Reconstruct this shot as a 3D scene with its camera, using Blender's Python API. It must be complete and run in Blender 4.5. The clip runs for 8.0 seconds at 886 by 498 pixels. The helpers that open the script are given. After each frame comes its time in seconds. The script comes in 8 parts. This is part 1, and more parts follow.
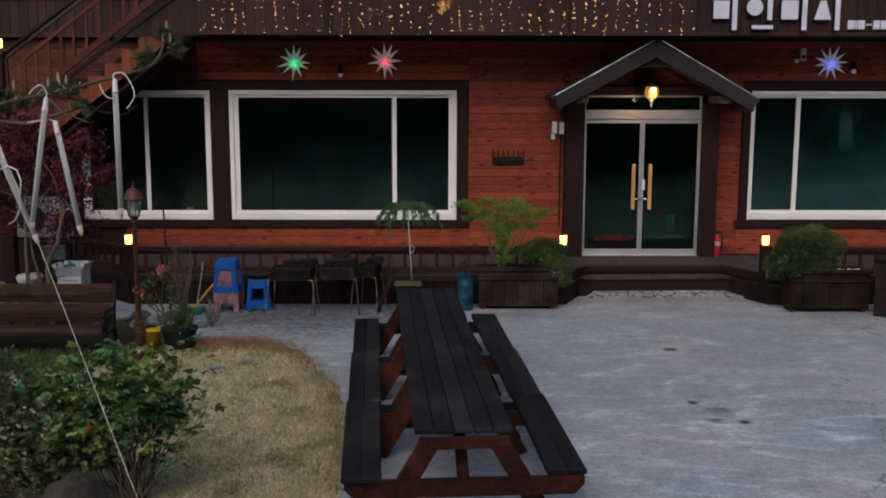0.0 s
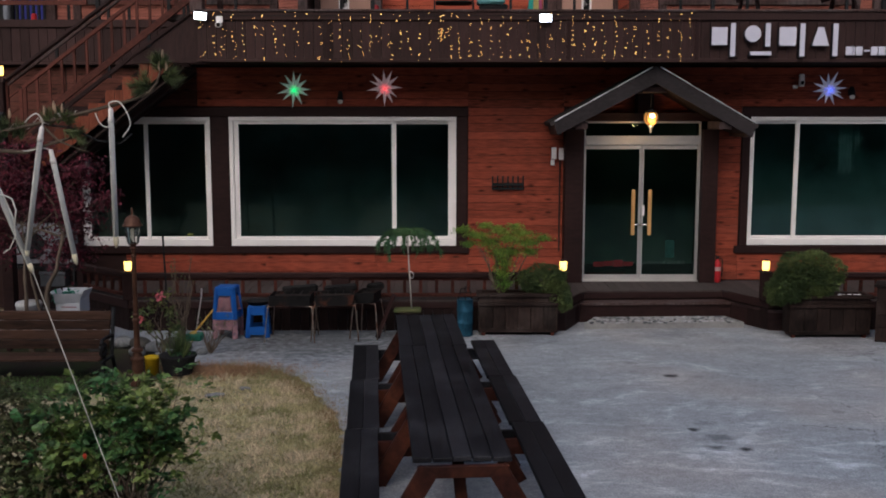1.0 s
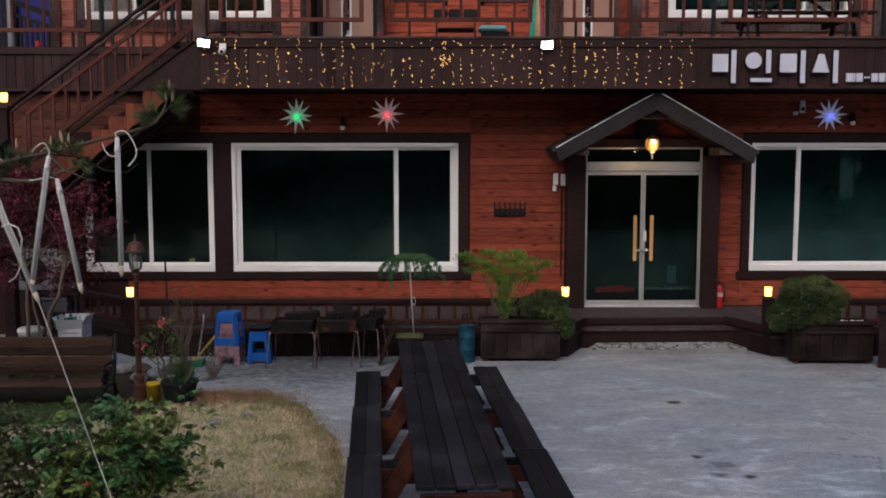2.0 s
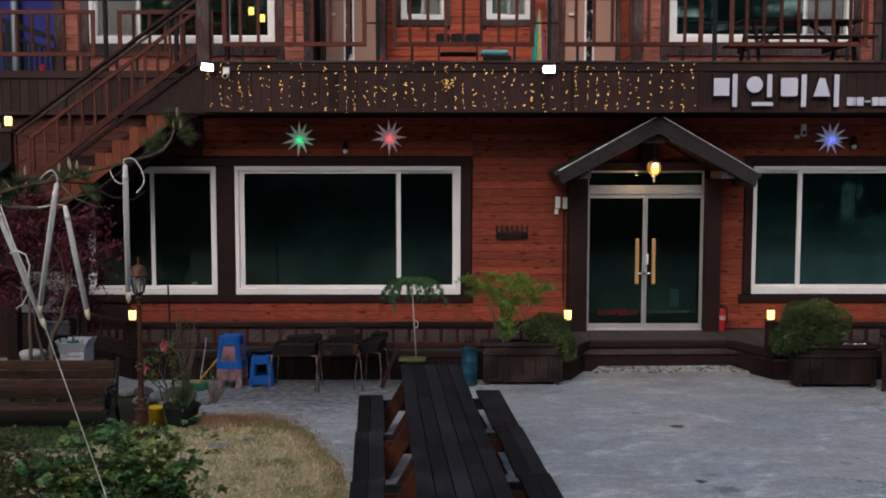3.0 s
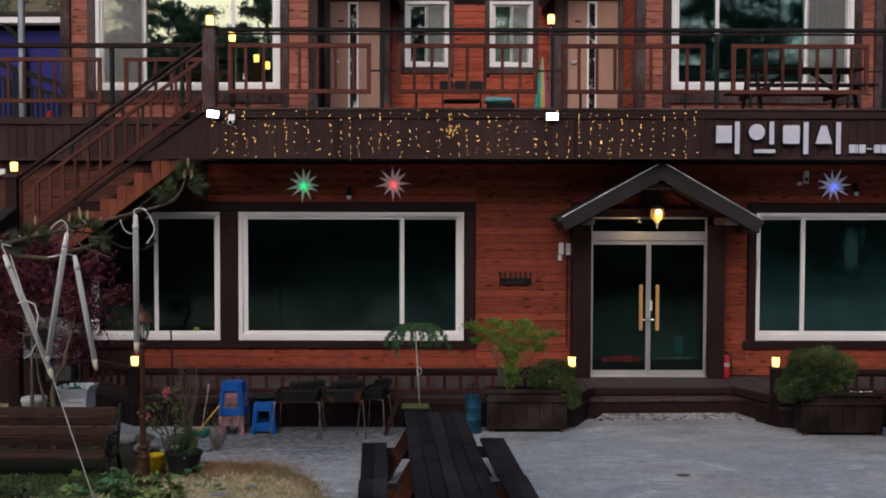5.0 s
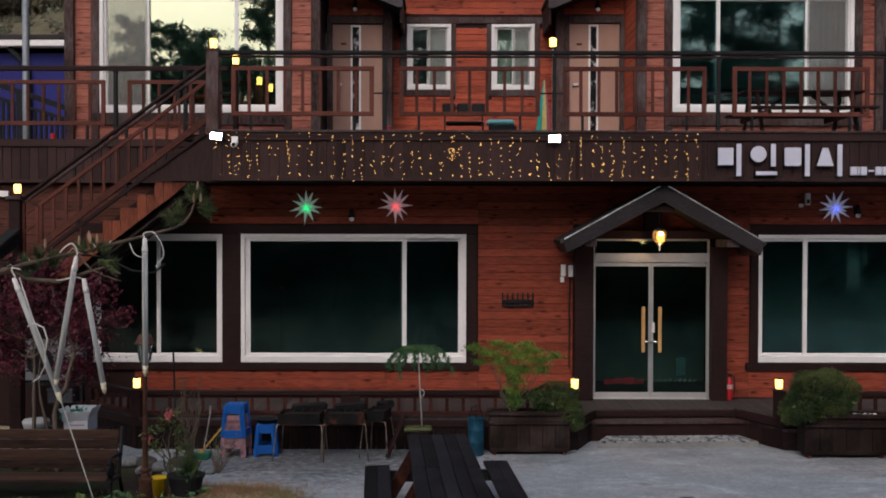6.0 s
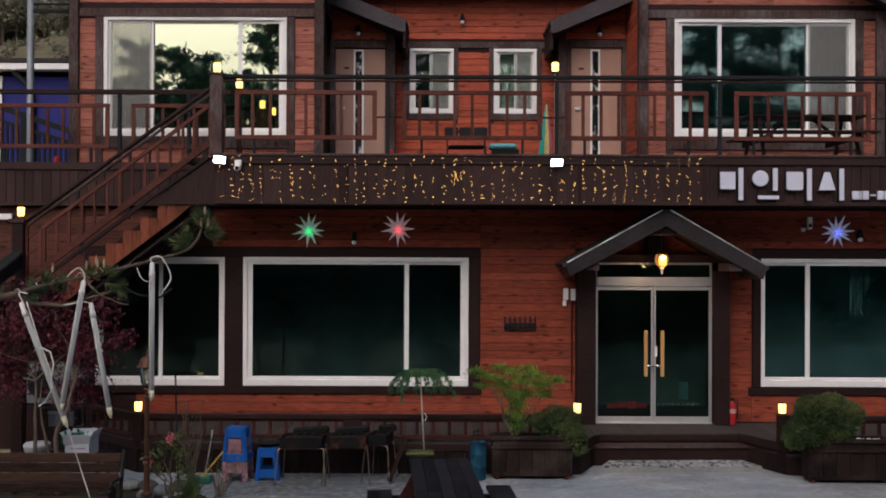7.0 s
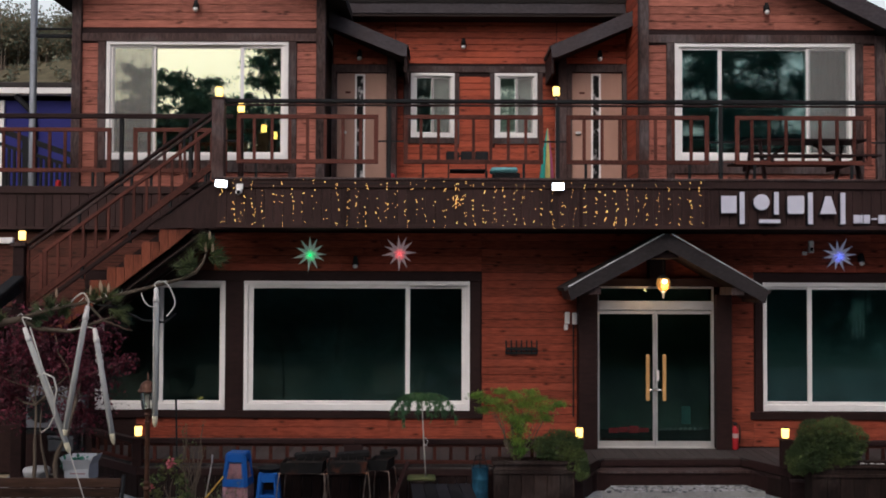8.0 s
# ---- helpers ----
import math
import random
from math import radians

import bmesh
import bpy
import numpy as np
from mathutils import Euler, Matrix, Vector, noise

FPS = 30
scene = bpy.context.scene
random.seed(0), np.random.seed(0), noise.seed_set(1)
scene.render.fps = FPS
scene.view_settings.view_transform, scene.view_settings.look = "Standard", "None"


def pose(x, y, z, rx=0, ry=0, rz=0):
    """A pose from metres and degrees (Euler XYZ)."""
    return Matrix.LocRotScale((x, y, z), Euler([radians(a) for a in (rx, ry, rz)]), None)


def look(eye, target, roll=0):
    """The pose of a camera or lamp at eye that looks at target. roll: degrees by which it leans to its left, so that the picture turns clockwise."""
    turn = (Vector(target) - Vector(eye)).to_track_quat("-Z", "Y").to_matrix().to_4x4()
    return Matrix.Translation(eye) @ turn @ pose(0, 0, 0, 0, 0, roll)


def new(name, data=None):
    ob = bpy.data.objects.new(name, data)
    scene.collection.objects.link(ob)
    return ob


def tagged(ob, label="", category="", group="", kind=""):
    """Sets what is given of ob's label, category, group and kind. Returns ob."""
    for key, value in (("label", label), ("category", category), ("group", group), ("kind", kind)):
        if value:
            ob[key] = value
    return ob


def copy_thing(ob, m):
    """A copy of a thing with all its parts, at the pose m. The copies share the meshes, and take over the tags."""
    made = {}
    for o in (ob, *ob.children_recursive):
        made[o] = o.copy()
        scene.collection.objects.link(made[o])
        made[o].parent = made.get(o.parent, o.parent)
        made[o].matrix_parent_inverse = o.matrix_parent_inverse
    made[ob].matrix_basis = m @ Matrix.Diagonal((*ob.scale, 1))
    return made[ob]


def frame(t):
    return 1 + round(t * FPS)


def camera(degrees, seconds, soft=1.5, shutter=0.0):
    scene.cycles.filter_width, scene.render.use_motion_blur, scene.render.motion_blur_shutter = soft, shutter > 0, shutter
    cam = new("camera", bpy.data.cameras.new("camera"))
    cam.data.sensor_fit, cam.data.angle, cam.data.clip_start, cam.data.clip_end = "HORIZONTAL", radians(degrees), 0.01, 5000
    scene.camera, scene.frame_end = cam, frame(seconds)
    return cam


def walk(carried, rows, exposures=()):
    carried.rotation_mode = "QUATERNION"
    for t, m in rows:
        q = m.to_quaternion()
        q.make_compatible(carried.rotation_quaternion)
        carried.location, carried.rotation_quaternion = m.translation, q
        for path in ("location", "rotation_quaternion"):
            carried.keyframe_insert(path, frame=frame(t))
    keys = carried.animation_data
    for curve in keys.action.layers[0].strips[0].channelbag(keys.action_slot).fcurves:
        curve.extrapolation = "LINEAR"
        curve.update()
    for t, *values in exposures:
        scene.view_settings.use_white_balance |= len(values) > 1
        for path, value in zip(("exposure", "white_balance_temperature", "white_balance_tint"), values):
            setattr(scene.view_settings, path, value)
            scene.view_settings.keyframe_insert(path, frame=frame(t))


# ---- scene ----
cam = camera(47.1, 8.0, soft=1.85)
PATH = [
    (0, (-2.39, -16.716, 3.119), (-2.381, -14.739, 2.815), 0.1),
    (0.5, (-2.376, -16.706, 3.121), (-2.369, -14.725, 2.843), 0.0),
    (1, (-2.37, -16.696, 3.129), (-2.363, -14.712, 2.874), 0.0),
    (1.5, (-2.377, -16.696, 3.137), (-2.371, -14.71, 2.907), 0.0),
    (3, (-2.407, -16.713, 3.169), (-2.404, -14.72, 3.005), 0.0),
    (3.5, (-2.417, -16.706, 3.177), (-2.414, -14.711, 3.035), 0.1),
    (4, (-2.416, -16.711, 3.184), (-2.414, -14.715, 3.065), 0.1),
    (4.5, (-2.426, -16.704, 3.19), (-2.425, -14.706, 3.092), 0.1),
    (6, (-2.477, -16.717, 3.203), (-2.477, -14.717, 3.168), 0.1),
    (6.5, (-2.491, -16.721, 3.208), (-2.492, -14.721, 3.194), 0.1),
    (7, (-2.5, -16.727, 3.212), (-2.502, -14.727, 3.222), 0.2),
    (7.5, (-2.516, -16.727, 3.218), (-2.517, -14.727, 3.25), 0.2),
    (8, (-2.522, -16.717, 3.219), (-2.524, -14.718, 3.275), 0.2),
]
EXPOSURE = -0.56
walk(cam, [(t, look(eye, target, roll)) for t, eye, target, roll in PATH],
     exposures=((0, EXPOSURE, 5850, 10), (8, EXPOSURE, 5850, 10)))

# ---- dusk sky and a weak, wide sun low behind the camera ----
world = bpy.data.worlds.new("dusk_sky")
scene.world = world
world.use_nodes = True
wn, wl = world.node_tree.nodes, world.node_tree.links
sky = wn.new("ShaderNodeTexSky")
sky.sky_type = "NISHITA"
sky.sun_disc = False
SUN_ELEV, SUN_TURN = 43.0, 196.0
sky.sun_elevation = radians(SUN_ELEV)
sky.sun_rotation = radians(SUN_TURN)
sky.dust_density = 7.0
sky.ozone_density = 0.6
sky.air_density = 0.8
background = wn["Background"]
background.inputs["Strength"].default_value = 0.15
wl.new(sky.outputs[0], background.inputs["Color"])

sun = new("sun", bpy.data.lights.new("sun", "SUN"))
sun.data.energy, sun.data.angle, sun.data.color = 0.74, radians(95), (1.0, 0.97, 0.92)
sun_way = Vector((math.sin(radians(SUN_TURN)) * math.cos(radians(SUN_ELEV)),
                  math.cos(radians(SUN_TURN)) * math.cos(radians(SUN_ELEV)), math.sin(radians(SUN_ELEV))))
sun.rotation_euler = sun_way.to_track_quat("Z", "Y").to_euler()


# ---- materials ----
def nodes_of(name):
    m = bpy.data.materials.new(name)
    m.use_nodes = True
    return m, m.node_tree.nodes, m.node_tree.links, m.node_tree.nodes["Principled BSDF"]


def mat(name, color, rough=0.6, metal=0.0, vary=0.2, scale=12.0, stretch=(1, 1, 1), stain=0.25, stain_scale=0.7,
        bump=0.2, each=0.12, second=None, second_at=0.55, knots=0.0, spec=0.14):
    """A surface with fine grain, broad stains and a little difference from piece to piece."""
    m, n, l, p = nodes_of(name)
    geo, info = n.new("ShaderNodeNewGeometry"), n.new("ShaderNodeObjectInfo")
    shift = n.new("ShaderNodeMath"); shift.operation = "MULTIPLY"; shift.inputs[1].default_value = 41.0
    l.new(info.outputs["Random"], shift.inputs[0])
    comb = n.new("ShaderNodeCombineXYZ")
    for i in range(3):
        l.new(shift.outputs[0], comb.inputs[i])
    add = n.new("ShaderNodeVectorMath"); add.operation = "ADD"
    l.new(geo.outputs["Position"], add.inputs[0]); l.new(comb.outputs[0], add.inputs[1])
    mul = n.new("ShaderNodeVectorMath"); mul.operation = "MULTIPLY"; mul.inputs[1].default_value = stretch
    l.new(add.outputs[0], mul.inputs[0])
    fine = n.new("ShaderNodeTexNoise"); fine.inputs["Scale"].default_value = scale
    fine.inputs["Detail"].default_value = 5.0; fine.inputs["Roughness"].default_value = 0.6
    l.new(mul.outputs[0], fine.inputs["Vector"])
    broad = n.new("ShaderNodeTexNoise"); broad.inputs["Scale"].default_value = stain_scale
    broad.inputs["Detail"].default_value = 4.0
    l.new(geo.outputs["Position"], broad.inputs["Vector"])

    def scaled(socket, amount):
        a = n.new("ShaderNodeMath"); a.operation = "SUBTRACT"; a.inputs[1].default_value = 0.5
        b = n.new("ShaderNodeMath"); b.operation = "MULTIPLY"; b.inputs[1].default_value = 2.0 * amount
        l.new(socket, a.inputs[0]); l.new(a.outputs[0], b.inputs[0])
        return b.outputs[0]

    total = None
    for socket, amount in ((fine.outputs["Fac"], vary * 1.6), (broad.outputs["Fac"], stain * 1.6), (info.outputs["Random"], each)):
        part_value = scaled(socket, amount)
        s = n.new("ShaderNodeMath"); s.operation = "ADD"
        if total is None:
            s.inputs[1].default_value = 1.0
        else:
            l.new(total, s.inputs[1])
        l.new(part_value, s.inputs[0])
        total = s.outputs[0]
    if knots:
        sp, vm = n.new("ShaderNodeSeparateXYZ"), n.new("ShaderNodeCombineXYZ")
        l.new(add.outputs[0], sp.inputs[0])
        for axis, to, many in ((0, 0, 1.7), (2, 1, 4.6)):
            mm = n.new("ShaderNodeMath"); mm.operation = "MULTIPLY"; mm.inputs[1].default_value = many
            l.new(sp.outputs[axis], mm.inputs[0]); l.new(mm.outputs[0], vm.inputs[to])
        vo = n.new("ShaderNodeTexVoronoi"); vo.voronoi_dimensions = "2D"; vo.inputs["Scale"].default_value = 0.95
        l.new(vm.outputs[0], vo.inputs["Vector"])
        kr = n.new("ShaderNodeMapRange"); kr.inputs[1].default_value, kr.inputs[2].default_value = 0.0, 0.13
        kr.inputs[3].default_value, kr.inputs[4].default_value = 1.0 - knots, 1.0
        l.new(vo.outputs["Distance"], kr.inputs[0])
        km = n.new("ShaderNodeMath"); km.operation = "MULTIPLY"
        l.new(total, km.inputs[0]); l.new(kr.outputs[0], km.inputs[1])
        total = km.outputs[0]
    base = n.new("ShaderNodeRGB"); base.outputs[0].default_value = (*color, 1)
    colour = base.outputs[0]
    if second:
        r = n.new("ShaderNodeMapRange"); r.inputs[1].default_value, r.inputs[2].default_value = second_at - 0.08, second_at + 0.1
        l.new(broad.outputs["Fac"], r.inputs[0])
        mx = n.new("ShaderNodeMix"); mx.data_type = "RGBA"; mx.inputs["B"].default_value = (*second, 1)
        l.new(r.outputs[0], mx.inputs["Factor"]); l.new(colour, mx.inputs["A"])
        colour = mx.outputs["Result"]
    sc = n.new("ShaderNodeVectorMath"); sc.operation = "SCALE"
    l.new(colour, sc.inputs[0]); l.new(total, sc.inputs["Scale"])
    l.new(sc.outputs[0], p.inputs["Base Color"])
    rr = n.new("ShaderNodeMapRange"); rr.inputs[3].default_value, rr.inputs[4].default_value = max(0.02, rough - 0.12), min(1, rough + 0.12)
    l.new(fine.outputs["Fac"], rr.inputs[0]); l.new(rr.outputs[0], p.inputs["Roughness"])
    p.inputs["Metallic"].default_value = metal
    p.inputs["Specular IOR Level"].default_value = spec
    if bump:
        bp = n.new("ShaderNodeBump"); bp.inputs["Strength"].default_value = bump; bp.inputs["Distance"].default_value = 0.01
        l.new(fine.outputs["Fac"], bp.inputs["Height"]); l.new(bp.outputs[0], p.inputs["Normal"])
    return m


def glow(name, color, strength):
    m, n, l, p = nodes_of(name)
    p.inputs["Base Color"].default_value = (*[0.5 * c for c in color], 1)
    p.inputs["Emission Color"].default_value = (*color, 1)
    p.inputs["Emission Strength"].default_value = strength
    return m


def coated_glass(name, tint, mirror, sheen=(0.93, 0.97, 0.95), rough=0.0):
    """Tinted window glass: part goes through, part is mirrored, more at a slant."""
    m, n, l, p = nodes_of(name)
    n.remove(p)
    out = n["Material Output"]
    clear, gloss, mix = n.new("ShaderNodeBsdfTransparent"), n.new("ShaderNodeBsdfGlossy"), n.new("ShaderNodeMixShader")
    clear.inputs[0].default_value = (*tint, 1)
    gloss.inputs["Color"].default_value = (*sheen, 1)
    gloss.inputs["Roughness"].default_value = rough
    fres = n.new("ShaderNodeFresnel"); fres.inputs[0].default_value = 1.5
    addf = n.new("ShaderNodeMath"); addf.operation = "ADD"; addf.use_clamp = True; addf.inputs[1].default_value = mirror
    l.new(fres.outputs[0], addf.inputs[0]); l.new(addf.outputs[0], mix.inputs[0])
    l.new(clear.outputs[0], mix.inputs[1]); l.new(gloss.outputs[0], mix.inputs[2])
    # faint waviness of the sheet
    noise_tex = n.new("ShaderNodeTexNoise"); noise_tex.inputs["Scale"].default_value = 1.2
    g2 = n.new("ShaderNodeNewGeometry"); l.new(g2.outputs["Position"], noise_tex.inputs["Vector"])
    bp = n.new("ShaderNodeBump"); bp.inputs["Strength"].default_value = 0.03; bp.inputs["Distance"].default_value = 0.05
    l.new(noise_tex.outputs["Fac"], bp.inputs["Height"]); l.new(bp.outputs[0], gloss.inputs["Normal"])
    l.new(mix.outputs[0], out.inputs["Surface"])
    return m


def concrete_mat():
    m = mat("yard_concrete", (0.312, 0.344, 0.388), 0.85, 0, 0.26, 17, (1, 1, 1), 0.24, 0.42, 0.3, 0, (0.316, 0.321, 0.342), 0.52)
    n, l = m.node_tree.nodes, m.node_tree.links
    p = n["Principled BSDF"]
    src = p.inputs["Base Color"].links[0].from_socket
    geo = n.new("ShaderNodeNewGeometry")
    # brownish dust in uneven patches, with shade towards the house painted into it
    place = n.new("ShaderNodeSeparateXYZ"); l.new(geo.outputs["Position"], place.inputs[0])
    drift = n.new("ShaderNodeTexNoise"); drift.inputs["Scale"].default_value = 0.8; drift.inputs["Detail"].default_value = 6
    l.new(geo.outputs["Position"], drift.inputs["Vector"])
    far = n.new("ShaderNodeMath"); far.operation = "MULTIPLY_ADD"; far.inputs[1].default_value = 7.0
    l.new(drift.outputs["Fac"], far.inputs[0]); l.new(place.outputs[1], far.inputs[2])
    dust_shade = n.new("ShaderNodeMapRange"); dust_shade.inputs[1].default_value, dust_shade.inputs[2].default_value, dust_shade.inputs[4].default_value = -4.6, 1.4, 0.9
    l.new(far.outputs[0], dust_shade.inputs[0])
    warm = n.new("ShaderNodeMix"); warm.data_type = "RGBA"; warm.blend_type = "MULTIPLY"; warm.inputs["B"].default_value = (0.89, 0.855, 0.815, 1)
    l.new(dust_shade.outputs[0], warm.inputs["Factor"]); l.new(src, warm.inputs["A"])
    src = warm.outputs["Result"]
    wob = n.new("ShaderNodeTexNoise"); wob.inputs["Scale"].default_value = 9.0; wob.inputs["Detail"].default_value = 5
    l.new(geo.outputs["Position"], wob.inputs["Vector"])
    value = None
    # small oil spots; the last, broad row mixes soot with painted deck-side shade
    for cx, cy, rad, depth in ((0.47, -4.55, 0.075, 0.95), (0.20, -6.72, 0.06, 0.85), (0.40, -6.98, 0.15, 0.45), (0.55, -7.35, 0.06, 0.92), (0.28, -7.3, 0.07, 0.7), (0.36, -6.5, 0.1, 0.35),
                               (0.75, -4.6, 0.10, 0.22), (0.1, -3.9, 0.08, 0.25), (1.9, -6.1, 0.07, 0.3), (0.95, -5.6, 0.04, 0.4), (2.9, -7.6, 0.22, 0.16), (1.2, -5.0, 0.5, 0.10), (2.3, -6.9, 0.05, 0.4), (-0.6, -6.4, 0.35, 0.12),
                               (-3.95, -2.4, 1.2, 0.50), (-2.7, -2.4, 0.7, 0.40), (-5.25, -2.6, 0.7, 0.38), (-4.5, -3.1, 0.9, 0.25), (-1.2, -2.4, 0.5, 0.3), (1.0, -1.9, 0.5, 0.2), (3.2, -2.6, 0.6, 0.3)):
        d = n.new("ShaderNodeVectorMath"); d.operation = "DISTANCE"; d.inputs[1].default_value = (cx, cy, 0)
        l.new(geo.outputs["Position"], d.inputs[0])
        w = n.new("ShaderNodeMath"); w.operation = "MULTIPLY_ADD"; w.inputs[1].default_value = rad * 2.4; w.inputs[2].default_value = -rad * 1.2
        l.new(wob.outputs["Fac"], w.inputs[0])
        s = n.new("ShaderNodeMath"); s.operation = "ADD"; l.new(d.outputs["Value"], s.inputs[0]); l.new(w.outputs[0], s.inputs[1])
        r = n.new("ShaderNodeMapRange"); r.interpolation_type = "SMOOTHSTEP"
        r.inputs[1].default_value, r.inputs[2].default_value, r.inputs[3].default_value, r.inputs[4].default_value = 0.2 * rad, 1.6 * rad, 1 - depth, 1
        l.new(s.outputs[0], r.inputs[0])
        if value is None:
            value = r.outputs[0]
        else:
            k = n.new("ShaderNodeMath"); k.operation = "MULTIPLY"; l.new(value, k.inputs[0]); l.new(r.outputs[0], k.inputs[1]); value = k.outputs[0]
    # pale trowel and tyre streaks
    st = n.new("ShaderNodeVectorMath"); st.operation = "MULTIPLY"; st.inputs[1].default_value = (0.62, 1.25, 1)
    l.new(geo.outputs["Position"], st.inputs[0])
    streak = n.new("ShaderNodeTexNoise"); streak.inputs["Scale"].default_value = 2.3; streak.inputs["Detail"].default_value = 12; streak.inputs["Roughness"].default_value = 0.78
    streak.inputs["Distortion"].default_value = 0.35
    l.new(st.outputs[0], streak.inputs["Vector"])
    r = n.new("ShaderNodeMapRange"); r.inputs[1].default_value, r.inputs[2].default_value, r.inputs[3].default_value, r.inputs[4].default_value = 0.36, 0.72, 0.82, 1.25
    l.new(streak.outputs["Fac"], r.inputs[0])
    k = n.new("ShaderNodeMath"); k.operation = "MULTIPLY"; l.new(value, k.inputs[0]); l.new(r.outputs[0], k.inputs[1])
    speck = n.new("ShaderNodeTexNoise"); speck.inputs["Scale"].default_value = 55.0; speck.inputs["Detail"].default_value = 3
    l.new(geo.outputs["Position"], speck.inputs["Vector"])
    sr = n.new("ShaderNodeMapRange"); sr.inputs[1].default_value, sr.inputs[2].default_value, sr.inputs[3].default_value, sr.inputs[4].default_value = 0.3, 0.7, 0.72, 1.24
    l.new(speck.outputs["Fac"], sr.inputs[0])
    k2 = n.new("ShaderNodeMath"); k2.operation = "MULTIPLY"; l.new(k.outputs[0], k2.inputs[0]); l.new(sr.outputs[0], k2.inputs[1])
    # pale curved scrape marks, gathered in patches
    ring = n.new("ShaderNodeTexNoise"); ring.inputs["Scale"].default_value = 0.9; ring.inputs["Detail"].default_value = 5; ring.inputs["Distortion"].default_value = 0.5
    l.new(st.outputs[0], ring.inputs["Vector"])
    dist = n.new("ShaderNodeMath"); dist.operation = "SUBTRACT"; dist.inputs[1].default_value = 0.5; l.new(ring.outputs["Fac"], dist.inputs[0])
    flat = n.new("ShaderNodeMath"); flat.operation = "ABSOLUTE"; l.new(dist.outputs[0], flat.inputs[0])
    near = n.new("ShaderNodeMapRange"); near.inputs[1].default_value, near.inputs[2].default_value, near.inputs[3].default_value, near.inputs[4].default_value = 0.0, 0.034, 1.0, 0.0
    l.new(flat.outputs[0], near.inputs[0])
    patch = n.new("ShaderNodeMapRange"); patch.inputs[1].default_value, patch.inputs[2].default_value = 0.42, 0.60
    l.new(streak.outputs["Fac"], patch.inputs[0])
    both = n.new("ShaderNodeMath"); both.operation = "MULTIPLY"; l.new(near.outputs[0], both.inputs[0]); l.new(patch.outputs[0], both.inputs[1])
    lift = n.new("ShaderNodeMath"); lift.operation = "MULTIPLY_ADD"; lift.inputs[2].default_value = 1.0
    bare = n.new("ShaderNodeMapRange"); bare.inputs[3].default_value, bare.inputs[4].default_value = 0.52, 0.15
    l.new(dust_shade.outputs[0], bare.inputs[0]); l.new(bare.outputs[0], lift.inputs[1])
    l.new(both.outputs[0], lift.inputs[0])
    k4 = n.new("ShaderNodeMath"); k4.operation = "MULTIPLY"; l.new(k2.outputs[0], k4.inputs[0]); l.new(lift.outputs[0], k4.inputs[1])
    k2 = k4
    # fine shrinkage cracks
    vo = n.new("ShaderNodeTexVoronoi"); vo.feature = "DISTANCE_TO_EDGE"; vo.inputs["Scale"].default_value = 0.42
    wob2 = n.new("ShaderNodeVectorMath"); wob2.operation = "MULTIPLY_ADD"; wob2.inputs[1].default_value = (0.35, 0.35, 0)
    l.new(wob.outputs["Color"], wob2.inputs[0]); l.new(geo.outputs["Position"], wob2.inputs[2]); l.new(wob2.outputs[0], vo.inputs["Vector"])
    cr = n.new("ShaderNodeMapRange"); cr.inputs[1].default_value, cr.inputs[2].default_value, cr.inputs[3].default_value, cr.inputs[4].default_value = 0.0, 0.006, 0.45, 1.0
    l.new(vo.outputs["Distance"], cr.inputs[0])
    # the slab is cracked along its outer part only
    sx = n.new("ShaderNodeSeparateXYZ"); l.new(geo.outputs["Position"], sx.inputs[0])
    diag = n.new("ShaderNodeMath"); diag.operation = "MULTIPLY_ADD"; diag.inputs[1].default_value = -0.55; l.new(sx.outputs[1], diag.inputs[0]); l.new(sx.outputs[0], diag.inputs[2])
    outer = n.new("ShaderNodeMapRange"); outer.inputs[1].default_value, outer.inputs[2].default_value, outer.inputs[3].default_value, outer.inputs[4].default_value = 4.4, 5.2, 0.08, 1.0
    l.new(diag.outputs[0], outer.inputs[0])
    crm = n.new("ShaderNodeMix"); crm.inputs["A"].default_value = 1.0
    l.new(outer.outputs[0], crm.inputs["Factor"]); l.new(cr.outputs[0], crm.inputs["B"])
    k3 = n.new("ShaderNodeMath"); k3.operation = "MULTIPLY"; l.new(k2.outputs[0], k3.inputs[0]); l.new(crm.outputs["Result"], k3.inputs[1])
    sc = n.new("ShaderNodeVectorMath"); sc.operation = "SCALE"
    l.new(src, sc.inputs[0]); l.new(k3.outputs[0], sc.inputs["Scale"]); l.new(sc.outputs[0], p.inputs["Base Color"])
    return m


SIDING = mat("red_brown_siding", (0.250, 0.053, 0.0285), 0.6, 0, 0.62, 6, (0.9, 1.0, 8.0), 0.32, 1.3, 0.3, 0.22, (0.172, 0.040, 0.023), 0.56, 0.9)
# Browner, darker siding copy: the shade behind the stairs is in its colour.
SIDING_SHADE = mat("shaded_brown_siding", (0.098, 0.034, 0.0235), 0.65, 0, 0.62, 6, (0.9, 1.0, 8.0), 0.35, 1.3, 0.3, 0.24, (0.066, 0.025, 0.018), 0.55, 0.9)
# Brighter siding copy; its colour offsets the shade inside the recess.
SIDING_MID = mat("lightened_red_brown_siding", (0.365, 0.075, 0.037), 0.6, 0, 0.60, 6, (0.8, 1.0, 8.0), 0.30, 0.9, 0.3, 0.24, (0.255, 0.056, 0.032), 0.55, 0.85)
# Faded pinkish boards, lightened further in colour against the eave shade.
SIDING_UP = mat("faded_lightened_siding", (0.355, 0.124, 0.087), 0.65, 0, 0.62, 6, (0.8, 1.0, 8.0), 0.32, 0.9, 0.3, 0.24, (0.245, 0.084, 0.061), 0.54, 0.85)
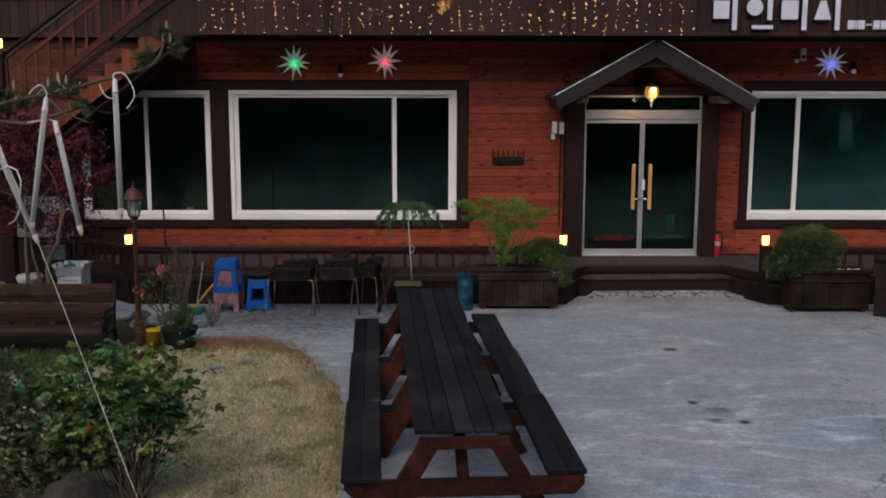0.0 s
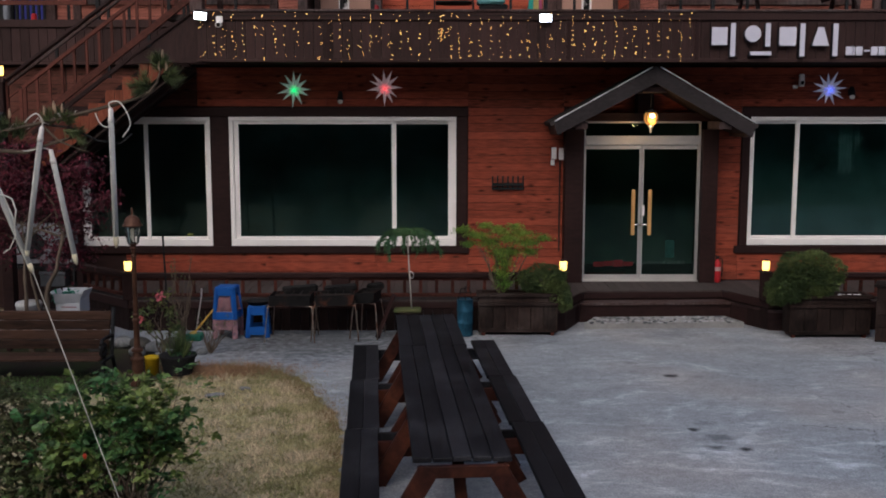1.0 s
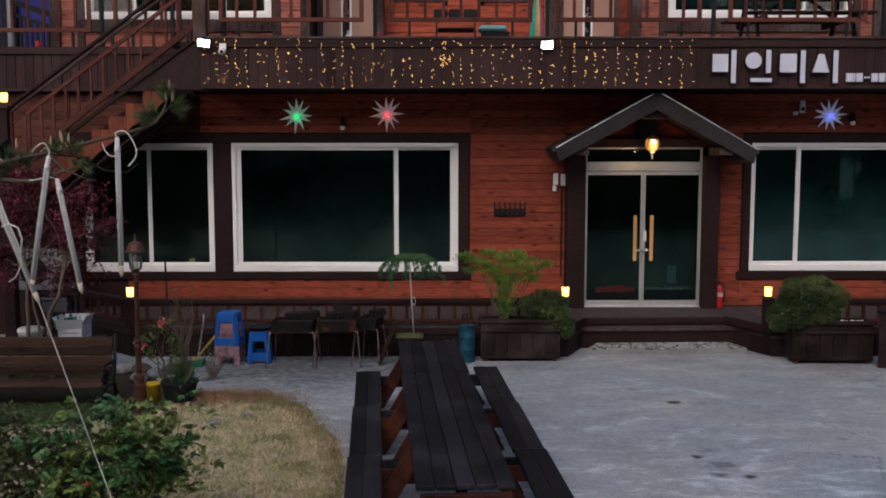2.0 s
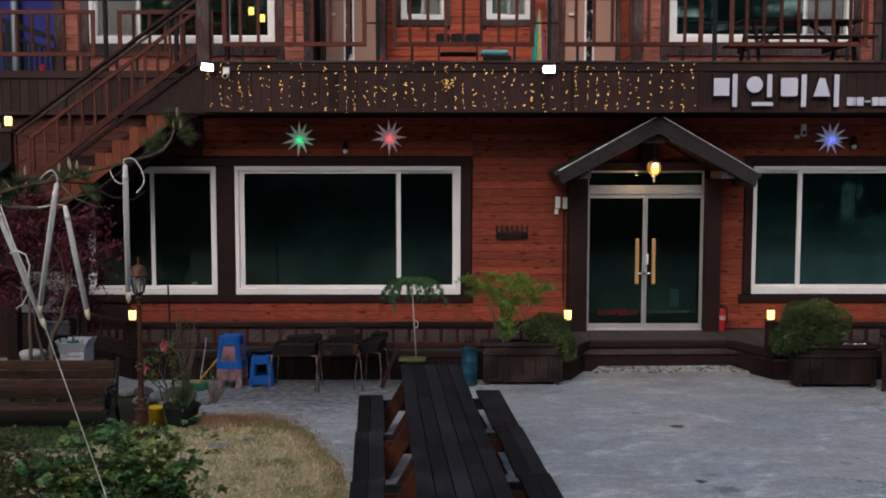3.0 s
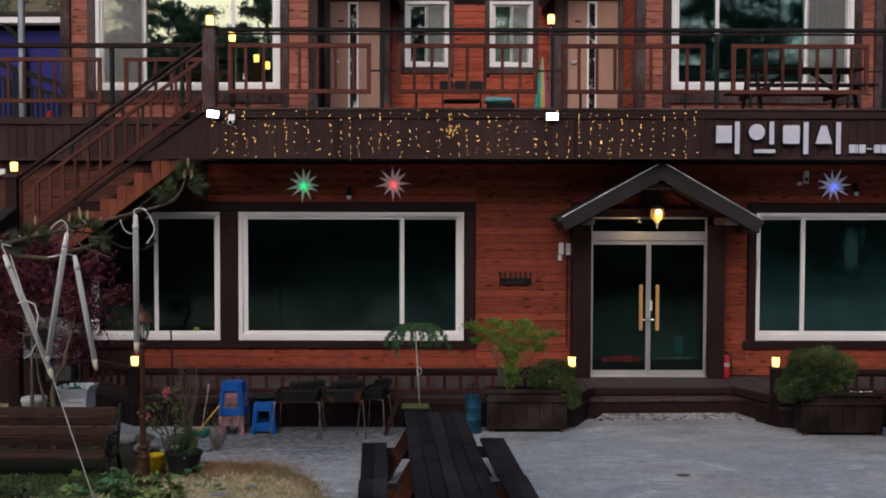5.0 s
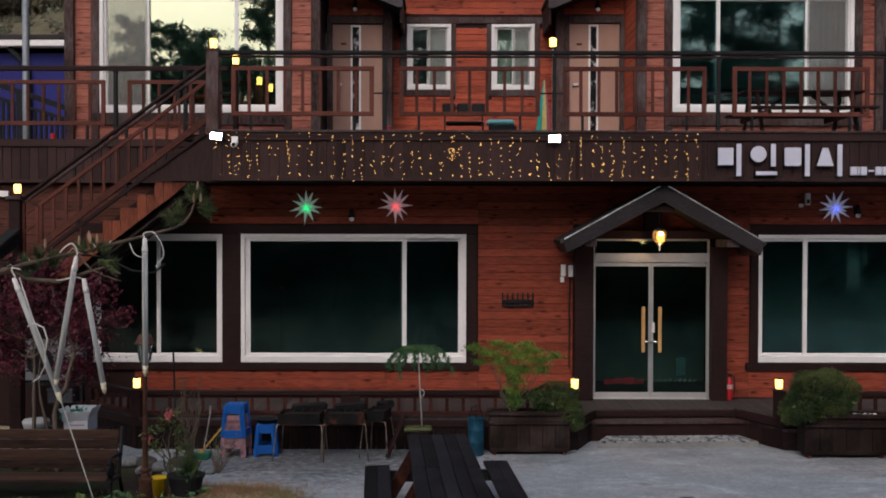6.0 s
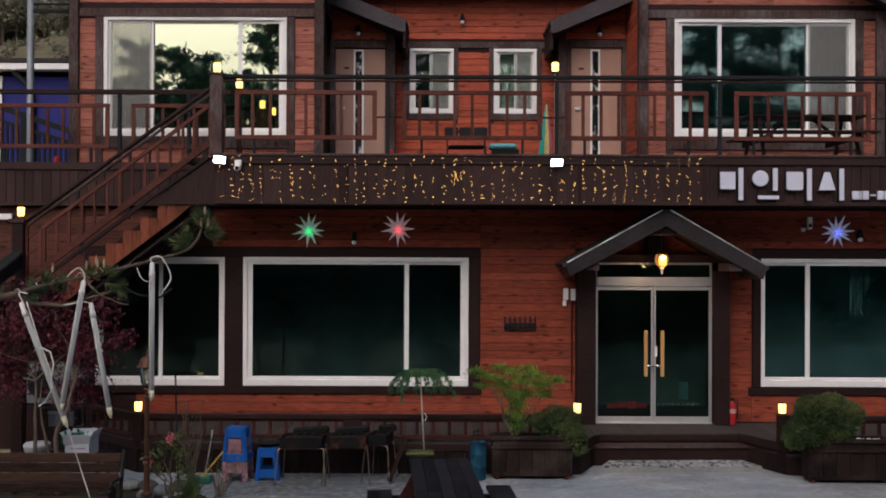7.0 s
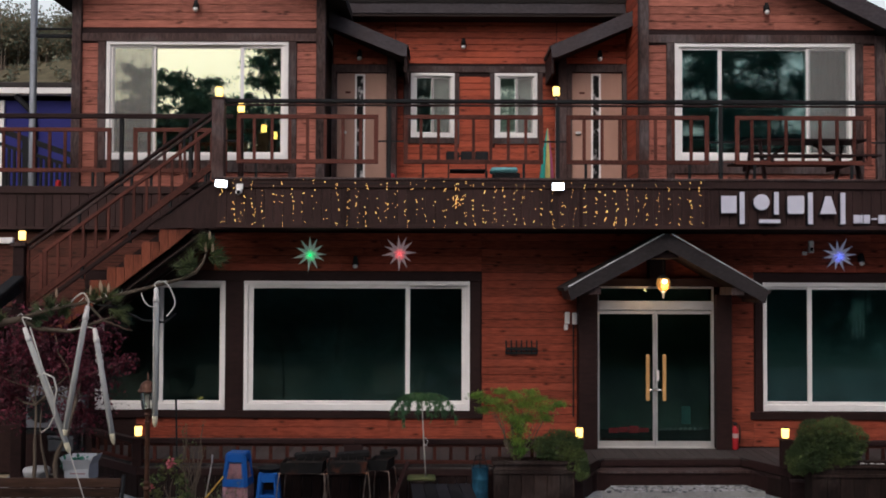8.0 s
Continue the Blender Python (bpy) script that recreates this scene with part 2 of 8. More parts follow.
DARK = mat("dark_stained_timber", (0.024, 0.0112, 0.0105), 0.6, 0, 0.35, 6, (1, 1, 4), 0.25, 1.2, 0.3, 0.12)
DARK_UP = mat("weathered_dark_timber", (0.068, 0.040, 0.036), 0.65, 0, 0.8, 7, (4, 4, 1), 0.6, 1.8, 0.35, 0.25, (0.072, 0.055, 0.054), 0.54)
HOOD = mat("dark_hood_paint", (0.028, 0.023, 0.024), 0.6, 0, 0.35, 7, (2, 4, 4), 0.3, 1.6, 0.25, 0.15)
GREY_DARK = mat("slate_brown_barge_paint", (0.062, 0.052, 0.057), 0.6, 0, 0.4, 7, (2, 4, 4), 0.35, 1.6, 0.25, 0.2, (0.046, 0.036, 0.038), 0.56)
# Darker copy of the dark timber, low-level shade put into the colour.
SHADED_TIMBER = mat("shaded_brown_timber", (0.0155, 0.0080, 0.0072), 0.75, 0, 0.5, 6, (5, 5, 0.8), 0.4, 1.5, 0.3, 0.3)
FASCIA = mat("fascia_board_stain", (0.037, 0.0195, 0.0180), 0.6, 0, 0.35, 6, (6, 6, 0.8), 0.3, 0.9, 0.25, 0.22)
# Red rail stain darkened so the low railing looks shaded.
SHADED_RED = mat("shaded_red_rail", (0.060, 0.019, 0.014), 0.7, 0, 0.5, 9, (2, 2, 2), 0.4, 1.6, 0.25, 0.35)
RED_WOOD = mat("red_stained_rail", (0.088, 0.028, 0.020), 0.6, 0, 0.45, 9, (2, 2, 2), 0.4, 1.2, 0.25, 0.25)
STAIR_WOOD = mat("orange_stair_board", (0.165, 0.047, 0.025), 0.55, 0, 0.45, 8, (5, 5, 0.8), 0.35, 1.6, 0.25, 0.3)
DECK = mat("weathered_deck_board", (0.054, 0.044, 0.042), 0.8, 0, 0.3, 8, (6, 0.7, 1), 0.25, 0.9, 0.3, 0.16)
TABLE_TOP = mat("near_black_table_stain", (0.0118, 0.0116, 0.0145), 0.62, 0, 0.75, 6, (6, 0.5, 1), 0.5, 1.6, 0.4, 0.45, (0.022, 0.022, 0.026), 0.61)
TABLE_LEG = mat("brown_table_stain", (0.034, 0.0105, 0.007), 0.6, 0, 0.55, 9, (2, 2, 2), 0.45, 4.0, 0.25, 0.3, (0.062, 0.019, 0.010), 0.60)
PVC = mat("white_window_plastic", (0.84, 0.80, 0.78), 0.4, 0, 0.04, 5, (1, 1, 1), 0.08, 0.9, 0.03, 0.02)
STEEL = mat("brushed_steel", (0.66, 0.64, 0.62), 0.42, 0.75, 0.08, 40, (0.2, 1, 1), 0.12, 2.0, 0.05, 0.03)
CHROME = mat("polished_steel", (0.75, 0.75, 0.75), 0.15, 1.0, 0.05, 30, (1, 1, 1), 0.1, 3.0, 0.0, 0.0)
PALE_WOOD = mat("pale_wood_handle", (0.58, 0.33, 0.13), 0.45, 0, 0.12, 14, (3, 3, 0.5), 0.1, 2.0, 0.1, 0.05)
BLACK = mat("black_metal", (0.016, 0.016, 0.017), 0.7, 0.0, 0.25, 14, (1, 1, 1), 0.3, 3.0, 0.15, 0.1)
RUSTY = mat("rusty_black_steel", (0.010, 0.0092, 0.0095), 0.75, 0.0, 0.6, 9, (1, 1, 1), 0.5, 6.0, 0.4, 0.3, (0.085, 0.026, 0.012), 0.66)
BROWN_METAL = mat("copper_brown_metal", (0.082, 0.040, 0.027), 0.45, 0.35, 0.35, 14, (1, 1, 1), 0.35, 4.0, 0.1, 0.25)
ROOF = mat("asphalt_shingle_roof", (0.040, 0.034, 0.033), 0.85, 0, 0.3, 20, (1, 1, 1), 0.25, 1.2, 0.4, 0.1)
SOFFIT = mat("dark_soffit", (0.025, 0.016, 0.014), 0.7, 0, 0.25, 6, (5, 0.8, 1), 0.2, 1.0, 0.2, 0.1)
CONCRETE = concrete_mat()
STONE = mat("pale_pebble_stone", (0.19, 0.195, 0.20), 0.85, 0, 0.5, 26, (1, 1, 1), 0.2, 2.0, 0.6, 0.2, (0.12, 0.125, 0.13), 0.62)
EARTH = mat("dry_lawn_earth", (0.36, 0.31, 0.205), 0.95, 0, 0.6, 20, (1, 1, 1), 0.45, 2.2, 0.8, 0, (0.27, 0.25, 0.14), 0.52)
SOIL = mat("dark_garden_soil", (0.036, 0.028, 0.021), 0.95, 0, 0.5, 20, (1, 1, 1), 0.4, 1.5, 0.8, 0, (0.026, 0.034, 0.014), 0.52)
ROOM = mat("dim_room_plaster", (0.56, 0.61, 0.60), 0.8, 0, 0.15, 3, (1, 1, 1), 0.5, 1.4, 0.05, 0)
ROOM_DARK = mat("dark_room_floor", (0.05, 0.045, 0.04), 0.5, 0, 0.2, 5, (1, 1, 1), 0.2, 0.6, 0.05, 0)
GLASS = coated_glass("dark_green_window_glass", (0.40, 0.515, 0.505), 0.038, (0.40, 0.53, 0.54), 0.022)
# Upper glass in two copies: mirror tints paint in yellow sky and teal trees.
GLASS_UP = coated_glass("yellow_sky_mirror_glass", (0.50, 0.72, 0.72), 0.48, (1.0, 0.955, 0.68), 0.014)
GLASS_TEAL = coated_glass("teal_tree_mirror_glass", (0.42, 0.66, 0.68), 0.30, (0.62, 0.80, 0.72), 0.03)
GLASS_SMALL = coated_glass("pale_small_window_glass", (0.78, 0.88, 0.84), 0.14, (0.95, 0.98, 0.9))
GLASS_DOOR = coated_glass("green_door_glass", (0.34, 0.47, 0.43), 0.005, (0.30, 0.42, 0.38), 0.02)
CLEAR = coated_glass("clear_lantern_glass", (0.85, 0.86, 0.82), 0.06)
SCREEN = coated_glass("grey_insect_mesh", (0.55, 0.55, 0.55), 0.0)
sn, sl = SCREEN.node_tree.nodes, SCREEN.node_tree.links
weave, wmix = sn.new("ShaderNodeBsdfDiffuse"), sn.new("ShaderNodeMixShader")
weave.inputs[0].default_value = (0.34, 0.325, 0.31, 1)
wclear = sn.new("ShaderNodeBsdfTransparent")
wmix.inputs[0].default_value = 0.27
sl.new(wclear.outputs[0], wmix.inputs[1]); sl.new(weave.outputs[0], wmix.inputs[2]); sl.new(wmix.outputs[0], sn["Material Output"].inputs["Surface"])
CURTAIN = mat("grey_net_curtain", (0.27, 0.26, 0.23), 0.9, 0, 0.15, 10, (8, 8, 0.3), 0.12, 0.8, 0.1, 0)
NET = mat("white_net_curtain", (0.62, 0.62, 0.58), 0.9, 0, 0.15, 10, (8, 8, 0.3), 0.12, 0.8, 0.1, 0)
DOOR_BROWN = mat("beige_brown_door_skin", (0.40, 0.235, 0.18), 0.5, 0, 0.06, 10, (1, 1, 0.3), 0.12, 0.9, 0.05, 0.05)
GREEN_EDGE = mat("green_glass_edge", (0.05, 0.20, 0.15), 0.3)
# Pale patches in the metal colour imitate glints of sky.
ZINC = mat("glint_zinc_edge", (0.60, 0.60, 0.61), 0.35, 0.35, 0.4, 8, (1, 1, 1), 0.4, 2.2, 0.2, 0, (0.9, 0.9, 0.92), 0.60)
WARM = glow("warm_lamp_glass", (1.0, 0.62, 0.15), 5.0)
WHITE_GLOW = glow("white_flood_led", (0.92, 0.97, 1.0), 16.0)
BULB = glow("fairy_bulb_amber", (1.0, 0.50, 0.12), 10.5)


# ---- mesh helpers ----
def box(bm, x0, x1, y0, y1, z0, z1, bevel=0.0, turn=None):
    m = Matrix.Translation(((x0 + x1) / 2, (y0 + y1) / 2, (z0 + z1) / 2))
    if turn is not None:
        m = m @ turn
    r = bmesh.ops.create_cube(bm, size=1, matrix=m @ Matrix.Diagonal((abs(x1 - x0), abs(y1 - y0), abs(z1 - z0), 1)))
    if bevel:
        edges = list({e for v in r["verts"] for e in v.link_edges})
        bmesh.ops.bevel(bm, geom=edges, offset=bevel, segments=1, affect="EDGES")
    return bm


def beam(bm, a, b, w, h, bevel=0.0):
    """A bar of section w (sideways) by h (upright) from a to b."""
    a, b = Vector(a), Vector(b)
    d = (b - a)
    q = d.to_track_quat("X", "Z").to_matrix().to_4x4()
    m = Matrix.Translation((a + b) / 2) @ q @ Matrix.Diagonal((d.length, w, h, 1))
    r = bmesh.ops.create_cube(bm, size=1, matrix=m)
    if bevel:
        edges = list({e for v in r["verts"] for e in v.link_edges})
        bmesh.ops.bevel(bm, geom=edges, offset=bevel, segments=1, affect="EDGES")
    return bm


def tube(bm, pts, radius, n=8, cap=True):
    """A round rod swept along pts; radius is one number or one a point."""
    pts = [Vector(p) for p in pts]
    radii = radius if isinstance(radius, (list, tuple)) else [radius] * len(pts)
    rings, ref = [], Vector((0.31, 0.87, 0.37)).normalized()
    for i, p in enumerate(pts):
        d = (pts[min(i + 1, len(pts) - 1)] - pts[max(i - 1, 0)]).normalized()
        u = d.cross(ref)
        if u.length < 0.15:
            u = d.cross(Vector((1, 0, 0)))
        u.normalize()
        v = d.cross(u)
        rings.append([bm.verts.new(p + radii[i] * (math.cos(2 * math.pi * k / n) * u + math.sin(2 * math.pi * k / n) * v)) for k in range(n)])
    for a, b in zip(rings, rings[1:]):
        for k in range(n):
            bm.faces.new((a[k], a[(k + 1) % n], b[(k + 1) % n], b[k]))
    if cap:
        bm.faces.new(rings[0][::-1])
        bm.faces.new(rings[-1])
    return bm


def eased(pts, k=5):
    """More points along a smooth curve through pts."""
    p = [Vector(q) for q in pts]
    out = []
    for i in range(len(p) - 1):
        a, b, c, d = p[max(i - 1, 0)], p[i], p[i + 1], p[min(i + 2, len(p) - 1)]
        for j in range(k):
            t = j / k
            out.append(0.5 * (2 * b + (c - a) * t + (2 * a - 5 * b + 4 * c - d) * t * t + (3 * b - a - 3 * c + d) * t ** 3))
    return out + [p[-1]]


def lathe(bm, profile, n=16, at=(0, 0, 0)):
    """A turned shape from (radius, height) pairs."""
    o = Vector(at)
    rings = [[bm.verts.new(o + Vector((r * math.cos(2 * math.pi * k / n), r * math.sin(2 * math.pi * k / n), z))) for k in range(n)] for r, z in profile]
    for a, b in zip(rings, rings[1:]):
        for k in range(n):
            bm.faces.new((a[k], a[(k + 1) % n], b[(k + 1) % n], b[k]))
    bm.faces.new(rings[0][::-1])
    bm.faces.new(rings[-1])
    return bm


def prism_xz(bm, pts, y0, y1):
    """A plate with its outline in x and z, from y0 to y1."""
    a = [bm.verts.new((x, y0, z)) for x, z in pts]
    b = [bm.verts.new((x, y1, z)) for x, z in pts]
    bm.faces.new(a), bm.faces.new(b[::-1])
    for i in range(len(pts)):
        j = (i + 1) % len(pts)
        bm.faces.new((a[i], b[i], b[j], a[j]))
    bmesh.ops.recalc_face_normals(bm, faces=bm.faces)
    return bm


def prism_xy(bm, pts, z0, z1):
    a = [bm.verts.new((x, y, z0)) for x, y in pts]
    b = [bm.verts.new((x, y, z1)) for x, y in pts]
    bm.faces.new(a), bm.faces.new(b[::-1])
    for i in range(len(pts)):
        j = (i + 1) % len(pts)
        bm.faces.new((a[i], b[i], b[j], a[j]))
    bmesh.ops.recalc_face_normals(bm, faces=bm.faces)
    return bm


def mesh_of(name, bm, material, smooth=False):
    me = bpy.data.meshes.new(name)
    bm.to_mesh(me)
    bm.free()
    me.materials.append(material)
    if smooth:
        for f in me.polygons:
            f.use_smooth = True
    return me


def part(name, bm, material, parent=None, label="", smooth=False):
    """ONE mesh object from a bmesh, under a thing or a part."""
    ob = new(name, mesh_of(name, bm, material, smooth))
    ob.parent = parent
    return tagged(ob, label)


def B():
    return bmesh.new()


def thing(name, label, category, m=None, group="", kind=""):
    ob = new(name)
    ob.empty_display_size = 0.2
    if m is not None:
        ob.matrix_basis = m
    return tagged(ob, label, category, group, kind)


def structure(name, bm, material, label, category):
    return tagged(part(name, bm, material), label, category, "", "structure")


def bar_part(name, a, b, w, h, material, parent, bevel=0.006, label=""):
    return part(name, beam(B(), a, b, w, h, bevel), material, parent, label)


# ---- ground, yard, lawn ----
LAWN_EDGE = [(-6.0, -3.55), (-5.6, -3.9), (-5.15, -3.98), (-4.7, -4.05), (-4.36, -4.24), (-4.05, -4.7), (-3.88, -5.1), (-3.66, -5.65), (-3.46, -6.2),
             (-3.32, -6.9), (-3.24, -7.6), (-3.15, -9.0), (-3.1, -11.0), (-3.1, -19.5)]
structure("ground", box(B(), -400, 400, -300, 500, -0.6, -0.03), EARTH, "dry yellowed lawn and earth round the yard", "ground")
rng = random.Random(4)
smooth_edge = []
for (xa, ya), (xb, yb) in zip(LAWN_EDGE, LAWN_EDGE[1:]):
    steps = max(1, int(math.hypot(xb - xa, yb - ya) / 0.12)) if yb > -12 else 1
    for s in range(steps):
        k = s / steps
        smooth_edge.append((xa + (xb - xa) * k + rng.uniform(-0.055, 0.055), ya + (yb - ya) * k + rng.uniform(-0.04, 0.04)))
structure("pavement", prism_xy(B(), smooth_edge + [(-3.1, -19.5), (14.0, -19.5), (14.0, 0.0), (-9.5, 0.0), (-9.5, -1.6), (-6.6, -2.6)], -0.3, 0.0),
                     CONCRETE, "worn pale grey concrete yard with stains and painted shade", "pavement")
# unseen dark ground, added to dim what the lower windows mirror
DIM_GROUND = mat("dim_reflection_ground", (0.085, 0.072, 0.056), 0.95, 0, 0.5, 9, (1, 1, 1), 0.4, 0.5, 0.5, 0, (0.055, 0.062, 0.042), 0.52)
structure("ground", box(B(), -70, 70, -75, -20.5, -0.3, -0.02), DIM_GROUND, "dark ground under the pines, added to dim window reflections", "ground")
structure("garden_bed", prism_xy(B(), [(-6.0, -3.56), (-6.62, -2.62), (-9.5, -1.62), (-13, -1.62), (-13, -5.4), (-6.5, -5.4), (-5.75, -4.6), (-5.3, -4.15), (-5.6, -3.92)], -0.3, -0.012),
                SOIL, "dark soil bed with moss and dead leaves", "garden bed")


# ---- house: lower storey ----
def wall_plate(bm, x0, x1, z0, z1, y0, y1, holes):
    """A wall slab with rectangular openings cut through."""
    xs = sorted({x0, x1, *[h[i] for h in holes for i in (0, 1)]})
    zs = sorted({z0, z1, *[h[i] for h in holes for i in (2, 3)]})
    xs, zs = [x for x in xs if x0 <= x <= x1], [z for z in zs if z0 <= z <= z1]
    for xa, xb in zip(xs, xs[1:]):
        run = None
        for za, zb in zip(zs, zs[1:]):
            cx, cz = (xa + xb) / 2, (za + zb) / 2
            solid = not any(h[0] < cx < h[1] and h[2] < cz < h[3] for h in holes)
            if solid and run is None:
                run = za
            if not solid and run is not None:
                box(bm, xa, xb, y0, y1, run, za)
                run = None
        if run is not None:
            box(bm, xa, xb, y0, y1, run, z1)
    return bm


PLANKS = {}


def plank_mesh(material):
    """One lap board, 1 m long, 1 m high before scaling, proud at its lower edge."""
    if material.name not in PLANKS:
        bm = B()
        prof = [(0.0, -0.5), (-0.013, -0.5), (-0.016, -0.46), (-0.012, 0.47), (-0.008, 0.5), (0.0, 0.5)]
        a = [bm.verts.new((-0.5, y, z)) for y, z in prof]
        b = [bm.verts.new((0.5, y, z)) for y, z in prof]
        for i in range(len(prof) - 1):
            bm.faces.new((a[i], b[i], b[i + 1], a[i + 1]))
        bm.faces.new(a[::-1]), bm.faces.new(b)
        bmesh.ops.recalc_face_normals(bm, faces=bm.faces)
        PLANKS[material.name] = mesh_of("siding_board", bm, material)
    return PLANKS[material.name]


def siding(parent, x0, x1, z0, z1, face, holes, seed, pitch=0.13, material=SIDING, m=None, top=None):
    """Lap boards over a wall, split at the openings and at butt joints. top(x): where the wall has a sloping head."""
    r = random.Random(seed)
    rows = int(round((z1 - z0) / pitch))
    h = (z1 - z0) / rows
    for i in range(rows):
        zc = z0 + (i + 0.5) * h
        a0, a1 = x0, x1
        if top:
            ok = [x0 + (x1 - x0) * k / 200 for k in range(201) if top(x0 + (x1 - x0) * k / 200) > zc - 0.14]
            if not ok:
                continue
            a0, a1 = ok[0], ok[-1]
        cuts = sorted((max(a0, q[0]), min(a1, q[1])) for q in holes if q[2] < zc + 0.3 * h and q[3] > zc - 0.3 * h and q[1] > a0 and q[0] < a1)
        spans, at = [], a0
        for qa, qb in cuts:
            if qa > at + 0.01:
                spans.append((at, qa))
            at = max(at, qb)
        if a1 > at + 0.01:
            spans.append((at, a1))
        for sa, sb in spans:
            xs = [sa]
            while sb - xs[-1] > 3.0:
                xs.append(xs[-1] + r.uniform(1.2, 2.6))
            xs.append(sb)
            for xa, xb in zip(xs, xs[1:]):
                ob = new("siding_board", plank_mesh(material))
                ob.parent = parent
                place = Matrix.Translation(((xa + xb) / 2, face + r.uniform(-0.002, 0.002), zc)) @ Matrix.Diagonal((xb - xa - 0.004, 1, h - 0.0065, 1))
                ob.matrix_basis = place if m is None else m @ place


# rooms behind the lower glass
room = structure("room_wall", B(), ROOM, "dim plastered room behind the windows", "wall")
rb = B()
box(rb, -12, 7.5, 2.0, 2.2, 0.3, 4.0), box(rb, -12.2, -12, 0.0, 4.7, 0.3, 4.0), box(rb, 7.5, 7.7, 0, 4.7, 0.3, 4.0)
rb.to_mesh(room.data); rb.free()
# unseen pale wall, added close behind window_3 to brighten its glass
PANE_LIFT = mat("pane_lift_plaster", (0.56, 0.74, 0.72), 0.8, 0, 0.2, 3, (1, 1, 1), 0.5, 1.1, 0.05, 0)
structure("room_wall", box(box(B(), 2.36, 7.49, 1.25, 1.35, 0.46, 3.95), 2.26, 2.355, 0.21, 1.35, 0.46, 3.95), PANE_LIFT, "unseen pale wall added to brighten the glass before it", "wall")
structure("room_floor", box(B(), -12, 7.5, 0.2, 4.5, 0.25, 0.45), ROOM_DARK, "dark polished floor inside the house", "floor")

LOW_HOLES = [(-8.20, -6.125, 1.07, 3.14), (-5.78, -2.115, 1.07, 3.14), (2.73, 7.0, 1.07, 3.14), (-0.02, 1.88, 0.46, 3.08)]
wall_low = structure("wall_front", wall_plate(B(), -12, 7.5, 0.0, 3.96, 0.0, 0.2, LOW_HOLES), DARK, "timber-framed house front under red-brown board siding", "wall")



def trim(x0, x1, z0, z1, y0, y1, material=DARK, bevel=0.006, label="dark-stained timber trim board on the house front"):
    return structure("trim", box(B(), x0, x1, y0, y1, z0, z1, bevel), material, label, "trim")


def window(name, x0, x1, z0, z1, y, bars, label, glass, screen=None, depth=0.12, frame_w=0.085, stile=0.07, sill=None, ends=None, inner=1):
    """A white sliding window: outer frame, sashes between the bars, a pane in each; it stands at y, outer side towards -y."""
    w = thing(name, label, "window", pose(0, 0, 0), "", "structure")
    sill, ends = sill or frame_w * 1.25, ends or (stile, stile)
    bm = B()
    box(bm, x0, x1, y - 0.03, y + depth, z1 - frame_w, z1, 0.006)
    box(bm, x0, x1, y - 0.03, y + depth, z0, z0 + sill, 0.006)
    box(bm, x0, x0 + frame_w, y - 0.03, y + depth, z0 + sill, z1 - frame_w, 0.006)
    box(bm, x1 - frame_w, x1, y - 0.03, y + depth, z0 + sill, z1 - frame_w, 0.006)
    part("window_frame", bm, PVC, w, "white plastic outer frame")
    edges = [x0 + frame_w] + list(bars) + [x1 - frame_w]
    for i, (a, b) in enumerate(zip(edges, edges[1:])):
        off = 0.012 + 0.035 * (i % 2 == inner)
        s, zb, zt = stile, z0 + sill, z1 - frame_w
        sl, sr = ends[0] if i == 0 else s, ends[1] if i == len(edges) - 2 else s
        ya, yb = y + off, y + off + 0.035
        bm = B()
        lo, hi = a - (stile * 0.7 if i else 0), b + (stile * 0.7 if i < len(edges) - 2 else 0)
        box(bm, lo, lo + sl, ya, yb, zb, zt, 0.004), box(bm, hi - sr, hi, ya, yb, zb, zt, 0.004)
        box(bm, lo + sl, hi - sr, ya, yb, zb, zb + s * 0.7, 0.004), box(bm, lo + sl, hi - sr, ya, yb, zt - s * 0.7, zt, 0.004)
        sash = part("sash", bm, PVC, w)
        pane = part("pane", box(B(), lo + sl, hi - sr, ya + 0.013, ya + 0.019, zb + s * 0.7, zt - s * 0.7), glass, sash, "dark reflecting glass pane")
        pane.visible_shadow = False
        if i == inner:
            ge = lo + sl - 0.001 if inner else hi - sr - 0.016
            part("glass_edge", box(B(), ge, ge + 0.017, ya + 0.006, ya + 0.012, zb + s * 0.7, zt - s * 0.7), GREEN_EDGE, sash, "green cut edge of the pane")
        if screen == i:
            part("insect_screen", box(B(), lo + s * 0.5, hi - s * 0.5, y + 0.002, y + 0.005, zb + s * 0.4, zt - s * 0.4), SCREEN, sash, "grey insect screen")
    return w


window("window_1", -8.23, -6.105, 1.04, 3.15, 0.0, (-7.176,), "wide white-framed sliding window with dark glass", GLASS, frame_w=0.07, stile=0.062, sill=0.105, ends=(0.05, 0.036))
window("window_2", -5.80, -2.094, 1.04, 3.155, 0.0, (-3.127,), "large white-framed sliding window with dark greenish glass", GLASS, frame_w=0.07, stile=0.072, sill=0.105, ends=(0.08, 0.062))
window("window_3", 2.71, 7.02, 1.05, 3.155, 0.0, (3.503, 5.6), "large white-framed window beside the entrance, dark glass", GLASS, frame_w=0.065, stile=0.07, sill=0.105, ends=(0.02, 0.05), inner=0)
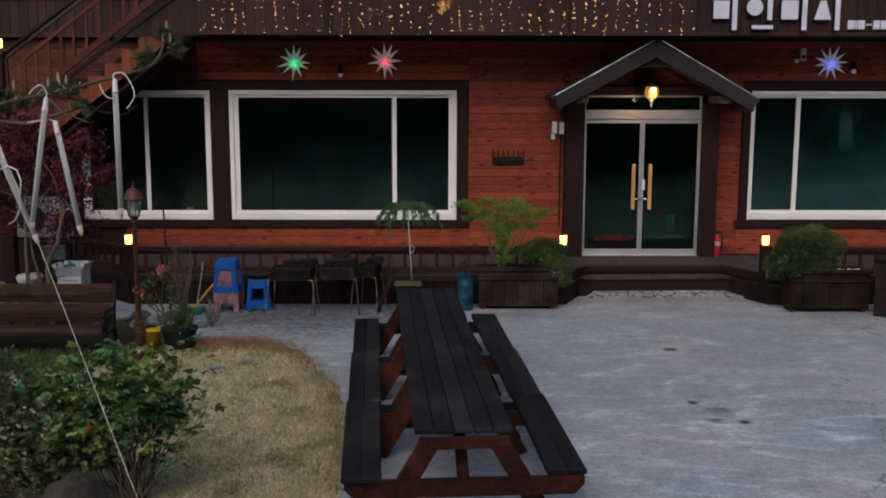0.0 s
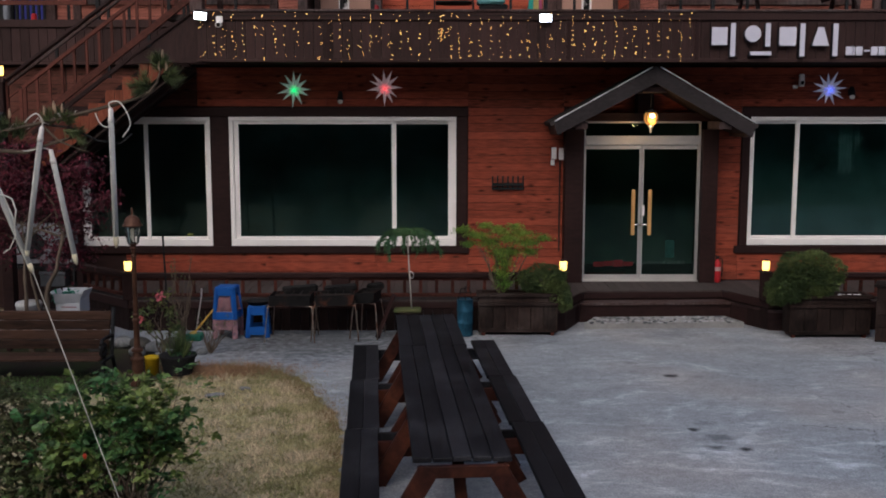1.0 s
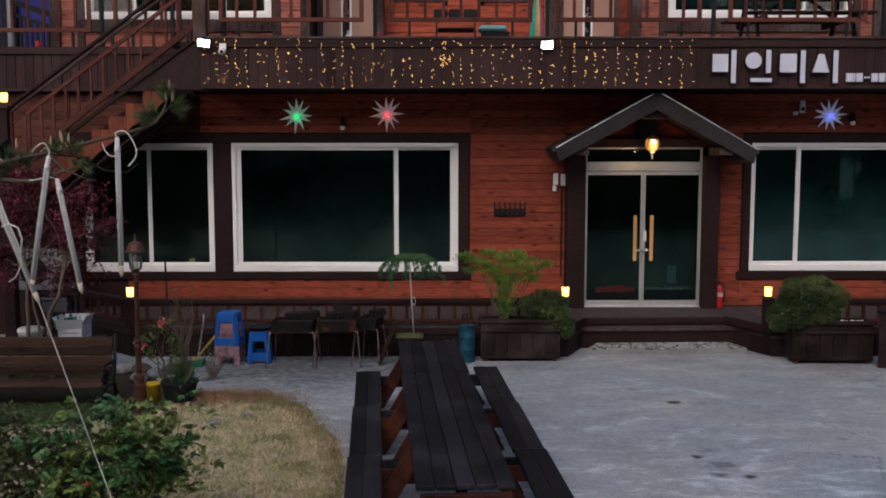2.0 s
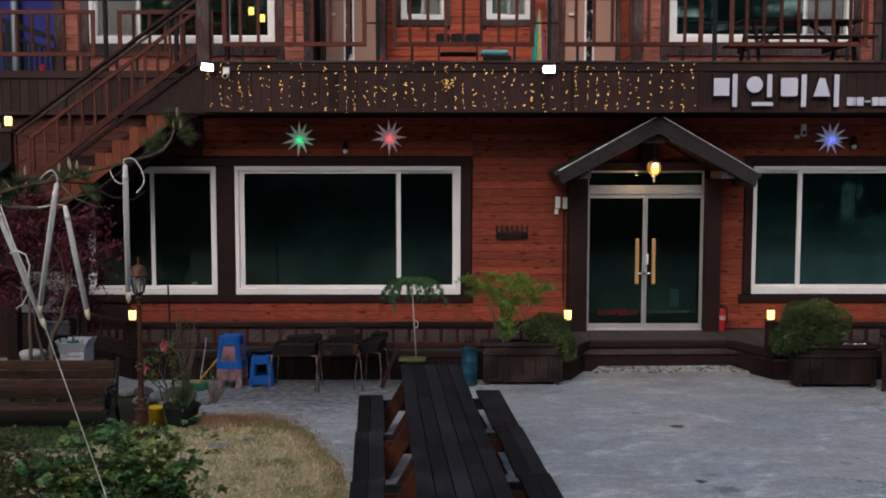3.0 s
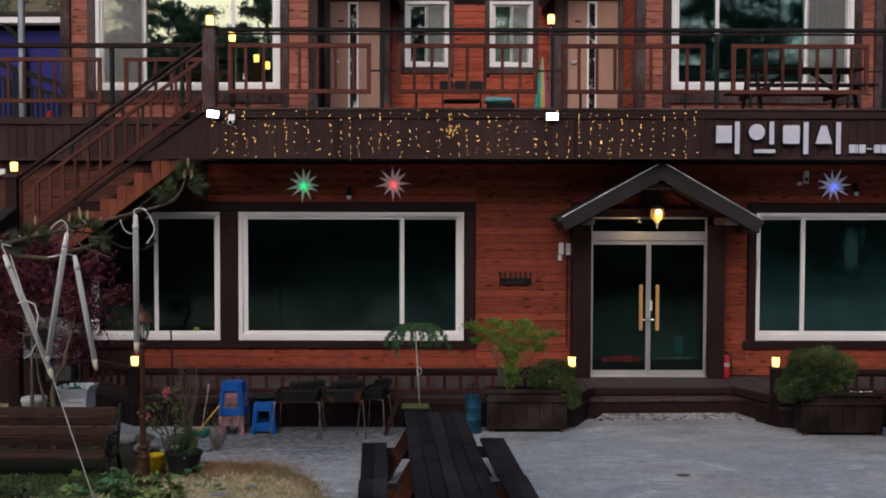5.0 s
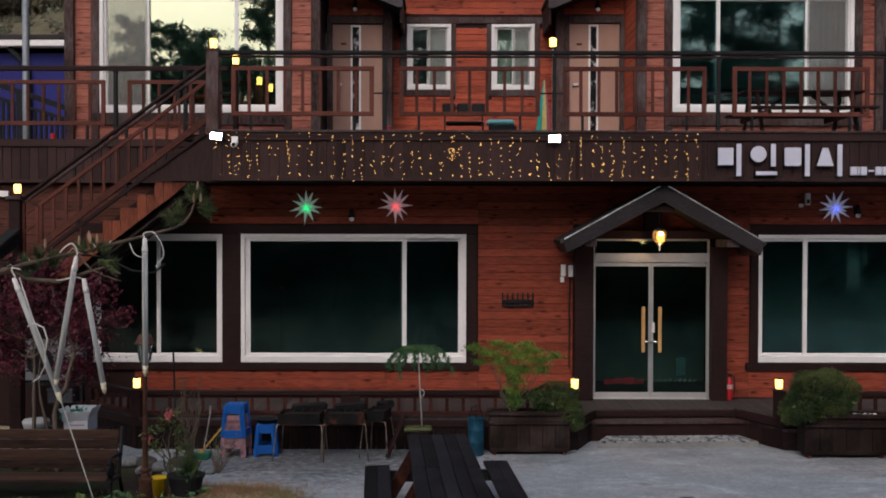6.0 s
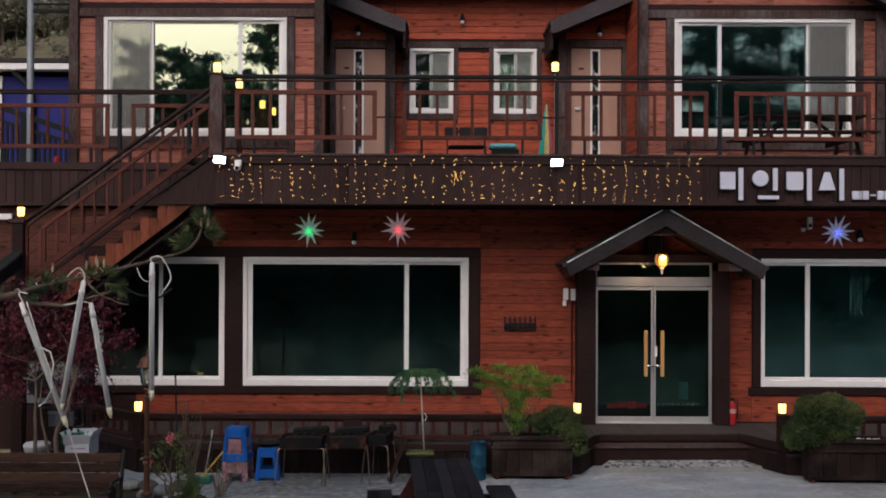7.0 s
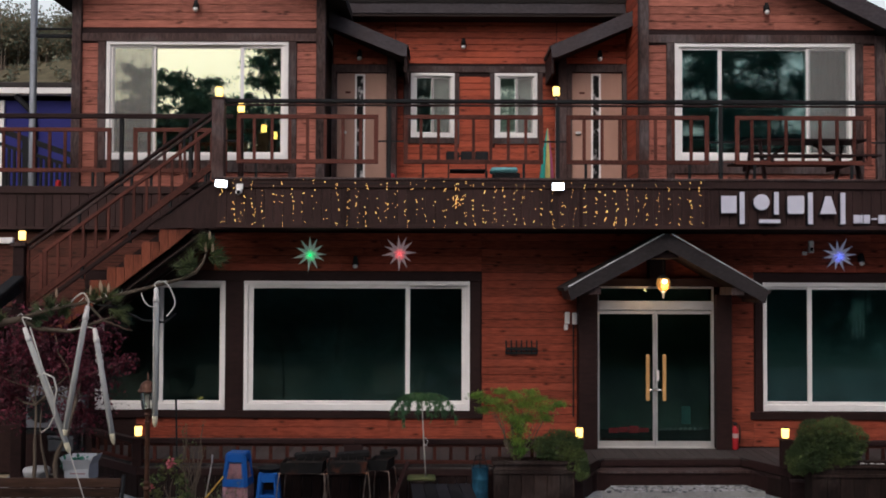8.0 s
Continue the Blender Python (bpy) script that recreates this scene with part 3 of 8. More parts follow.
# dark surrounds of the windows
for x0, x1, z0, z1 in ((-8.4, -1.9, 3.16, 3.31), (-6.10, -5.805, 0.93, 3.155), (-2.088, -1.915, 1.035, 3.155), (-8.4, -1.88, 0.915, 1.035), (-8.41, -8.235, 1.04, 3.155),
                       (2.56, 7.3, 3.16, 3.31), (2.575, 2.705, 1.045, 3.155), (2.5, 7.3, 0.915, 1.04)):
    trim(x0, x1, z0, z1, -0.055 if z1 - z0 < 0.2 and z0 < 1 else -0.045, 0.0)

# entrance: dark pilasters, gabled hood, glass double doors
for x0, x1 in ((-0.34, -0.036), (1.882, 2.13)):
    trim(x0, x1, 0.462, 2.95, -0.28, -0.0, label="dark timber pilaster beside the glass entrance")


def hood():
    """The gabled hood over the entrance."""
    h = thing("entrance_hood", "dark gabled timber hood with steel edging over the entrance", "porch roof", pose(0, 0, 0), "", "structure")
    apex, left, right = (0.93, 3.905), (-0.61, 3.06), (2.48, 3.025)
    for end, nm in ((left, "a"), (right, "b")):
        dx, dz = end[0] - apex[0], end[1] - apex[1]
        ln = math.hypot(dx, dz)
        down = 0.185
        part("barge_board", prism_xz(B(), [apex, end, (end[0] - 0.05 * dx / abs(dx), end[1] - down), (apex[0], apex[1] - down - 0.06)], -1.05, -0.99), HOOD, h, "dark grey-brown barge board")
        part("roof_panel", prism_xz(B(), [(apex[0], apex[1] + 0.02), (end[0] + 0.06 * dx / abs(dx), end[1] + 0.01), (end[0] + 0.04 * dx / abs(dx), end[1] - 0.05), (apex[0], apex[1] - 0.05)], -0.985, 0.0), ROOF, h)
        part("steel_edge", beam(B(), (apex[0] + 0.06 * dx / abs(dx), -1.06, apex[1] + 0.0), (end[0], -1.06, end[1] + 0.025), 0.02, 0.016, 0.003), ZINC, h, "bright steel drip edge")
        part("eave_return", prism_xz(B(), [(end[0], end[1] - 0.02), (end[0] - 0.05 * dx / abs(dx), end[1] - down), (end[0] - 0.12 * dx / abs(dx), end[1] - down), (end[0] - 0.12 * dx / abs(dx), end[1] - 0.06)], -0.985, -0.03), DARK_UP, h)
    # gable wall, tie beam and brackets
    part("gable_board", prism_xz(B(), [(0.93, 3.82), (-0.3, 3.2), (-0.3, 3.11), (2.15, 3.11), (2.15, 3.2)], -0.06, -0.01), SIDING, h, "red-brown board infill of the gable")
    part("tie_beam", box(B(), -0.34, 2.17, -0.30, -0.08, 3.085, 3.22, 0.008), DARK, h)
    part("king_post", box(B(), 0.80, 1.06, -0.3, -0.07, 3.22, 3.72, 0.008), DARK, h)
    part("collar_beam", box(B(), 0.74, 1.12, -0.95, -0.3, 3.52, 3.62, 0.008), DARK, h)
    for x in (-0.19, 2.03):
        part("bracket", box(B(), x - 0.1, x + 0.1, -0.98, -0.28, 2.96, 3.08, 0.008), DARK_UP, h)
    part("soffit", prism_xz(B(), [(0.93, 3.72), (-0.47, 2.955), (-0.45, 2.925), (0.93, 3.69)], -0.98, -0.06), SOFFIT, h)
    part("soffit", prism_xz(B(), [(0.93, 3.72), (2.36, 2.925), (2.34, 2.895), (0.93, 3.69)], -0.98, -0.06), SOFFIT, h)


hood()


def entrance():
    d = thing("door_1", "closed double glass entrance door in a steel frame", "door", pose(0, 0, 0), "", "structure")
    y0, y1 = -0.13, -0.03
    part("door_frame", box(box(B(), -0.032, 0.002, y0, y1, 0.465, 3.075, 0.005), 1.848, 1.878, y0, y1, 0.465, 3.075, 0.005), STEEL, d, "brushed steel jambs")
    part("transom_bar", box(B(), 0.002, 1.848, y0 - 0.01, y1, 2.70, 2.85, 0.006), STEEL, d, "brushed steel transom")
    part("head_bar", box(B(), 0.002, 1.848, y0, y1, 3.05, 3.083, 0.004), STEEL, d)
    part("transom_pane", box(B(), 0.002, 1.848, -0.085, -0.077, 2.85, 3.05), GLASS_DOOR, d).visible_shadow = False
    for a, b, hx, sa, sb in ((0.004, 0.922, 0.79, 0.014, 0.035), (0.930, 1.846, 1.06, 0.035, 0.014)):
        bm = B()
        box(bm, a, a + sa, -0.11, -0.06, 0.48, 2.69, 0.004), box(bm, b - sb, b, -0.11, -0.06, 0.48, 2.69, 0.004)
        box(bm, a + sa, b - sb, -0.11, -0.06, 0.48, 0.57, 0.004), box(bm, a + sa, b - sb, -0.11, -0.06, 2.632, 2.69, 0.004)
        leaf = part("door_leaf", bm, STEEL, d, "glass leaf with thin steel edges")
        part("pane", box(B(), a + sa, b - sb, -0.09, -0.08, 0.57, 2.632), GLASS_DOOR, leaf, "dark green-tinted glass").visible_shadow = False
        bm = B()
        box(bm, hx - 0.028, hx + 0.028, -0.20, -0.15, 1.23, 1.98, 0.012)
        part("handle", bm, PALE_WOOD, leaf, "long pale wooden pull handle")
        part("lock_bar", tube(B(), [(hx, -0.17, 1.40), (0.927, -0.15, 1.405)], 0.02, 8), CHROME, leaf, "chrome lock bar", True)
    RED_FILM, PALE_FILM, TEAL_FILM = mat("faded_red_film", (0.060, 0.009, 0.010), 0.6, vary=0.5), mat("pale_green_film", (0.040, 0.066, 0.058), 0.6, vary=0.5), mat("teal_film", (0.008, 0.036, 0.030), 0.6, vary=0.5)
    for k in range(4):
        part("film_bar", box(B(), 0.17 + 0.165 * k, 0.325 + 0.165 * k, -0.093, -0.0905, 0.70 + 0.012 * (k % 2), 0.785 + 0.015 * (k % 3)), RED_FILM, d, "plain red bar on the glass")
    for k in range(9):
        x = 0.985 + 0.08 * k
        part("film_bar", prism_xz(B(), [(x, 0.745), (x + 0.04, 0.745), (x + 0.062, 0.79), (x + 0.022, 0.79)], -0.093, -0.0905), PALE_FILM, d, "plain pale bar on the glass")
    part("film_bar", box(B(), 1.35, 1.50, -0.093, -0.0905, 0.85, 1.14), TEAL_FILM, d, "plain teal panel on the glass")
    part("keypad", box(B(), 0.94, 0.985, -0.14, -0.11, 1.55, 1.72, 0.006), PVC, d, "small white keypad lock")
    part("sill", box(B(), -0.03, 1.89, -0.16, -0.02, 0.462, 0.48, 0.003), STEEL, d)


entrance()

# ---- deck in front of the house ----
DECK_Z = 0.46
NOTCH = [(-6.97, -1.85), (-0.5, -1.85), (-0.12, -1.02), (2.08, -0.94), (2.52, -1.85), (7.3, -1.85)]
DECK_OUT = [(-8.95, -0.01), (-8.0, -0.86)] + NOTCH + [(7.3, -0.01)]


def deck_front(x):
    pts = [(-8.95, -0.02), (-8.0, -0.86)] + NOTCH
    for (xa, ya), (xb, yb) in zip(pts, pts[1:]):
        if xa <= x <= xb:
            return ya + (yb - ya) * (x - xa) / max(1e-6, xb - xa)
    return -0.02


deck = structure("deck", prism_xy(B(), [(x * 1.0, y + (0.03 if y < -0.5 else 0)) for x, y in DECK_OUT], 0.30, DECK_Z - 0.03), DARK, "raised timber deck of weathered grey boards along the house", "deck")
# skirt of upright dark boards down to the ground
skirt_rng = random.Random(8)
sk = [(-8.95, -0.02), (-8.0, -0.86)] + NOTCH
skirt_spots = []
for (xa, ya), (xb, yb) in zip(sk, sk[1:]):
    ln = math.hypot(xb - xa, yb - ya)
    n_b = max(1, int(ln / 0.14))
    for k in range(n_b):
        t0 = (k + 0.5) / n_b
        skirt_spots.append((xa + (xb - xa) * t0, ya + (yb - ya) * t0, math.degrees(math.atan2(yb - ya, xb - xa)), ln / n_b))
skirt_mesh = mesh_of("skirt_board", box(B(), -0.5, 0.5, -0.012, 0.012, 0.0, 0.42, 0.003), SHADED_TIMBER)
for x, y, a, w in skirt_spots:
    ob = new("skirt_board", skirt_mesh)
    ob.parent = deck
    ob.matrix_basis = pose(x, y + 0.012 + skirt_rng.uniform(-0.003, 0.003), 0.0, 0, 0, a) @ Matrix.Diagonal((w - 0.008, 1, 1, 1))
for (xa, ya), (xb, yb) in zip(sk, sk[1:]):
    part("edge_board", beam(B(), (xa, ya, DECK_Z - 0.065), (xb, yb, DECK_Z - 0.065), 0.036, 0.12, 0.005), DARK, deck, "dark deck edge board")

# steps in the notch and the pebble slab
# each step is a middle run and two slanted returns
for q in ([(-0.2, -1.25), (2.15, -1.17), (2.06, -0.96), (-0.11, -1.04)], [(-0.21, -1.25), (-0.13, -1.04), (-0.49, -1.87), (-0.68, -1.92)], [(2.16, -1.17), (2.07, -0.96), (2.53, -1.87), (2.74, -1.92)]):
    structure("step", prism_xy(B(), q, 0.0, 0.268), DARK, "dark timber step below the deck", "step")
for q in ([(-0.2, -1.29), (2.15, -1.21), (2.06, -0.96), (-0.11, -1.04)], [(-0.21, -1.29), (-0.13, -1.05), (-0.49, -1.88), (-0.72, -1.95)], [(2.16, -1.21), (2.07, -0.97), (2.53, -1.88), (2.78, -1.95)]):
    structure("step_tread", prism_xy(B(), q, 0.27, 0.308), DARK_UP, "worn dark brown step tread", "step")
slab = structure("stone_slab", prism_xy(B(), [(-0.2, -1.76), (2.22, -1.66), (2.06, -1.18), (0.02, -1.26)], 0.0, 0.085), mat("worn_slab_concrete", (0.24, 0.235, 0.23), 0.9, 0, 0.2, 14, (1, 1, 1), 0.25, 2.0, 0.4, 0), "pebble-studded concrete slab before the steps", "step")


# ---- low railing of the deck with glowing post lamps ----
def low_rail():
    r = thing("deck_railing", "low dark deck railing with red-brown balusters", "railing")
    runs = [((-8.0, -0.86), (-6.97, -1.83)), ((-6.97, -1.83), (-3.83, -1.83)), ((-3.83, -1.83), (-0.52, -1.83)), ((2.5, -1.83), (4.8, -1.83)), ((4.8, -1.83), (7.2, -1.83))]
    for (xa, ya), (xb, yb) in runs:
        bar_part("top_rail", (xa, ya, 0.83), (xb, yb, 0.83), 0.12, 0.065, DARK, r)
        bar_part("under_rail", (xa, ya, 0.775), (xb, yb, 0.775), 0.05, 0.04, SHADED_RED, r)
        bar_part("bottom_rail", (xa, ya, 0.535), (xb, yb, 0.535), 0.05, 0.055, SHADED_RED, r)
        ln = math.hypot(xb - xa, yb - ya)
        k = int(ln / 0.225)
        for i in range(1, k):
            t0 = i / k
            x, y = xa + (xb - xa) * t0, ya + (yb - ya) * t0
            part("baluster", box(B(), x - 0.024, x + 0.024, y - 0.018, y + 0.018, 0.562, 0.755, 0.003), SHADED_RED, r)
    part("post", box(B(), -3.965, -3.695, -1.885, -1.775, 0.464, 0.795, 0.006), DARK, r)
    for x, y, w in ((-8.0, -0.86, 0.1), (-6.97, -1.83, 0.14), (-0.54, -1.83, 0.13), (2.46, -1.83, 0.13), (4.8, -1.83, 0.14)):
        part("post", box(B(), x - w / 2, x + w / 2, y - 0.07, y + 0.07, 0.464, 0.866, 0.006), DARK, r)
        part("post_cap", box(B(), x - w / 2 - 0.015, x + w / 2 + 0.015, y - 0.085, y + 0.085, 0.866, 0.878, 0.005), DARK, r)


low_rail()


def post_lamp(m):
    t = thing("post_lamp", "small glowing amber lantern on a post cap", "lamp", m, "post cap lamps")
    part("base", lathe(B(), [(0.05, 0.0), (0.055, 0.01), (0.045, 0.02)], 12), BLACK, t)
    part("shade", lathe(B(), [(0.042, 0.02), (0.050, 0.035), (0.054, 0.145), (0.046, 0.16)], 14), WARM, t, "glowing amber plastic shade", True)
    part("cap", lathe(B(), [(0.05, 0.16), (0.05, 0.168), (0.03, 0.178)], 12), BLACK, t)
    return t


first_lamp = post_lamp(pose(-6.97, -1.83, 0.88))
for m in (pose(-0.54, -1.83, 0.88), pose(2.46, -1.83, 0.88)):
    copy_thing(first_lamp, m)


# ---- balcony: floor, fascia of upright boards ----
FL = 4.70
structure("balcony_floor", box(B(), -5.98, 7.6, -1.19, 2.6, 3.98, FL - 0.02), SOFFIT, "dark timber balcony floor over the entrance front", "floor")
structure("balcony_floor", box(B(), -12.0, -5.985, -0.08, 2.6, 3.98, FL - 0.02), SOFFIT, "dark timber balcony floor behind the stairs", "floor")


def fascia(name, x0, x1, y, z0, z1, pitch, seed, label):
    f = structure(name, box(B(), x0, x1, y + 0.012, y + 0.05, z0, z1), DARK, label, "fascia")
    n_b = int(round((x1 - x0) / pitch))
    w = (x1 - x0) / n_b
    me = mesh_of("fascia_board", box(B(), -w / 2 + 0.003, w / 2 - 0.003, -0.012, 0.012, z0 + 0.02, z1 - 0.1, 0.003), FASCIA)
    r = random.Random(seed)
    for i in range(n_b):
        ob = new("fascia_board", me)
        ob.parent = f
        ob.location = (x0 + (i + 0.5) * w, y + r.uniform(-0.002, 0.002), 0)
    part("top_board", box(B(), x0, x1, y - 0.045, y + 0.012, z1 - 0.11, z1 + 0.01, 0.006), FASCIA, f)
    part("lower_board", box(B(), x0, x1, y - 0.03, y + 0.012, z0, z0 + 0.055, 0.006), FASCIA, f)
    return f


fas = fascia("fascia", -5.98, 7.6, -1.24, 3.965, 4.69, 0.145, 3, "dark brown balcony fascia of upright boards")
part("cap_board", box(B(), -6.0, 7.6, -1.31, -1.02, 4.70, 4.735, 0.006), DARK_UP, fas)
for x in (-4.02, -0.44, 1.47):
    part("joint_strip", box(B(), x - 0.03, x + 0.03, -1.272, -1.252, 3.99, 4.58, 0.003), DARK, fas)
fascia("fascia", -12.0, -5.99, -0.12, 3.98, 4.68, 0.145, 5, "dark upright fascia boards behind the stairs")


# ---- upper storey ----
WY, DY, CY = 0.8, 2.0, 2.5


def wing(name, xl, xr, seed, win, bars, wname, wlabel, curtain_side, screen, eave, ridge, ridge_z, glass):
    top = lambda x: ridge_z - 0.5 * abs(x - ridge)
    bm = wall_plate(B(), xl, xr, FL - 0.02, eave, WY, WY + 0.16, [win])
    rx = min(max(ridge, xl), xr)
    prism_xz(bm, [(xl, eave), (xr, eave), (xr, top(xr))] + ([(rx, top(rx)), (xl, top(xl))] if xl < rx < xr else [(xl, top(xl))]), WY, WY + 0.16)
    w = structure(name, bm, DARK, "upper wing wall of red-brown lap boards with dark trim", "wall")
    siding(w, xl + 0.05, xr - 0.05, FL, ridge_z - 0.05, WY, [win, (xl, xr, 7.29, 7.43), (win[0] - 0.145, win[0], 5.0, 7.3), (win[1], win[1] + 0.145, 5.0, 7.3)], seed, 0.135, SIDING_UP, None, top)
    # corner posts and trims
    for x in (xl, xr):
        trim(x - 0.08, x + 0.08, FL - 0.02, top(x) - 0.02, WY - 0.09, WY + 0.1, DARK_UP, 0.008, "weathered dark corner post of the upper wing")
    trim(xl + 0.08, xr - 0.08, 7.29, 7.43, WY - 0.05, WY - 0.0, DARK_UP, 0.006, "weathered dark band board above the upper window")
    trim(win[0] - 0.14, win[0] - 0.005, 4.75, 7.288, WY - 0.045, WY, DARK_UP, 0.006, "weathered dark window surround board")
    trim(win[1] + 0.005, win[1] + 0.14, 4.75, 7.288, WY - 0.045, WY, DARK_UP, 0.006, "weathered dark window surround board")
    trim(win[0] - 0.14, win[1] + 0.14, 5.02, 5.225, WY - 0.05, WY, DARK_UP, 0.006, "weathered dark board under the upper window")
    window(wname, win[0], win[1], win[2], win[3], WY, bars, wlabel, glass, screen, frame_w=0.07, stile=0.066, sill=0.10)
    # inner room with a net curtain drawn over one side
    rm = B()
    box(rm, xl + 0.1, xr - 0.1, WY + 2.6, WY + 2.7, FL, 7.7), box(rm, xl + 0.02, xl + 0.1, WY + 0.17, WY + 2.7, FL, 7.7), box(rm, xr - 0.1, xr - 0.02, WY + 0.17, WY + 2.7, FL, 7.7)
    structure("room_wall", rm, ROOM, "dim room behind the upper window", "wall")
    structure("ceiling", box(B(), xl + 0.02, xr - 0.02, WY + 0.17, WY + 2.7, 7.7, 7.75), ROOM, "ceiling of the upper room", "ceiling")
    ca, cb = curtain_side
    cm = B()
    n_f = int((cb - ca) / 0.03)
    va = [cm.verts.new((ca + (cb - ca) * i / n_f, WY + 0.2 + 0.025 * math.sin(i * 1.9) + 0.012 * math.sin(i * 0.7), 5.2)) for i in range(n_f + 1)]
    vb = [cm.verts.new((v.co.x, v.co.y, 7.28)) for v in va]
    for i in range(n_f):
        cm.faces.new((va[i], va[i + 1], vb[i + 1], vb[i]))
    r_ = bmesh.ops.solidify(cm, geom=cm.faces[:], thickness=0.003)
    tagged(part("curtain", cm, CURTAIN), "pale grey net curtain hanging behind upper glass", "curtain")
    # roof over the wing
    roof = thing("roof", "dark gabled roof over the upper wing", "roof", pose(0, 0, 0), "", "structure")
    for sgn, end in ((-1, xl - 0.42), (1, xr + 0.42)):
        reach = abs(end - ridge)
        if (end - ridge) * sgn < 1.0:
            continue
        ez = ridge_z + 0.06 - 0.5 * reach
        part("roof_panel", prism_xz(B(), [(ridge, ridge_z + 0.2), (end, ez + 0.14), (end, ez), (ridge, ridge_z + 0.06)], WY - 0.42, WY + 6.0), ROOF, roof)
        part("barge_board", prism_xz(B(), [(ridge, ridge_z + 0.29), (end + 0.02 * sgn, ez + 0.22), (end + 0.02 * sgn, ez - 0.10), (ridge, ridge_z - 0.05)], WY - 0.47, WY - 0.425), GREY_DARK, roof, "dark barge board")
    part("gable_back", box(B(), xl, xr, WY + 5.8, WY + 5.95, FL, 7.6), DARK, roof)
    for x in (xl + 0.02, xr - 0.02):
        part("side_wall", box(B(), x - 0.03, x + 0.03, WY + 0.17, WY + 5.8, FL - 0.02, 7.6), DARK, roof)
    return w


wing("wall_upper_1", -8.88, -4.66, 11, (-8.38, -5.225, 5.23, 7.30), (-7.575, -6.02), "window_4", "white-framed upper window reflecting evening sky and pines", (-8.36, -7.55), 0, 8.05, -6.77, 9.2, GLASS_UP)
wing("wall_upper_2", 0.92, 5.0, 12, (1.46, 4.575, 5.25, 7.29), (2.235, 3.79), "window_5", "white-framed upper window reflecting dark pines", (3.72, 4.58), 2, 7.4, 0.95, 9.46, GLASS_TEAL)

# inner side wall of the right wing
side = structure("wall_side", box(B(), 0.86, 0.90, WY + 0.1, CY, FL - 0.02, 7.8), DARK, "side wall of the wing with slanted red-brown boards", "wall")
for i in range(30):
    z = FL + 0.02 + i * 0.13
    ob = new("siding_board", plank_mesh(SIDING_MID))
    ob.parent = side
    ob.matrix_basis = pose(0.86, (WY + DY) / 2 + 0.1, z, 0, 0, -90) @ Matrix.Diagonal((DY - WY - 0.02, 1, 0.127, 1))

# doors in the recess
recess = structure("wall_recess_1", prism_xz(wall_plate(B(), -4.60, -3.42, FL - 0.02, 7.2, DY, DY + 0.15, [(-4.53, -3.58, FL, 7.02)]), [(-4.6, 7.2), (-3.42, 7.2), (-3.42, 7.4), (-4.6, 7.86)], DY, DY + 0.15), DARK, "recessed entrance wall beside the wing", "wall")
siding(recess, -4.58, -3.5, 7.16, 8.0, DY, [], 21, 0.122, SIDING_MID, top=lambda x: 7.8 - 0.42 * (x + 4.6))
recess2 = structure("wall_recess_2", prism_xz(wall_plate(B(), -0.36, 0.86, FL - 0.02, 7.2, DY, DY + 0.15, [(-0.18, 0.78, FL, 7.04)]), [(-0.36, 7.2), (0.86, 7.2), (0.86, 7.86), (-0.36, 7.38)], DY, DY + 0.15), DARK, "recessed entrance wall beside the wing", "wall")
siding(recess2, -0.3, 0.84, 7.18, 8.0, DY, [], 22, 0.122, SIDING_MID, top=lambda x: 7.82 - 0.43 * (0.86 - x))
DECOR = mat("black_floral_glass", (0.012, 0.012, 0.012), 0.55, 0, 0.3, 20, (1, 1, 1), 0.5, 8.0, 0.1, 0, (0.55, 0.52, 0.52), 0.60, spec=0.05)


def flat_door(name, x0, x1, top, strip, swing):
    d = thing(name, "closed beige-brown apartment door with an ornamental glass strip", "door", pose(0, 0, 0), "", "structure")
    part("door_panel", box(B(), x0, x1, DY + 0.02, DY + 0.07, FL, top, 0.004), DOOR_BROWN, d)
    part("door_frame", box(box(box(B(), x0 - 0.10, x0 - 0.005, DY - 0.03, DY, FL, top + 0.15, 0.005), x1 + 0.005, x1 + 0.10, DY - 0.03, DY, FL, top + 0.15, 0.005), x0 - 0.004, x1 + 0.004, DY - 0.03, DY, top + 0.005, top + 0.14, 0.005), DARK_UP, d)
    a, b = strip
    part("strip_frame", box(box(box(B(), a, a + 0.035, DY + 0.0, DY + 0.02, FL + 0.05, top - 0.02, 0.003), b - 0.035, b, DY + 0.0, DY + 0.02, FL + 0.05, top - 0.02, 0.003), a + 0.035, b - 0.035, DY, DY + 0.02, top - 0.055, top - 0.02, 0.003), PVC, d, "white strip frame")
    part("strip_glass", box(B(), a + 0.035, b - 0.035, DY + 0.008, DY + 0.018, FL + 0.05, top - 0.055), DECOR, d, "black glass with pale floral pattern")
    part("door_handle", box(B(), swing - 0.05, swing + 0.05, DY - 0.04, DY + 0.02, 5.87, 5.92, 0.008), STEEL, d)
    part("name_plate", box(B(), swing + 0.02, swing + 0.12, DY + 0.012, DY + 0.02, 6.62, 6.66, 0.002), RED_WOOD, d, "small red plate")


flat_door("door_2", -4.51, -3.6, 7.0, (-4.18, -3.99), -4.38)
flat_door("door_3", -0.16, 0.76, 7.02, (0.19, 0.37), -0.05)

# centre wall with two small windows
c_holes = [(-3.16, -2.33, 5.87, 7.10), (-1.57, -0.76, 5.87, 7.10)]
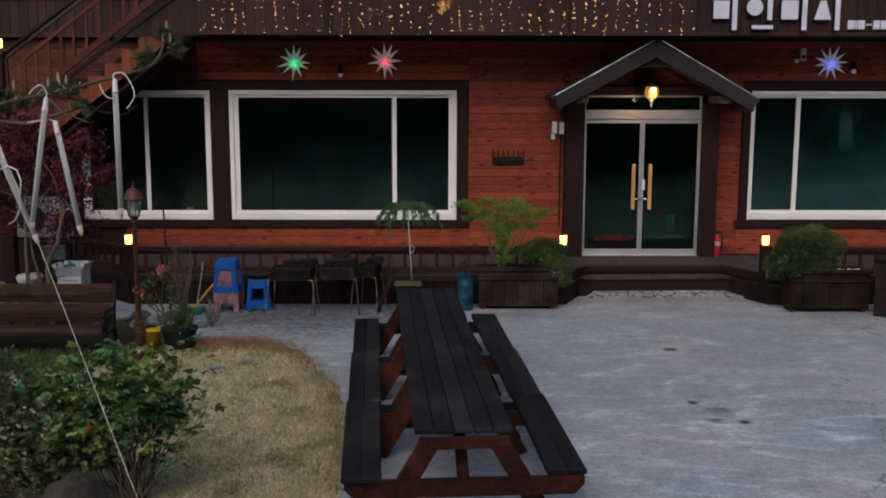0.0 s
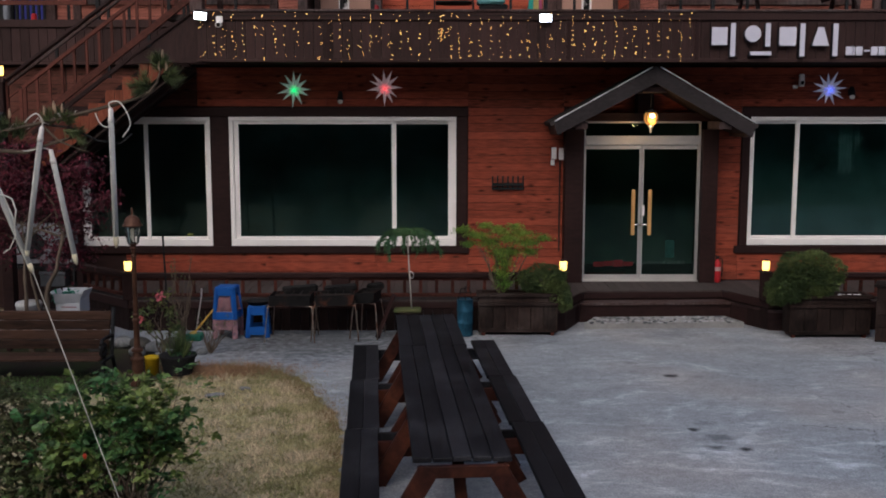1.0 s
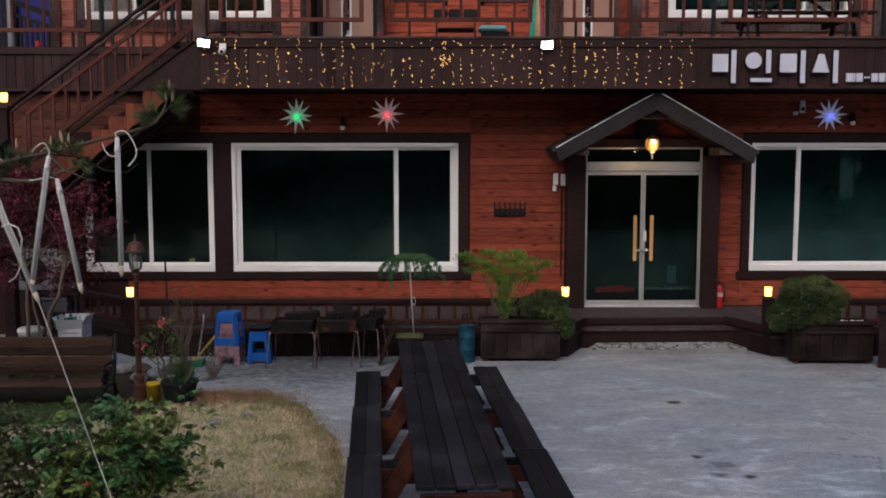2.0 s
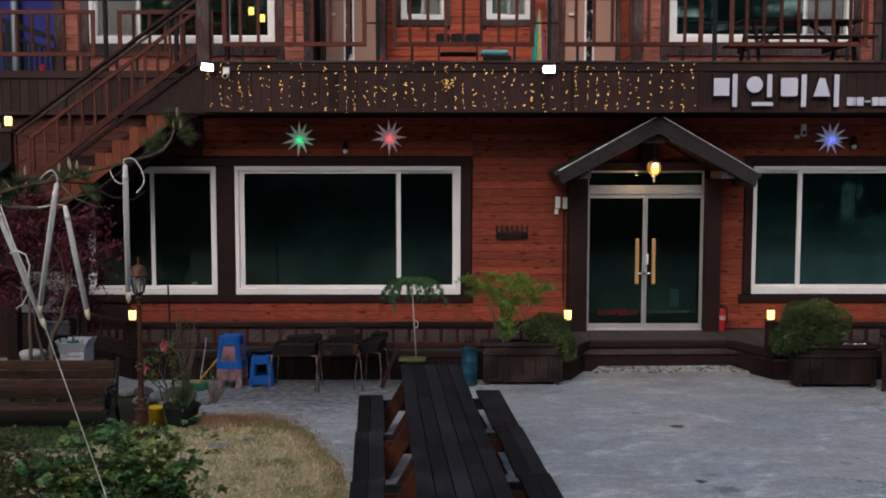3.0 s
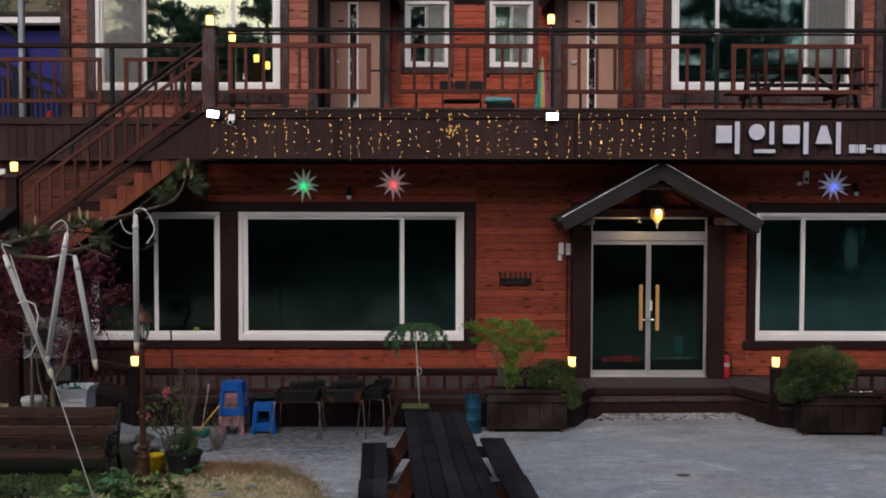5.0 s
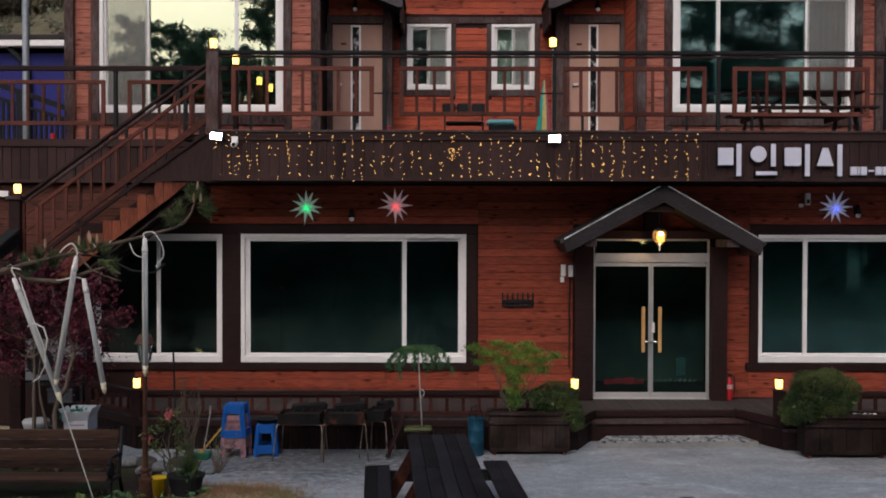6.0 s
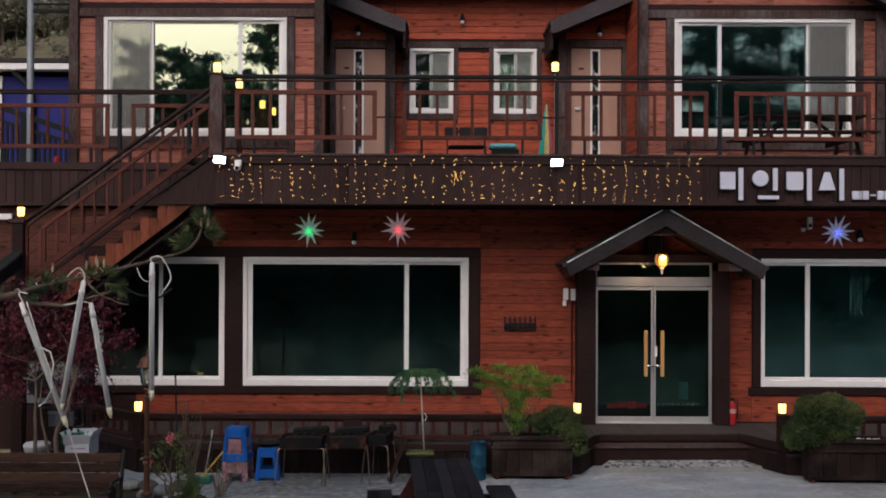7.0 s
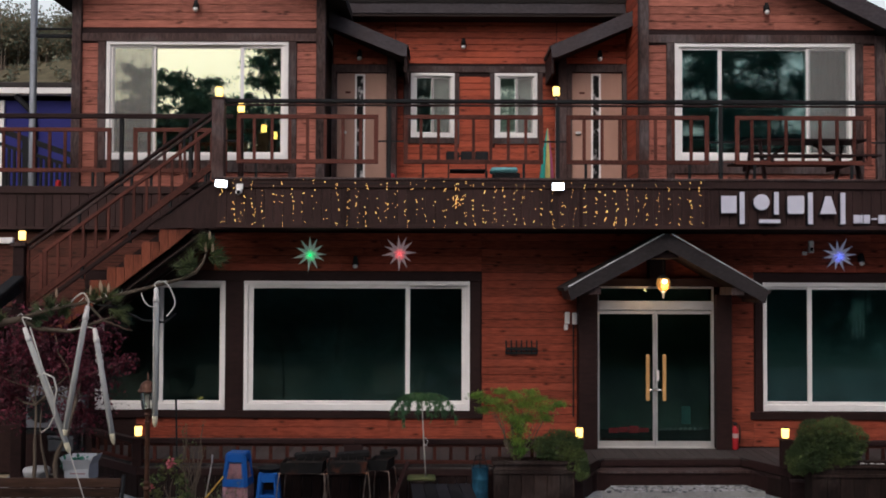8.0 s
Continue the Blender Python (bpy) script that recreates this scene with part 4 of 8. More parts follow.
centre = structure("wall_centre", box(box(wall_plate(B(), -3.45, -0.4, FL - 0.02, 8.3, CY, CY + 0.15, c_holes), -4.62, -3.452, CY, CY + 0.15, 7.0, 8.3), -0.398, 0.88, CY, CY + 0.15, 7.0, 8.3), DARK, "recessed centre wall of red-brown lap boards", "wall")
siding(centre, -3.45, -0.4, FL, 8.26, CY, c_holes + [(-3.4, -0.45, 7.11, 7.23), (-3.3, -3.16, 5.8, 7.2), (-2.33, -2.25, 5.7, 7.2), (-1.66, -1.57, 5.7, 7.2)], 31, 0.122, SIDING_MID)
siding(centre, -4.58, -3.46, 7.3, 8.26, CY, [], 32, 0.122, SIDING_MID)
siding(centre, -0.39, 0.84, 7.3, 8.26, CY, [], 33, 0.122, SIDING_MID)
small_a = window("window_6", -3.16, -2.33, 5.87, 7.10, CY, (-2.76,), "small white sliding window in the recess", GLASS_SMALL, 1, frame_w=0.06, stile=0.05)
small_b = window("window_7", -1.57, -0.76, 5.87, 7.10, CY, (-1.16,), "small white sliding window in the recess", GLASS_SMALL, 1, frame_w=0.06, stile=0.05)
trim(-3.4, -0.45, 7.11, 7.225, CY - 0.04, CY, DARK_UP, 0.005, "dark band above the small windows")
for x0, x1 in ((-3.29, -3.165), (-2.325, -2.24), (-1.66, -1.575), (-0.755, -0.66)):
    trim(x0, x1, 5.75, 7.108, CY - 0.035, CY, DARK_UP, 0.005, "dark board beside a small window")
for x0, x1 in ((-3.29, -2.24), (-1.66, -0.66)):
    trim(x0, x1, 5.75, 5.865, CY - 0.045, CY - 0.036, DARK_UP, 0.004, "dark sill board under a small window")
for ca, cb, win in ((-2.74, -2.38, small_a), (-1.52, -1.2, small_b), (-1.14, -0.82, small_b)):
    cm = B()
    for i in range(9):
        xa = ca + (cb - ca) * i / 9
        box(cm, xa, xa + (cb - ca) / 9, CY + 0.2 + 0.012 * (i % 2), CY + 0.206 + 0.012 * (i % 2), 5.9, 7.08)
    part("curtain", cm, NET, win, "pale net curtain behind the glass")
structure("room_wall", box(B(), -3.45, -0.4, CY + 1.6, CY + 1.7, FL, 8.2), ROOM, "dim room behind the small windows", "wall")
# sides of the two door bays
for x0, x1 in ((-3.46, -3.42), (-0.40, -0.36)):
    structure("wall_bay", box(B(), x0, x1, DY - 0.05, CY, FL - 0.02, 7.6), DARK_UP, "dark side of a door bay", "wall")
trim(-3.58, -3.41, FL, 7.3, DY - 0.08, DY - 0.035, DARK_UP, 0.006, "weathered dark post beside an upper door")
trim(-0.42, -0.27, FL, 7.3, DY - 0.08, DY - 0.035, DARK_UP, 0.006, "weathered dark post beside an upper door")


def half_hood(xin, xout, zin, zout, label):
    """A lean-to hood over an upper door, falling away from the wing."""
    h = thing("door_hood", label, "porch roof", pose(0, 0, 0), "", "structure")
    s = 1 if xout > xin else -1
    y0 = 1.42
    part("barge_board", prism_xz(B(), [(xin, zin), (xout, zout), (xout + 0.0 * s, zout - 0.22), (xout - 0.12 * s, zout - 0.20), (xin, zin - 0.28)], y0 - 0.05, y0), GREY_DARK, h)
    part("roof_panel", prism_xz(B(), [(xin, zin + 0.01), (xout + 0.03 * s, zout), (xout + 0.02 * s, zout - 0.06), (xin, zin - 0.06)], y0 + 0.003, CY), ROOF, h)
    part("eave_board", box(B(), min(xout, xout - 0.05 * s), max(xout, xout - 0.05 * s), y0 + 0.003, CY, zout - 0.5, zout - 0.07, 0.006), DARK, h)
    part("soffit", prism_xz(B(), [(xin, zin - 0.2), (xout - 0.055 * s, zout - 0.2), (xout - 0.055 * s, zout - 0.23), (xin, zin - 0.23)], y0 + 0.003, DY - 0.01), SOFFIT, h)


half_hood(-4.6, -3.20, 7.98, 7.39, "dark lean-to hood over an upper door")
half_hood(0.86, -0.61, 8.02, 7.38, "dark lean-to hood over an upper door")
main_roof = thing("roof", "dark main roof with a deep eave over the recess", "roof", pose(0, 0, 0), "", "structure")
part("eave_fascia", box(B(), -4.58, 0.84, 2.02, 2.10, 8.12, 8.36, 0.008), GREY_DARK, main_roof)
part("soffit", box(B(), -4.58, 0.84, 2.04, CY + 0.1, 8.07, 8.115), SOFFIT, main_roof)
part("roof_panel", beam(B(), (-1.87, 1.98, 8.36), (-1.87, 6.4, 10.6), 5.5, 0.1), ROOF, main_roof)


# ---- balcony railing: dark handrail and posts, red-brown panels ----
def panel(parent, x0, x1, y, z0, z1, n_bars):
    """A framed baluster panel of the railing."""
    f = 0.066
    p = part("panel_frame", box(box(box(box(B(), x0, x1, y - 0.024, y + 0.024, z1 - f, z1, 0.005), x0, x1, y - 0.024, y + 0.024, z0, z0 + f, 0.005),
                                x0, x0 + f, y - 0.022, y + 0.022, z0 + f, z1 - f, 0.004), x1 - f, x1, y - 0.022, y + 0.022, z0 + f, z1 - f, 0.004), RED_WOOD, parent)
    for i in range(1, n_bars + 1):
        x = x0 + (x1 - x0) * i / (n_bars + 1)
        part("baluster", box(B(), x - 0.024, x + 0.024, y - 0.016, y + 0.016, z0 + f, z1 - f, 0.003), RED_WOOD, p)


def balcony_rail():
    r = thing("balcony_railing", "dark balcony handrail with red-brown baluster panels", "railing", pose(0, 0, 0))
    y = -1.12
    bar_part("handrail", (-5.9, y, 5.93), (7.5, y, 5.93), 0.09, 0.06, BLACK, r, 0.012)
    bar_part("under_rail", (-5.9, y, 5.868), (7.5, y, 5.868), 0.05, 0.03, DARK, r, 0.005)
    part("corner_post", box(B(), -6.09, -5.90, y - 0.09, y + 0.09, 4.70, 5.95, 0.008), DARK_UP, r)
    part("post_cap", box(B(), -6.11, -5.88, y - 0.11, y + 0.11, 5.95, 5.975, 0.006), DARK_UP, r)
    for x in (-3.37, -0.78, 1.73, 4.3, 6.6):
        bar_part("post", (x, y, 4.735), (x, y, 5.853), 0.06, 0.06, BLACK, r, 0.006)
    for x0, x1, k in ((-5.72, -3.54, 7), (-3.15, -1.0, 7), (-0.645, 1.55, 7), (1.95, 4.045, 7), (4.45, 6.5, 7)):
        panel(r, x0, x1, y, 4.965, 5.722, k)
        for xs in (x0 - 0.1, x1 + 0.1):
            part("clip", box(B(), xs - 0.12, xs + 0.12, y - 0.012, y + 0.012, 5.30, 5.325), BLACK, r)
        for xs in (x0 + 0.3, x1 - 0.3):
            part("foot", box(B(), xs - 0.02, xs + 0.02, y - 0.018, y + 0.018, 4.735, 4.965), BLACK, r)


balcony_rail()


def rear_rail():
    r = thing("balcony_railing", "dark handrail with red-brown panels behind the stairs", "railing", pose(0, 0, 0))
    y = -0.02
    bar_part("handrail", (-12, y, 5.86), (-6.0, y, 5.86), 0.08, 0.08, DARK, r, 0.01)
    for x in (-10.15, -7.843, -6.7):
        bar_part("post", (x, y, 4.68), (x, y, 5.82), 0.075, 0.06, BLACK, r, 0.005)
    for x0, x1, k in ((-12.0, -10.26, 6), (-10.04, -8.01, 7), (-7.645, -6.1, 5)):
        panel(r, x0, x1, y - 0.01, 4.93, 5.667, k)
        for xs in (x0 + 0.3, x1 - 0.3):
            part("foot", box(B(), xs - 0.02, xs + 0.02, y - 0.028, y + 0.008, 4.685, 4.93), BLACK, r)


rear_rail()


# ---- outside stairs rising to the balcony ----
def stairs():
    s = thing("staircase", "red-brown timber stairs rising to the balcony", "stairs", pose(0, 0, 0), "", "structure")
    run, rise = 0.265, 0.196
    r_stair = random.Random(6)
    xs, zs = -6.635, 4.142
    ya, yb = -1.10, -0.16
    # side boards with a stepped head: each riser has its own upright board and tread
    for i in range(8):
        x1, z1 = xs - run * i, zs - rise * i
        x0 = x1 - run
        low = lambda x: 3.94 - (-6.37 - x) * 0.758
        lo1, lo0 = min(low(x1), z1 - 0.2), min(low(x0), z1 - 0.2)
        xm, lom = (x0 + x1) / 2, (lo0 + lo1) / 2
        for xa, xb, la, lb in ((x0, xm, lo0, lom), (xm, x1, lom, lo1)):
            part("side_board", prism_xz(B(), [(xa + 0.003, z1 - rise), (xb - 0.003, z1 - rise), (xb - 0.003, lb), (xa + 0.003, la)], ya + r_stair.uniform(0, 0.004), ya + 0.035), STAIR_WOOD, s, "orange-brown stepped side board")
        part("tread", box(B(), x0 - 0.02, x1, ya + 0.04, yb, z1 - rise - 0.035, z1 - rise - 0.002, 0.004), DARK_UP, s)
        part("riser", box(B(), x1 - 0.02, x1, ya + 0.04, yb, z1 - rise, z1 - 0.036, 0.003), STAIR_WOOD, s)
    part("side_board", prism_xz(B(), [(xs + 0.002, 3.955), (-6.385, 3.955), (xs + 0.002, 3.74)], ya, ya + 0.035), STAIR_WOOD, s)
    # carriage under the treads and dark infill up to the balcony corner
    part("carriage", beam(B(), (-8.75, ya + 0.3, 2.06), (-6.3, ya + 0.3, 3.86), 0.06, 0.2, 0.006), DARK, s)
    part("carriage", beam(B(), (-8.75, yb - 0.06, 2.06), (-6.3, yb - 0.06, 3.92), 0.06, 0.2, 0.006), DARK, s)
    part("soffit", beam(B(), (-8.7, (ya + yb) / 2, 2.04), (-6.25, (ya + yb) / 2, 3.90), 0.82, 0.03), SOFFIT, s)
    part("infill_board", prism_xz(B(), [(-5.985, 3.965), (-6.98, 3.965), (-6.98, 4.02), (-6.16, 4.66), (-5.985, 4.66)], -1.14, -1.105), FASCIA, s, "dark upright infill boards")
    part("inner_board", prism_xz(B(), [(-8.7, 2.05), (-6.4, 3.80), (-6.4, 4.5), (-8.7, 2.72)], yb - 0.03, yb), DARK, s, "dark inner side of the stairs")
    part("landing", box(B(), -6.5, -5.99, -1.09, -0.13, 4.6, 4.68), DECK, s)
    return s


stairs()


def stair_rail():
    r = thing("stair_railing", "sloping dark double handrail with red-brown baluster panel", "railing", pose(0, 0, 0))
    y = -1.15
    low = lambda x: 3.155 + (x + 8.412) * 0.757
    top = lambda x: 3.58 + (x + 8.672) * 0.738
    hand = lambda x: 3.70 + (x + 8.905) * 0.725
    bar_part("handrail", (-8.93, y, hand(-8.93)), (-6.08, y, hand(-6.08)), 0.085, 0.05, DARK, r, 0.012)
    bar_part("under_rail", (-8.90, y, hand(-8.90) - 0.085), (-6.09, y, hand(-6.09) - 0.085), 0.05, 0.04, DARK_UP, r, 0.006)
    bar_part("panel_top", (-8.66, y, top(-8.66)), (-6.10, y, top(-6.10)), 0.045, 0.055, RED_WOOD, r, 0.005)
    bar_part("panel_bottom", (-8.86, y, low(-8.86)), (-6.10, y, low(-6.10)), 0.05, 0.10, RED_WOOD, r, 0.006)
    bar_part("lower_bar", (-8.55, y, 2.90), (-7.05, y, 4.015), 0.05, 0.06, DARK, r, 0.005)
    bar_part("lower_bar", (-7.06, y, 4.01), (-6.10, y, 4.69), 0.05, 0.045, DARK, r, 0.005)
    for i in range(11):
        x = -8.44 + i * 0.193
        part("baluster", box(B(), x - 0.019, x + 0.019, y - 0.014, y + 0.014, low(x), top(x)), RED_WOOD, r)
    for x in (-8.69, -8.63, -6.30):
        part("panel_end", box(B(), x - 0.026, x + 0.026, y - 0.02, y + 0.02, low(x), top(x)), RED_WOOD, r)
    for x in (-8.065, -7.338, -6.724, -6.19):
        part("post", box(B(), x - 0.02, x + 0.02, y - 0.02, y + 0.02, low(x) - 0.24, low(x)), BLACK, r)
    for x in (-8.117, -7.321, -6.52):
        part("post", box(B(), x - 0.02, x + 0.02, y - 0.018, y + 0.018, top(x), hand(x)), BLACK, r)
    part("post", box(B(), -8.91, -8.87, y - 0.025, y + 0.025, 2.75, 3.68), RED_WOOD, r)
    for z in (3.19, 3.45):
        part("stub_rail", beam(B(), (-8.87, y, z), (-8.71, y, z + 0.115), 0.03, 0.03), RED_WOOD, r)
    part("newel_post", box(B(), -9.095, -8.92, -1.24, -1.06, 0.0, 3.67, 0.008), DARK, r, "dark newel post")
    part("newel_cap", box(B(), -9.125, -8.895, -1.27, -1.03, 3.67, 3.73, 0.006), DARK_UP, r)
    bar_part("lower_flight_rail", (-8.99, -1.26, 3.20), (-9.35, -2.9, 2.35), 0.2, 0.06, BLACK, r, 0.01)
    bar_part("lower_flight_rail", (-8.99, -1.28, 3.05), (-9.35, -2.9, 2.20), 0.06, 0.2, BLACK, r, 0.01)
    bar_part("lower_flight_post", (-9.35, -2.9, 0.0), (-9.35, -2.9, 2.3), 0.1, 0.1, SHADED_TIMBER, r)
    bar_part("landing_beam", (-12.0, -1.15, 2.6), (-8.9, -1.15, 2.6), 0.1, 0.2, DARK, r)


stair_rail()
structure("landing", box(B(), -12, -8.9, -1.1, -0.02, 2.6, 2.7), SOFFIT, "dark stair landing at the house corner", "floor")
# boards stop short here; bare dark wall stands in for shade under the stairs
siding(wall_low, -12.0, -8.42, 2.72, 3.95, 0.0, [], 41, material=SIDING_SHADE)
siding(wall_low, -8.4, -6.3, 3.32, 3.95, 0.0, [], 40, material=SIDING_SHADE)
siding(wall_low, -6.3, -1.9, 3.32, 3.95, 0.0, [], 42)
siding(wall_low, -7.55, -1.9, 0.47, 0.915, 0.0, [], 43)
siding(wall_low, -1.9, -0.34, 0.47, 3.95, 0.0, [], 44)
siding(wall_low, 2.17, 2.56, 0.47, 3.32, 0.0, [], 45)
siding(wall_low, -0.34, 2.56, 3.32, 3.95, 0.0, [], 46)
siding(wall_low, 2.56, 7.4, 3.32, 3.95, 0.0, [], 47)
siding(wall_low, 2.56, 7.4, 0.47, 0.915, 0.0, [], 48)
# end walls and back of the house
structure("wall_end", box(B(), 7.5, 7.7, 0.0, 7.0, 0.0, 7.6), DARK, "plain dark end wall of the house", "wall")
structure("wall_end", box(B(), -12.2, -12.0, 0.0, 7.0, 0.0, 4.0), DARK, "plain dark end wall of the house", "wall")
structure("wall_back", box(box(B(), -8.9, 7.5, 6.8, 7.0, 0.0, 7.6), -12, -8.9, 6.8, 7.0, 0.0, 4.0), DARK, "plain dark back wall of the house", "wall")
structure("floor_upper", box(B(), -12, 7.5, 0.2, 6.8, 4.0, 4.15), SOFFIT, "floor between the two storeys", "floor")

# deck boards
dk = random.Random(14)
n_deck = 122
for i in range(n_deck):
    xa, xb = -8.9 + i * 0.132, -8.9 + (i + 1) * 0.132 - 0.008
    f0, f1 = deck_front(xa), deck_front(xb)
    y0 = min(-0.05, max(f0, f1) - 0.0) if abs(f0 - f1) > 0.01 else f0 - 0.02
    if y0 > -0.1:
        continue
    bm = prism_xy(B(), [(xa, f0 - 0.02), (xb, f1 - 0.02), (xb, -0.022), (xa, -0.022)], DECK_Z - 0.028, DECK_Z + dk.uniform(-0.002, 0.002))
    part("deck_board", bm, DECK, deck)


# ---- foliage helpers ----
def leaf_mat(name, color, vary=0.35, rough=0.55, second=None, through_light=0.0):
    m, n, l, p = nodes_of(name)
    geo = n.new("ShaderNodeNewGeometry")
    ramp = n.new("ShaderNodeMapRange")
    ramp.inputs[3].default_value, ramp.inputs[4].default_value = 1 - vary, 1 + vary
    l.new(geo.outputs["Random Per Island"], ramp.inputs[0])
    base = n.new("ShaderNodeMix"); base.data_type = "RGBA"
    base.inputs["A"].default_value, base.inputs["B"].default_value = (*color, 1), (*(second or color), 1)
    nz = n.new("ShaderNodeTexNoise"); nz.inputs["Scale"].default_value = 3.0
    l.new(geo.outputs["Position"], nz.inputs["Vector"])
    rr = n.new("ShaderNodeMapRange"); rr.inputs[1].default_value, rr.inputs[2].default_value = 0.42, 0.6
    l.new(nz.outputs["Fac"], rr.inputs[0]); l.new(rr.outputs[0], base.inputs["Factor"])
    sc = n.new("ShaderNodeVectorMath"); sc.operation = "SCALE"
    l.new(base.outputs["Result"], sc.inputs[0]); l.new(ramp.outputs[0], sc.inputs["Scale"])
    l.new(sc.outputs[0], p.inputs["Base Color"])
    p.inputs["Roughness"].default_value = rough
    p.inputs["Specular IOR Level"].default_value = 0.3
    if through_light:
        thin, both = n.new("ShaderNodeBsdfTranslucent"), n.new("ShaderNodeMixShader")
        both.inputs[0].default_value = through_light
        l.new(sc.outputs[0], thin.inputs[0])
        l.new(p.outputs[0], both.inputs[1]); l.new(thin.outputs[0], both.inputs[2])
        l.new(both.outputs[0], n["Material Output"].inputs["Surface"])
    return m


LEAF_ROSE = leaf_mat("rose_leaf", (0.052, 0.132, 0.044), 0.6, 0.45, (0.165, 0.215, 0.058))
LEAF_BROWN = leaf_mat("olive_brown_leaf", (0.082, 0.074, 0.034), 0.5, 0.6, (0.072, 0.112, 0.038))
LEAF_LIGHT = leaf_mat("light_green_maple_leaf", (0.105, 0.205, 0.034), 0.6, 0.55, (0.22, 0.335, 0.055), 0.3)
LEAF_JUNIPER = leaf_mat("juniper_green", (0.042, 0.066, 0.021), 0.65, 0.7, (0.098, 0.125, 0.038))
LEAF_RED = leaf_mat("dark_red_maple_leaf", (0.115, 0.0165, 0.030), 0.6, 0.6, (0.062, 0.012, 0.022))
LEAF_PINE = leaf_mat("pine_needle", (0.042, 0.064, 0.028), 0.6, 0.5, (0.082, 0.100, 0.036))
# Pine and fill leaves shifted teal and lightened to tint the glass reflections.
LEAF_DARK = leaf_mat("teal_lifted_pine_needle", (0.055, 0.145, 0.130), 0.5, 0.8, (0.10, 0.165, 0.130))
LEAF_UNDER = leaf_mat("lightened_fill_leaf", (0.10, 0.20, 0.19), 0.7, 0.8, (0.05, 0.10, 0.09))
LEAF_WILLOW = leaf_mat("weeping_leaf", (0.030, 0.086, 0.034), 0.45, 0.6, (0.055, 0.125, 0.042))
# Hill leaves paled: distance haze is painted into their colour.
LEAF_WOOD = leaf_mat("haze_pale_wood_leaf", (0.18, 0.215, 0.16), 0.25, 0.9, (0.29, 0.22, 0.14), 0.45)
DRY_GRASS = leaf_mat("dry_grass_blade", (0.56, 0.455, 0.31), 0.6, 0.8, (0.42, 0.37, 0.20))
BARK = mat("grey_brown_bark", (0.11, 0.085, 0.065), 0.9, 0, 0.4, 14, (1, 1, 0.3), 0.2, 3.0, 0.6, 0.1)
PINK = leaf_mat("pink_petal", (0.62, 0.16, 0.20), 0.25, 0.6)


def leaves(name, pts, size, material, parent=None, seed=0, up=0.3, ratio=0.55, spread=None, label=""):
    """Many small folded leaves, two triangles on each side of the rib, at the points given."""
    r = np.random.RandomState(seed)
    p = np.array([tuple(q) for q in pts], float)
    k = len(p)
    d = r.normal(size=(k, 3)); d[:, 2] -= 0.2
    d /= np.linalg.norm(d, axis=1)[:, None]
    nrm = r.normal(size=(k, 3)); nrm[:, 2] += up * 3
    side = np.cross(d, nrm); side /= np.linalg.norm(side, axis=1)[:, None] + 1e-9
    fold = np.cross(side, d)
    s = (size * r.uniform(0.6, 1.3, size=k))[:, None]
    v = np.stack([p, p + d * s * 0.5 + side * s * ratio * 0.5 + fold * s * 0.08, p + d * s, p + d * s * 0.5 - side * s * ratio * 0.5 + fold * s * 0.08], 1).reshape(-1, 3)
    idx = np.arange(k) * 4
    faces = np.stack([idx, idx + 1, idx + 2, idx + 3], 1)
    me = bpy.data.meshes.new(name)
    me.from_pydata(v.tolist(), [], faces.tolist())
    me.materials.append(material)
    ob = new(name, me)
    ob.parent = parent
    return tagged(ob, label)


def needles(name, tufts, length, per, material, parent=None, seed=0, width=0.012, cone=0.9, label=""):
    """Tufts of thin needles: each tuft is (place, direction)."""
    r = np.random.RandomState(seed)
    vs, fs = [], []
    for c, d in tufts:
        c, d = np.array(c, float), np.array(d, float)
        d /= np.linalg.norm(d) + 1e-9
        q = d + cone * r.normal(size=(per, 3)) * 0.6
        q /= np.linalg.norm(q, axis=1)[:, None]
        sd = np.cross(q, r.normal(size=(per, 3))); sd /= np.linalg.norm(sd, axis=1)[:, None] + 1e-9
        ln = length * r.uniform(0.7, 1.15, size=(per, 1))
        base = len(vs)
        a = c + sd * width * 0.5
        b = c - sd * width * 0.5
        tip = c + q * ln
        for i in range(per):
            vs += [tuple(a[i]), tuple(b[i]), tuple(tip[i])]
            fs.append((base + 3 * i, base + 3 * i + 1, base + 3 * i + 2))
    me = bpy.data.meshes.new(name)
    me.from_pydata(vs, [], fs)
    me.materials.append(material)
    ob = new(name, me)
    ob.parent = parent
    return tagged(ob, label)


def blob_points(r, centre, radii, k, shell=0.55, lump=0.25):
    """Points through the outer part of an uneven rounded mass."""
    out = []
    ph = [r.uniform(0, 6.28) for _ in range(6)]
    while len(out) < k:
        d = Vector((r.gauss(0, 1), r.gauss(0, 1), r.gauss(0, 1))).normalized()
        bump = 1 + lump * (math.sin(3.1 * d.x + 2.3 * d.z + ph[0]) + math.sin(4.7 * d.y + 3.3 * d.z + ph[1]) + math.sin(6.1 * d.x - 5.2 * d.y + ph[2])) / 3
        q = bump * r.uniform(shell, 1.0)
        out.append((centre[0] + d.x * radii[0] * q, centre[1] + d.y * radii[1] * q, centre[2] + d.z * radii[2] * q))
    return out


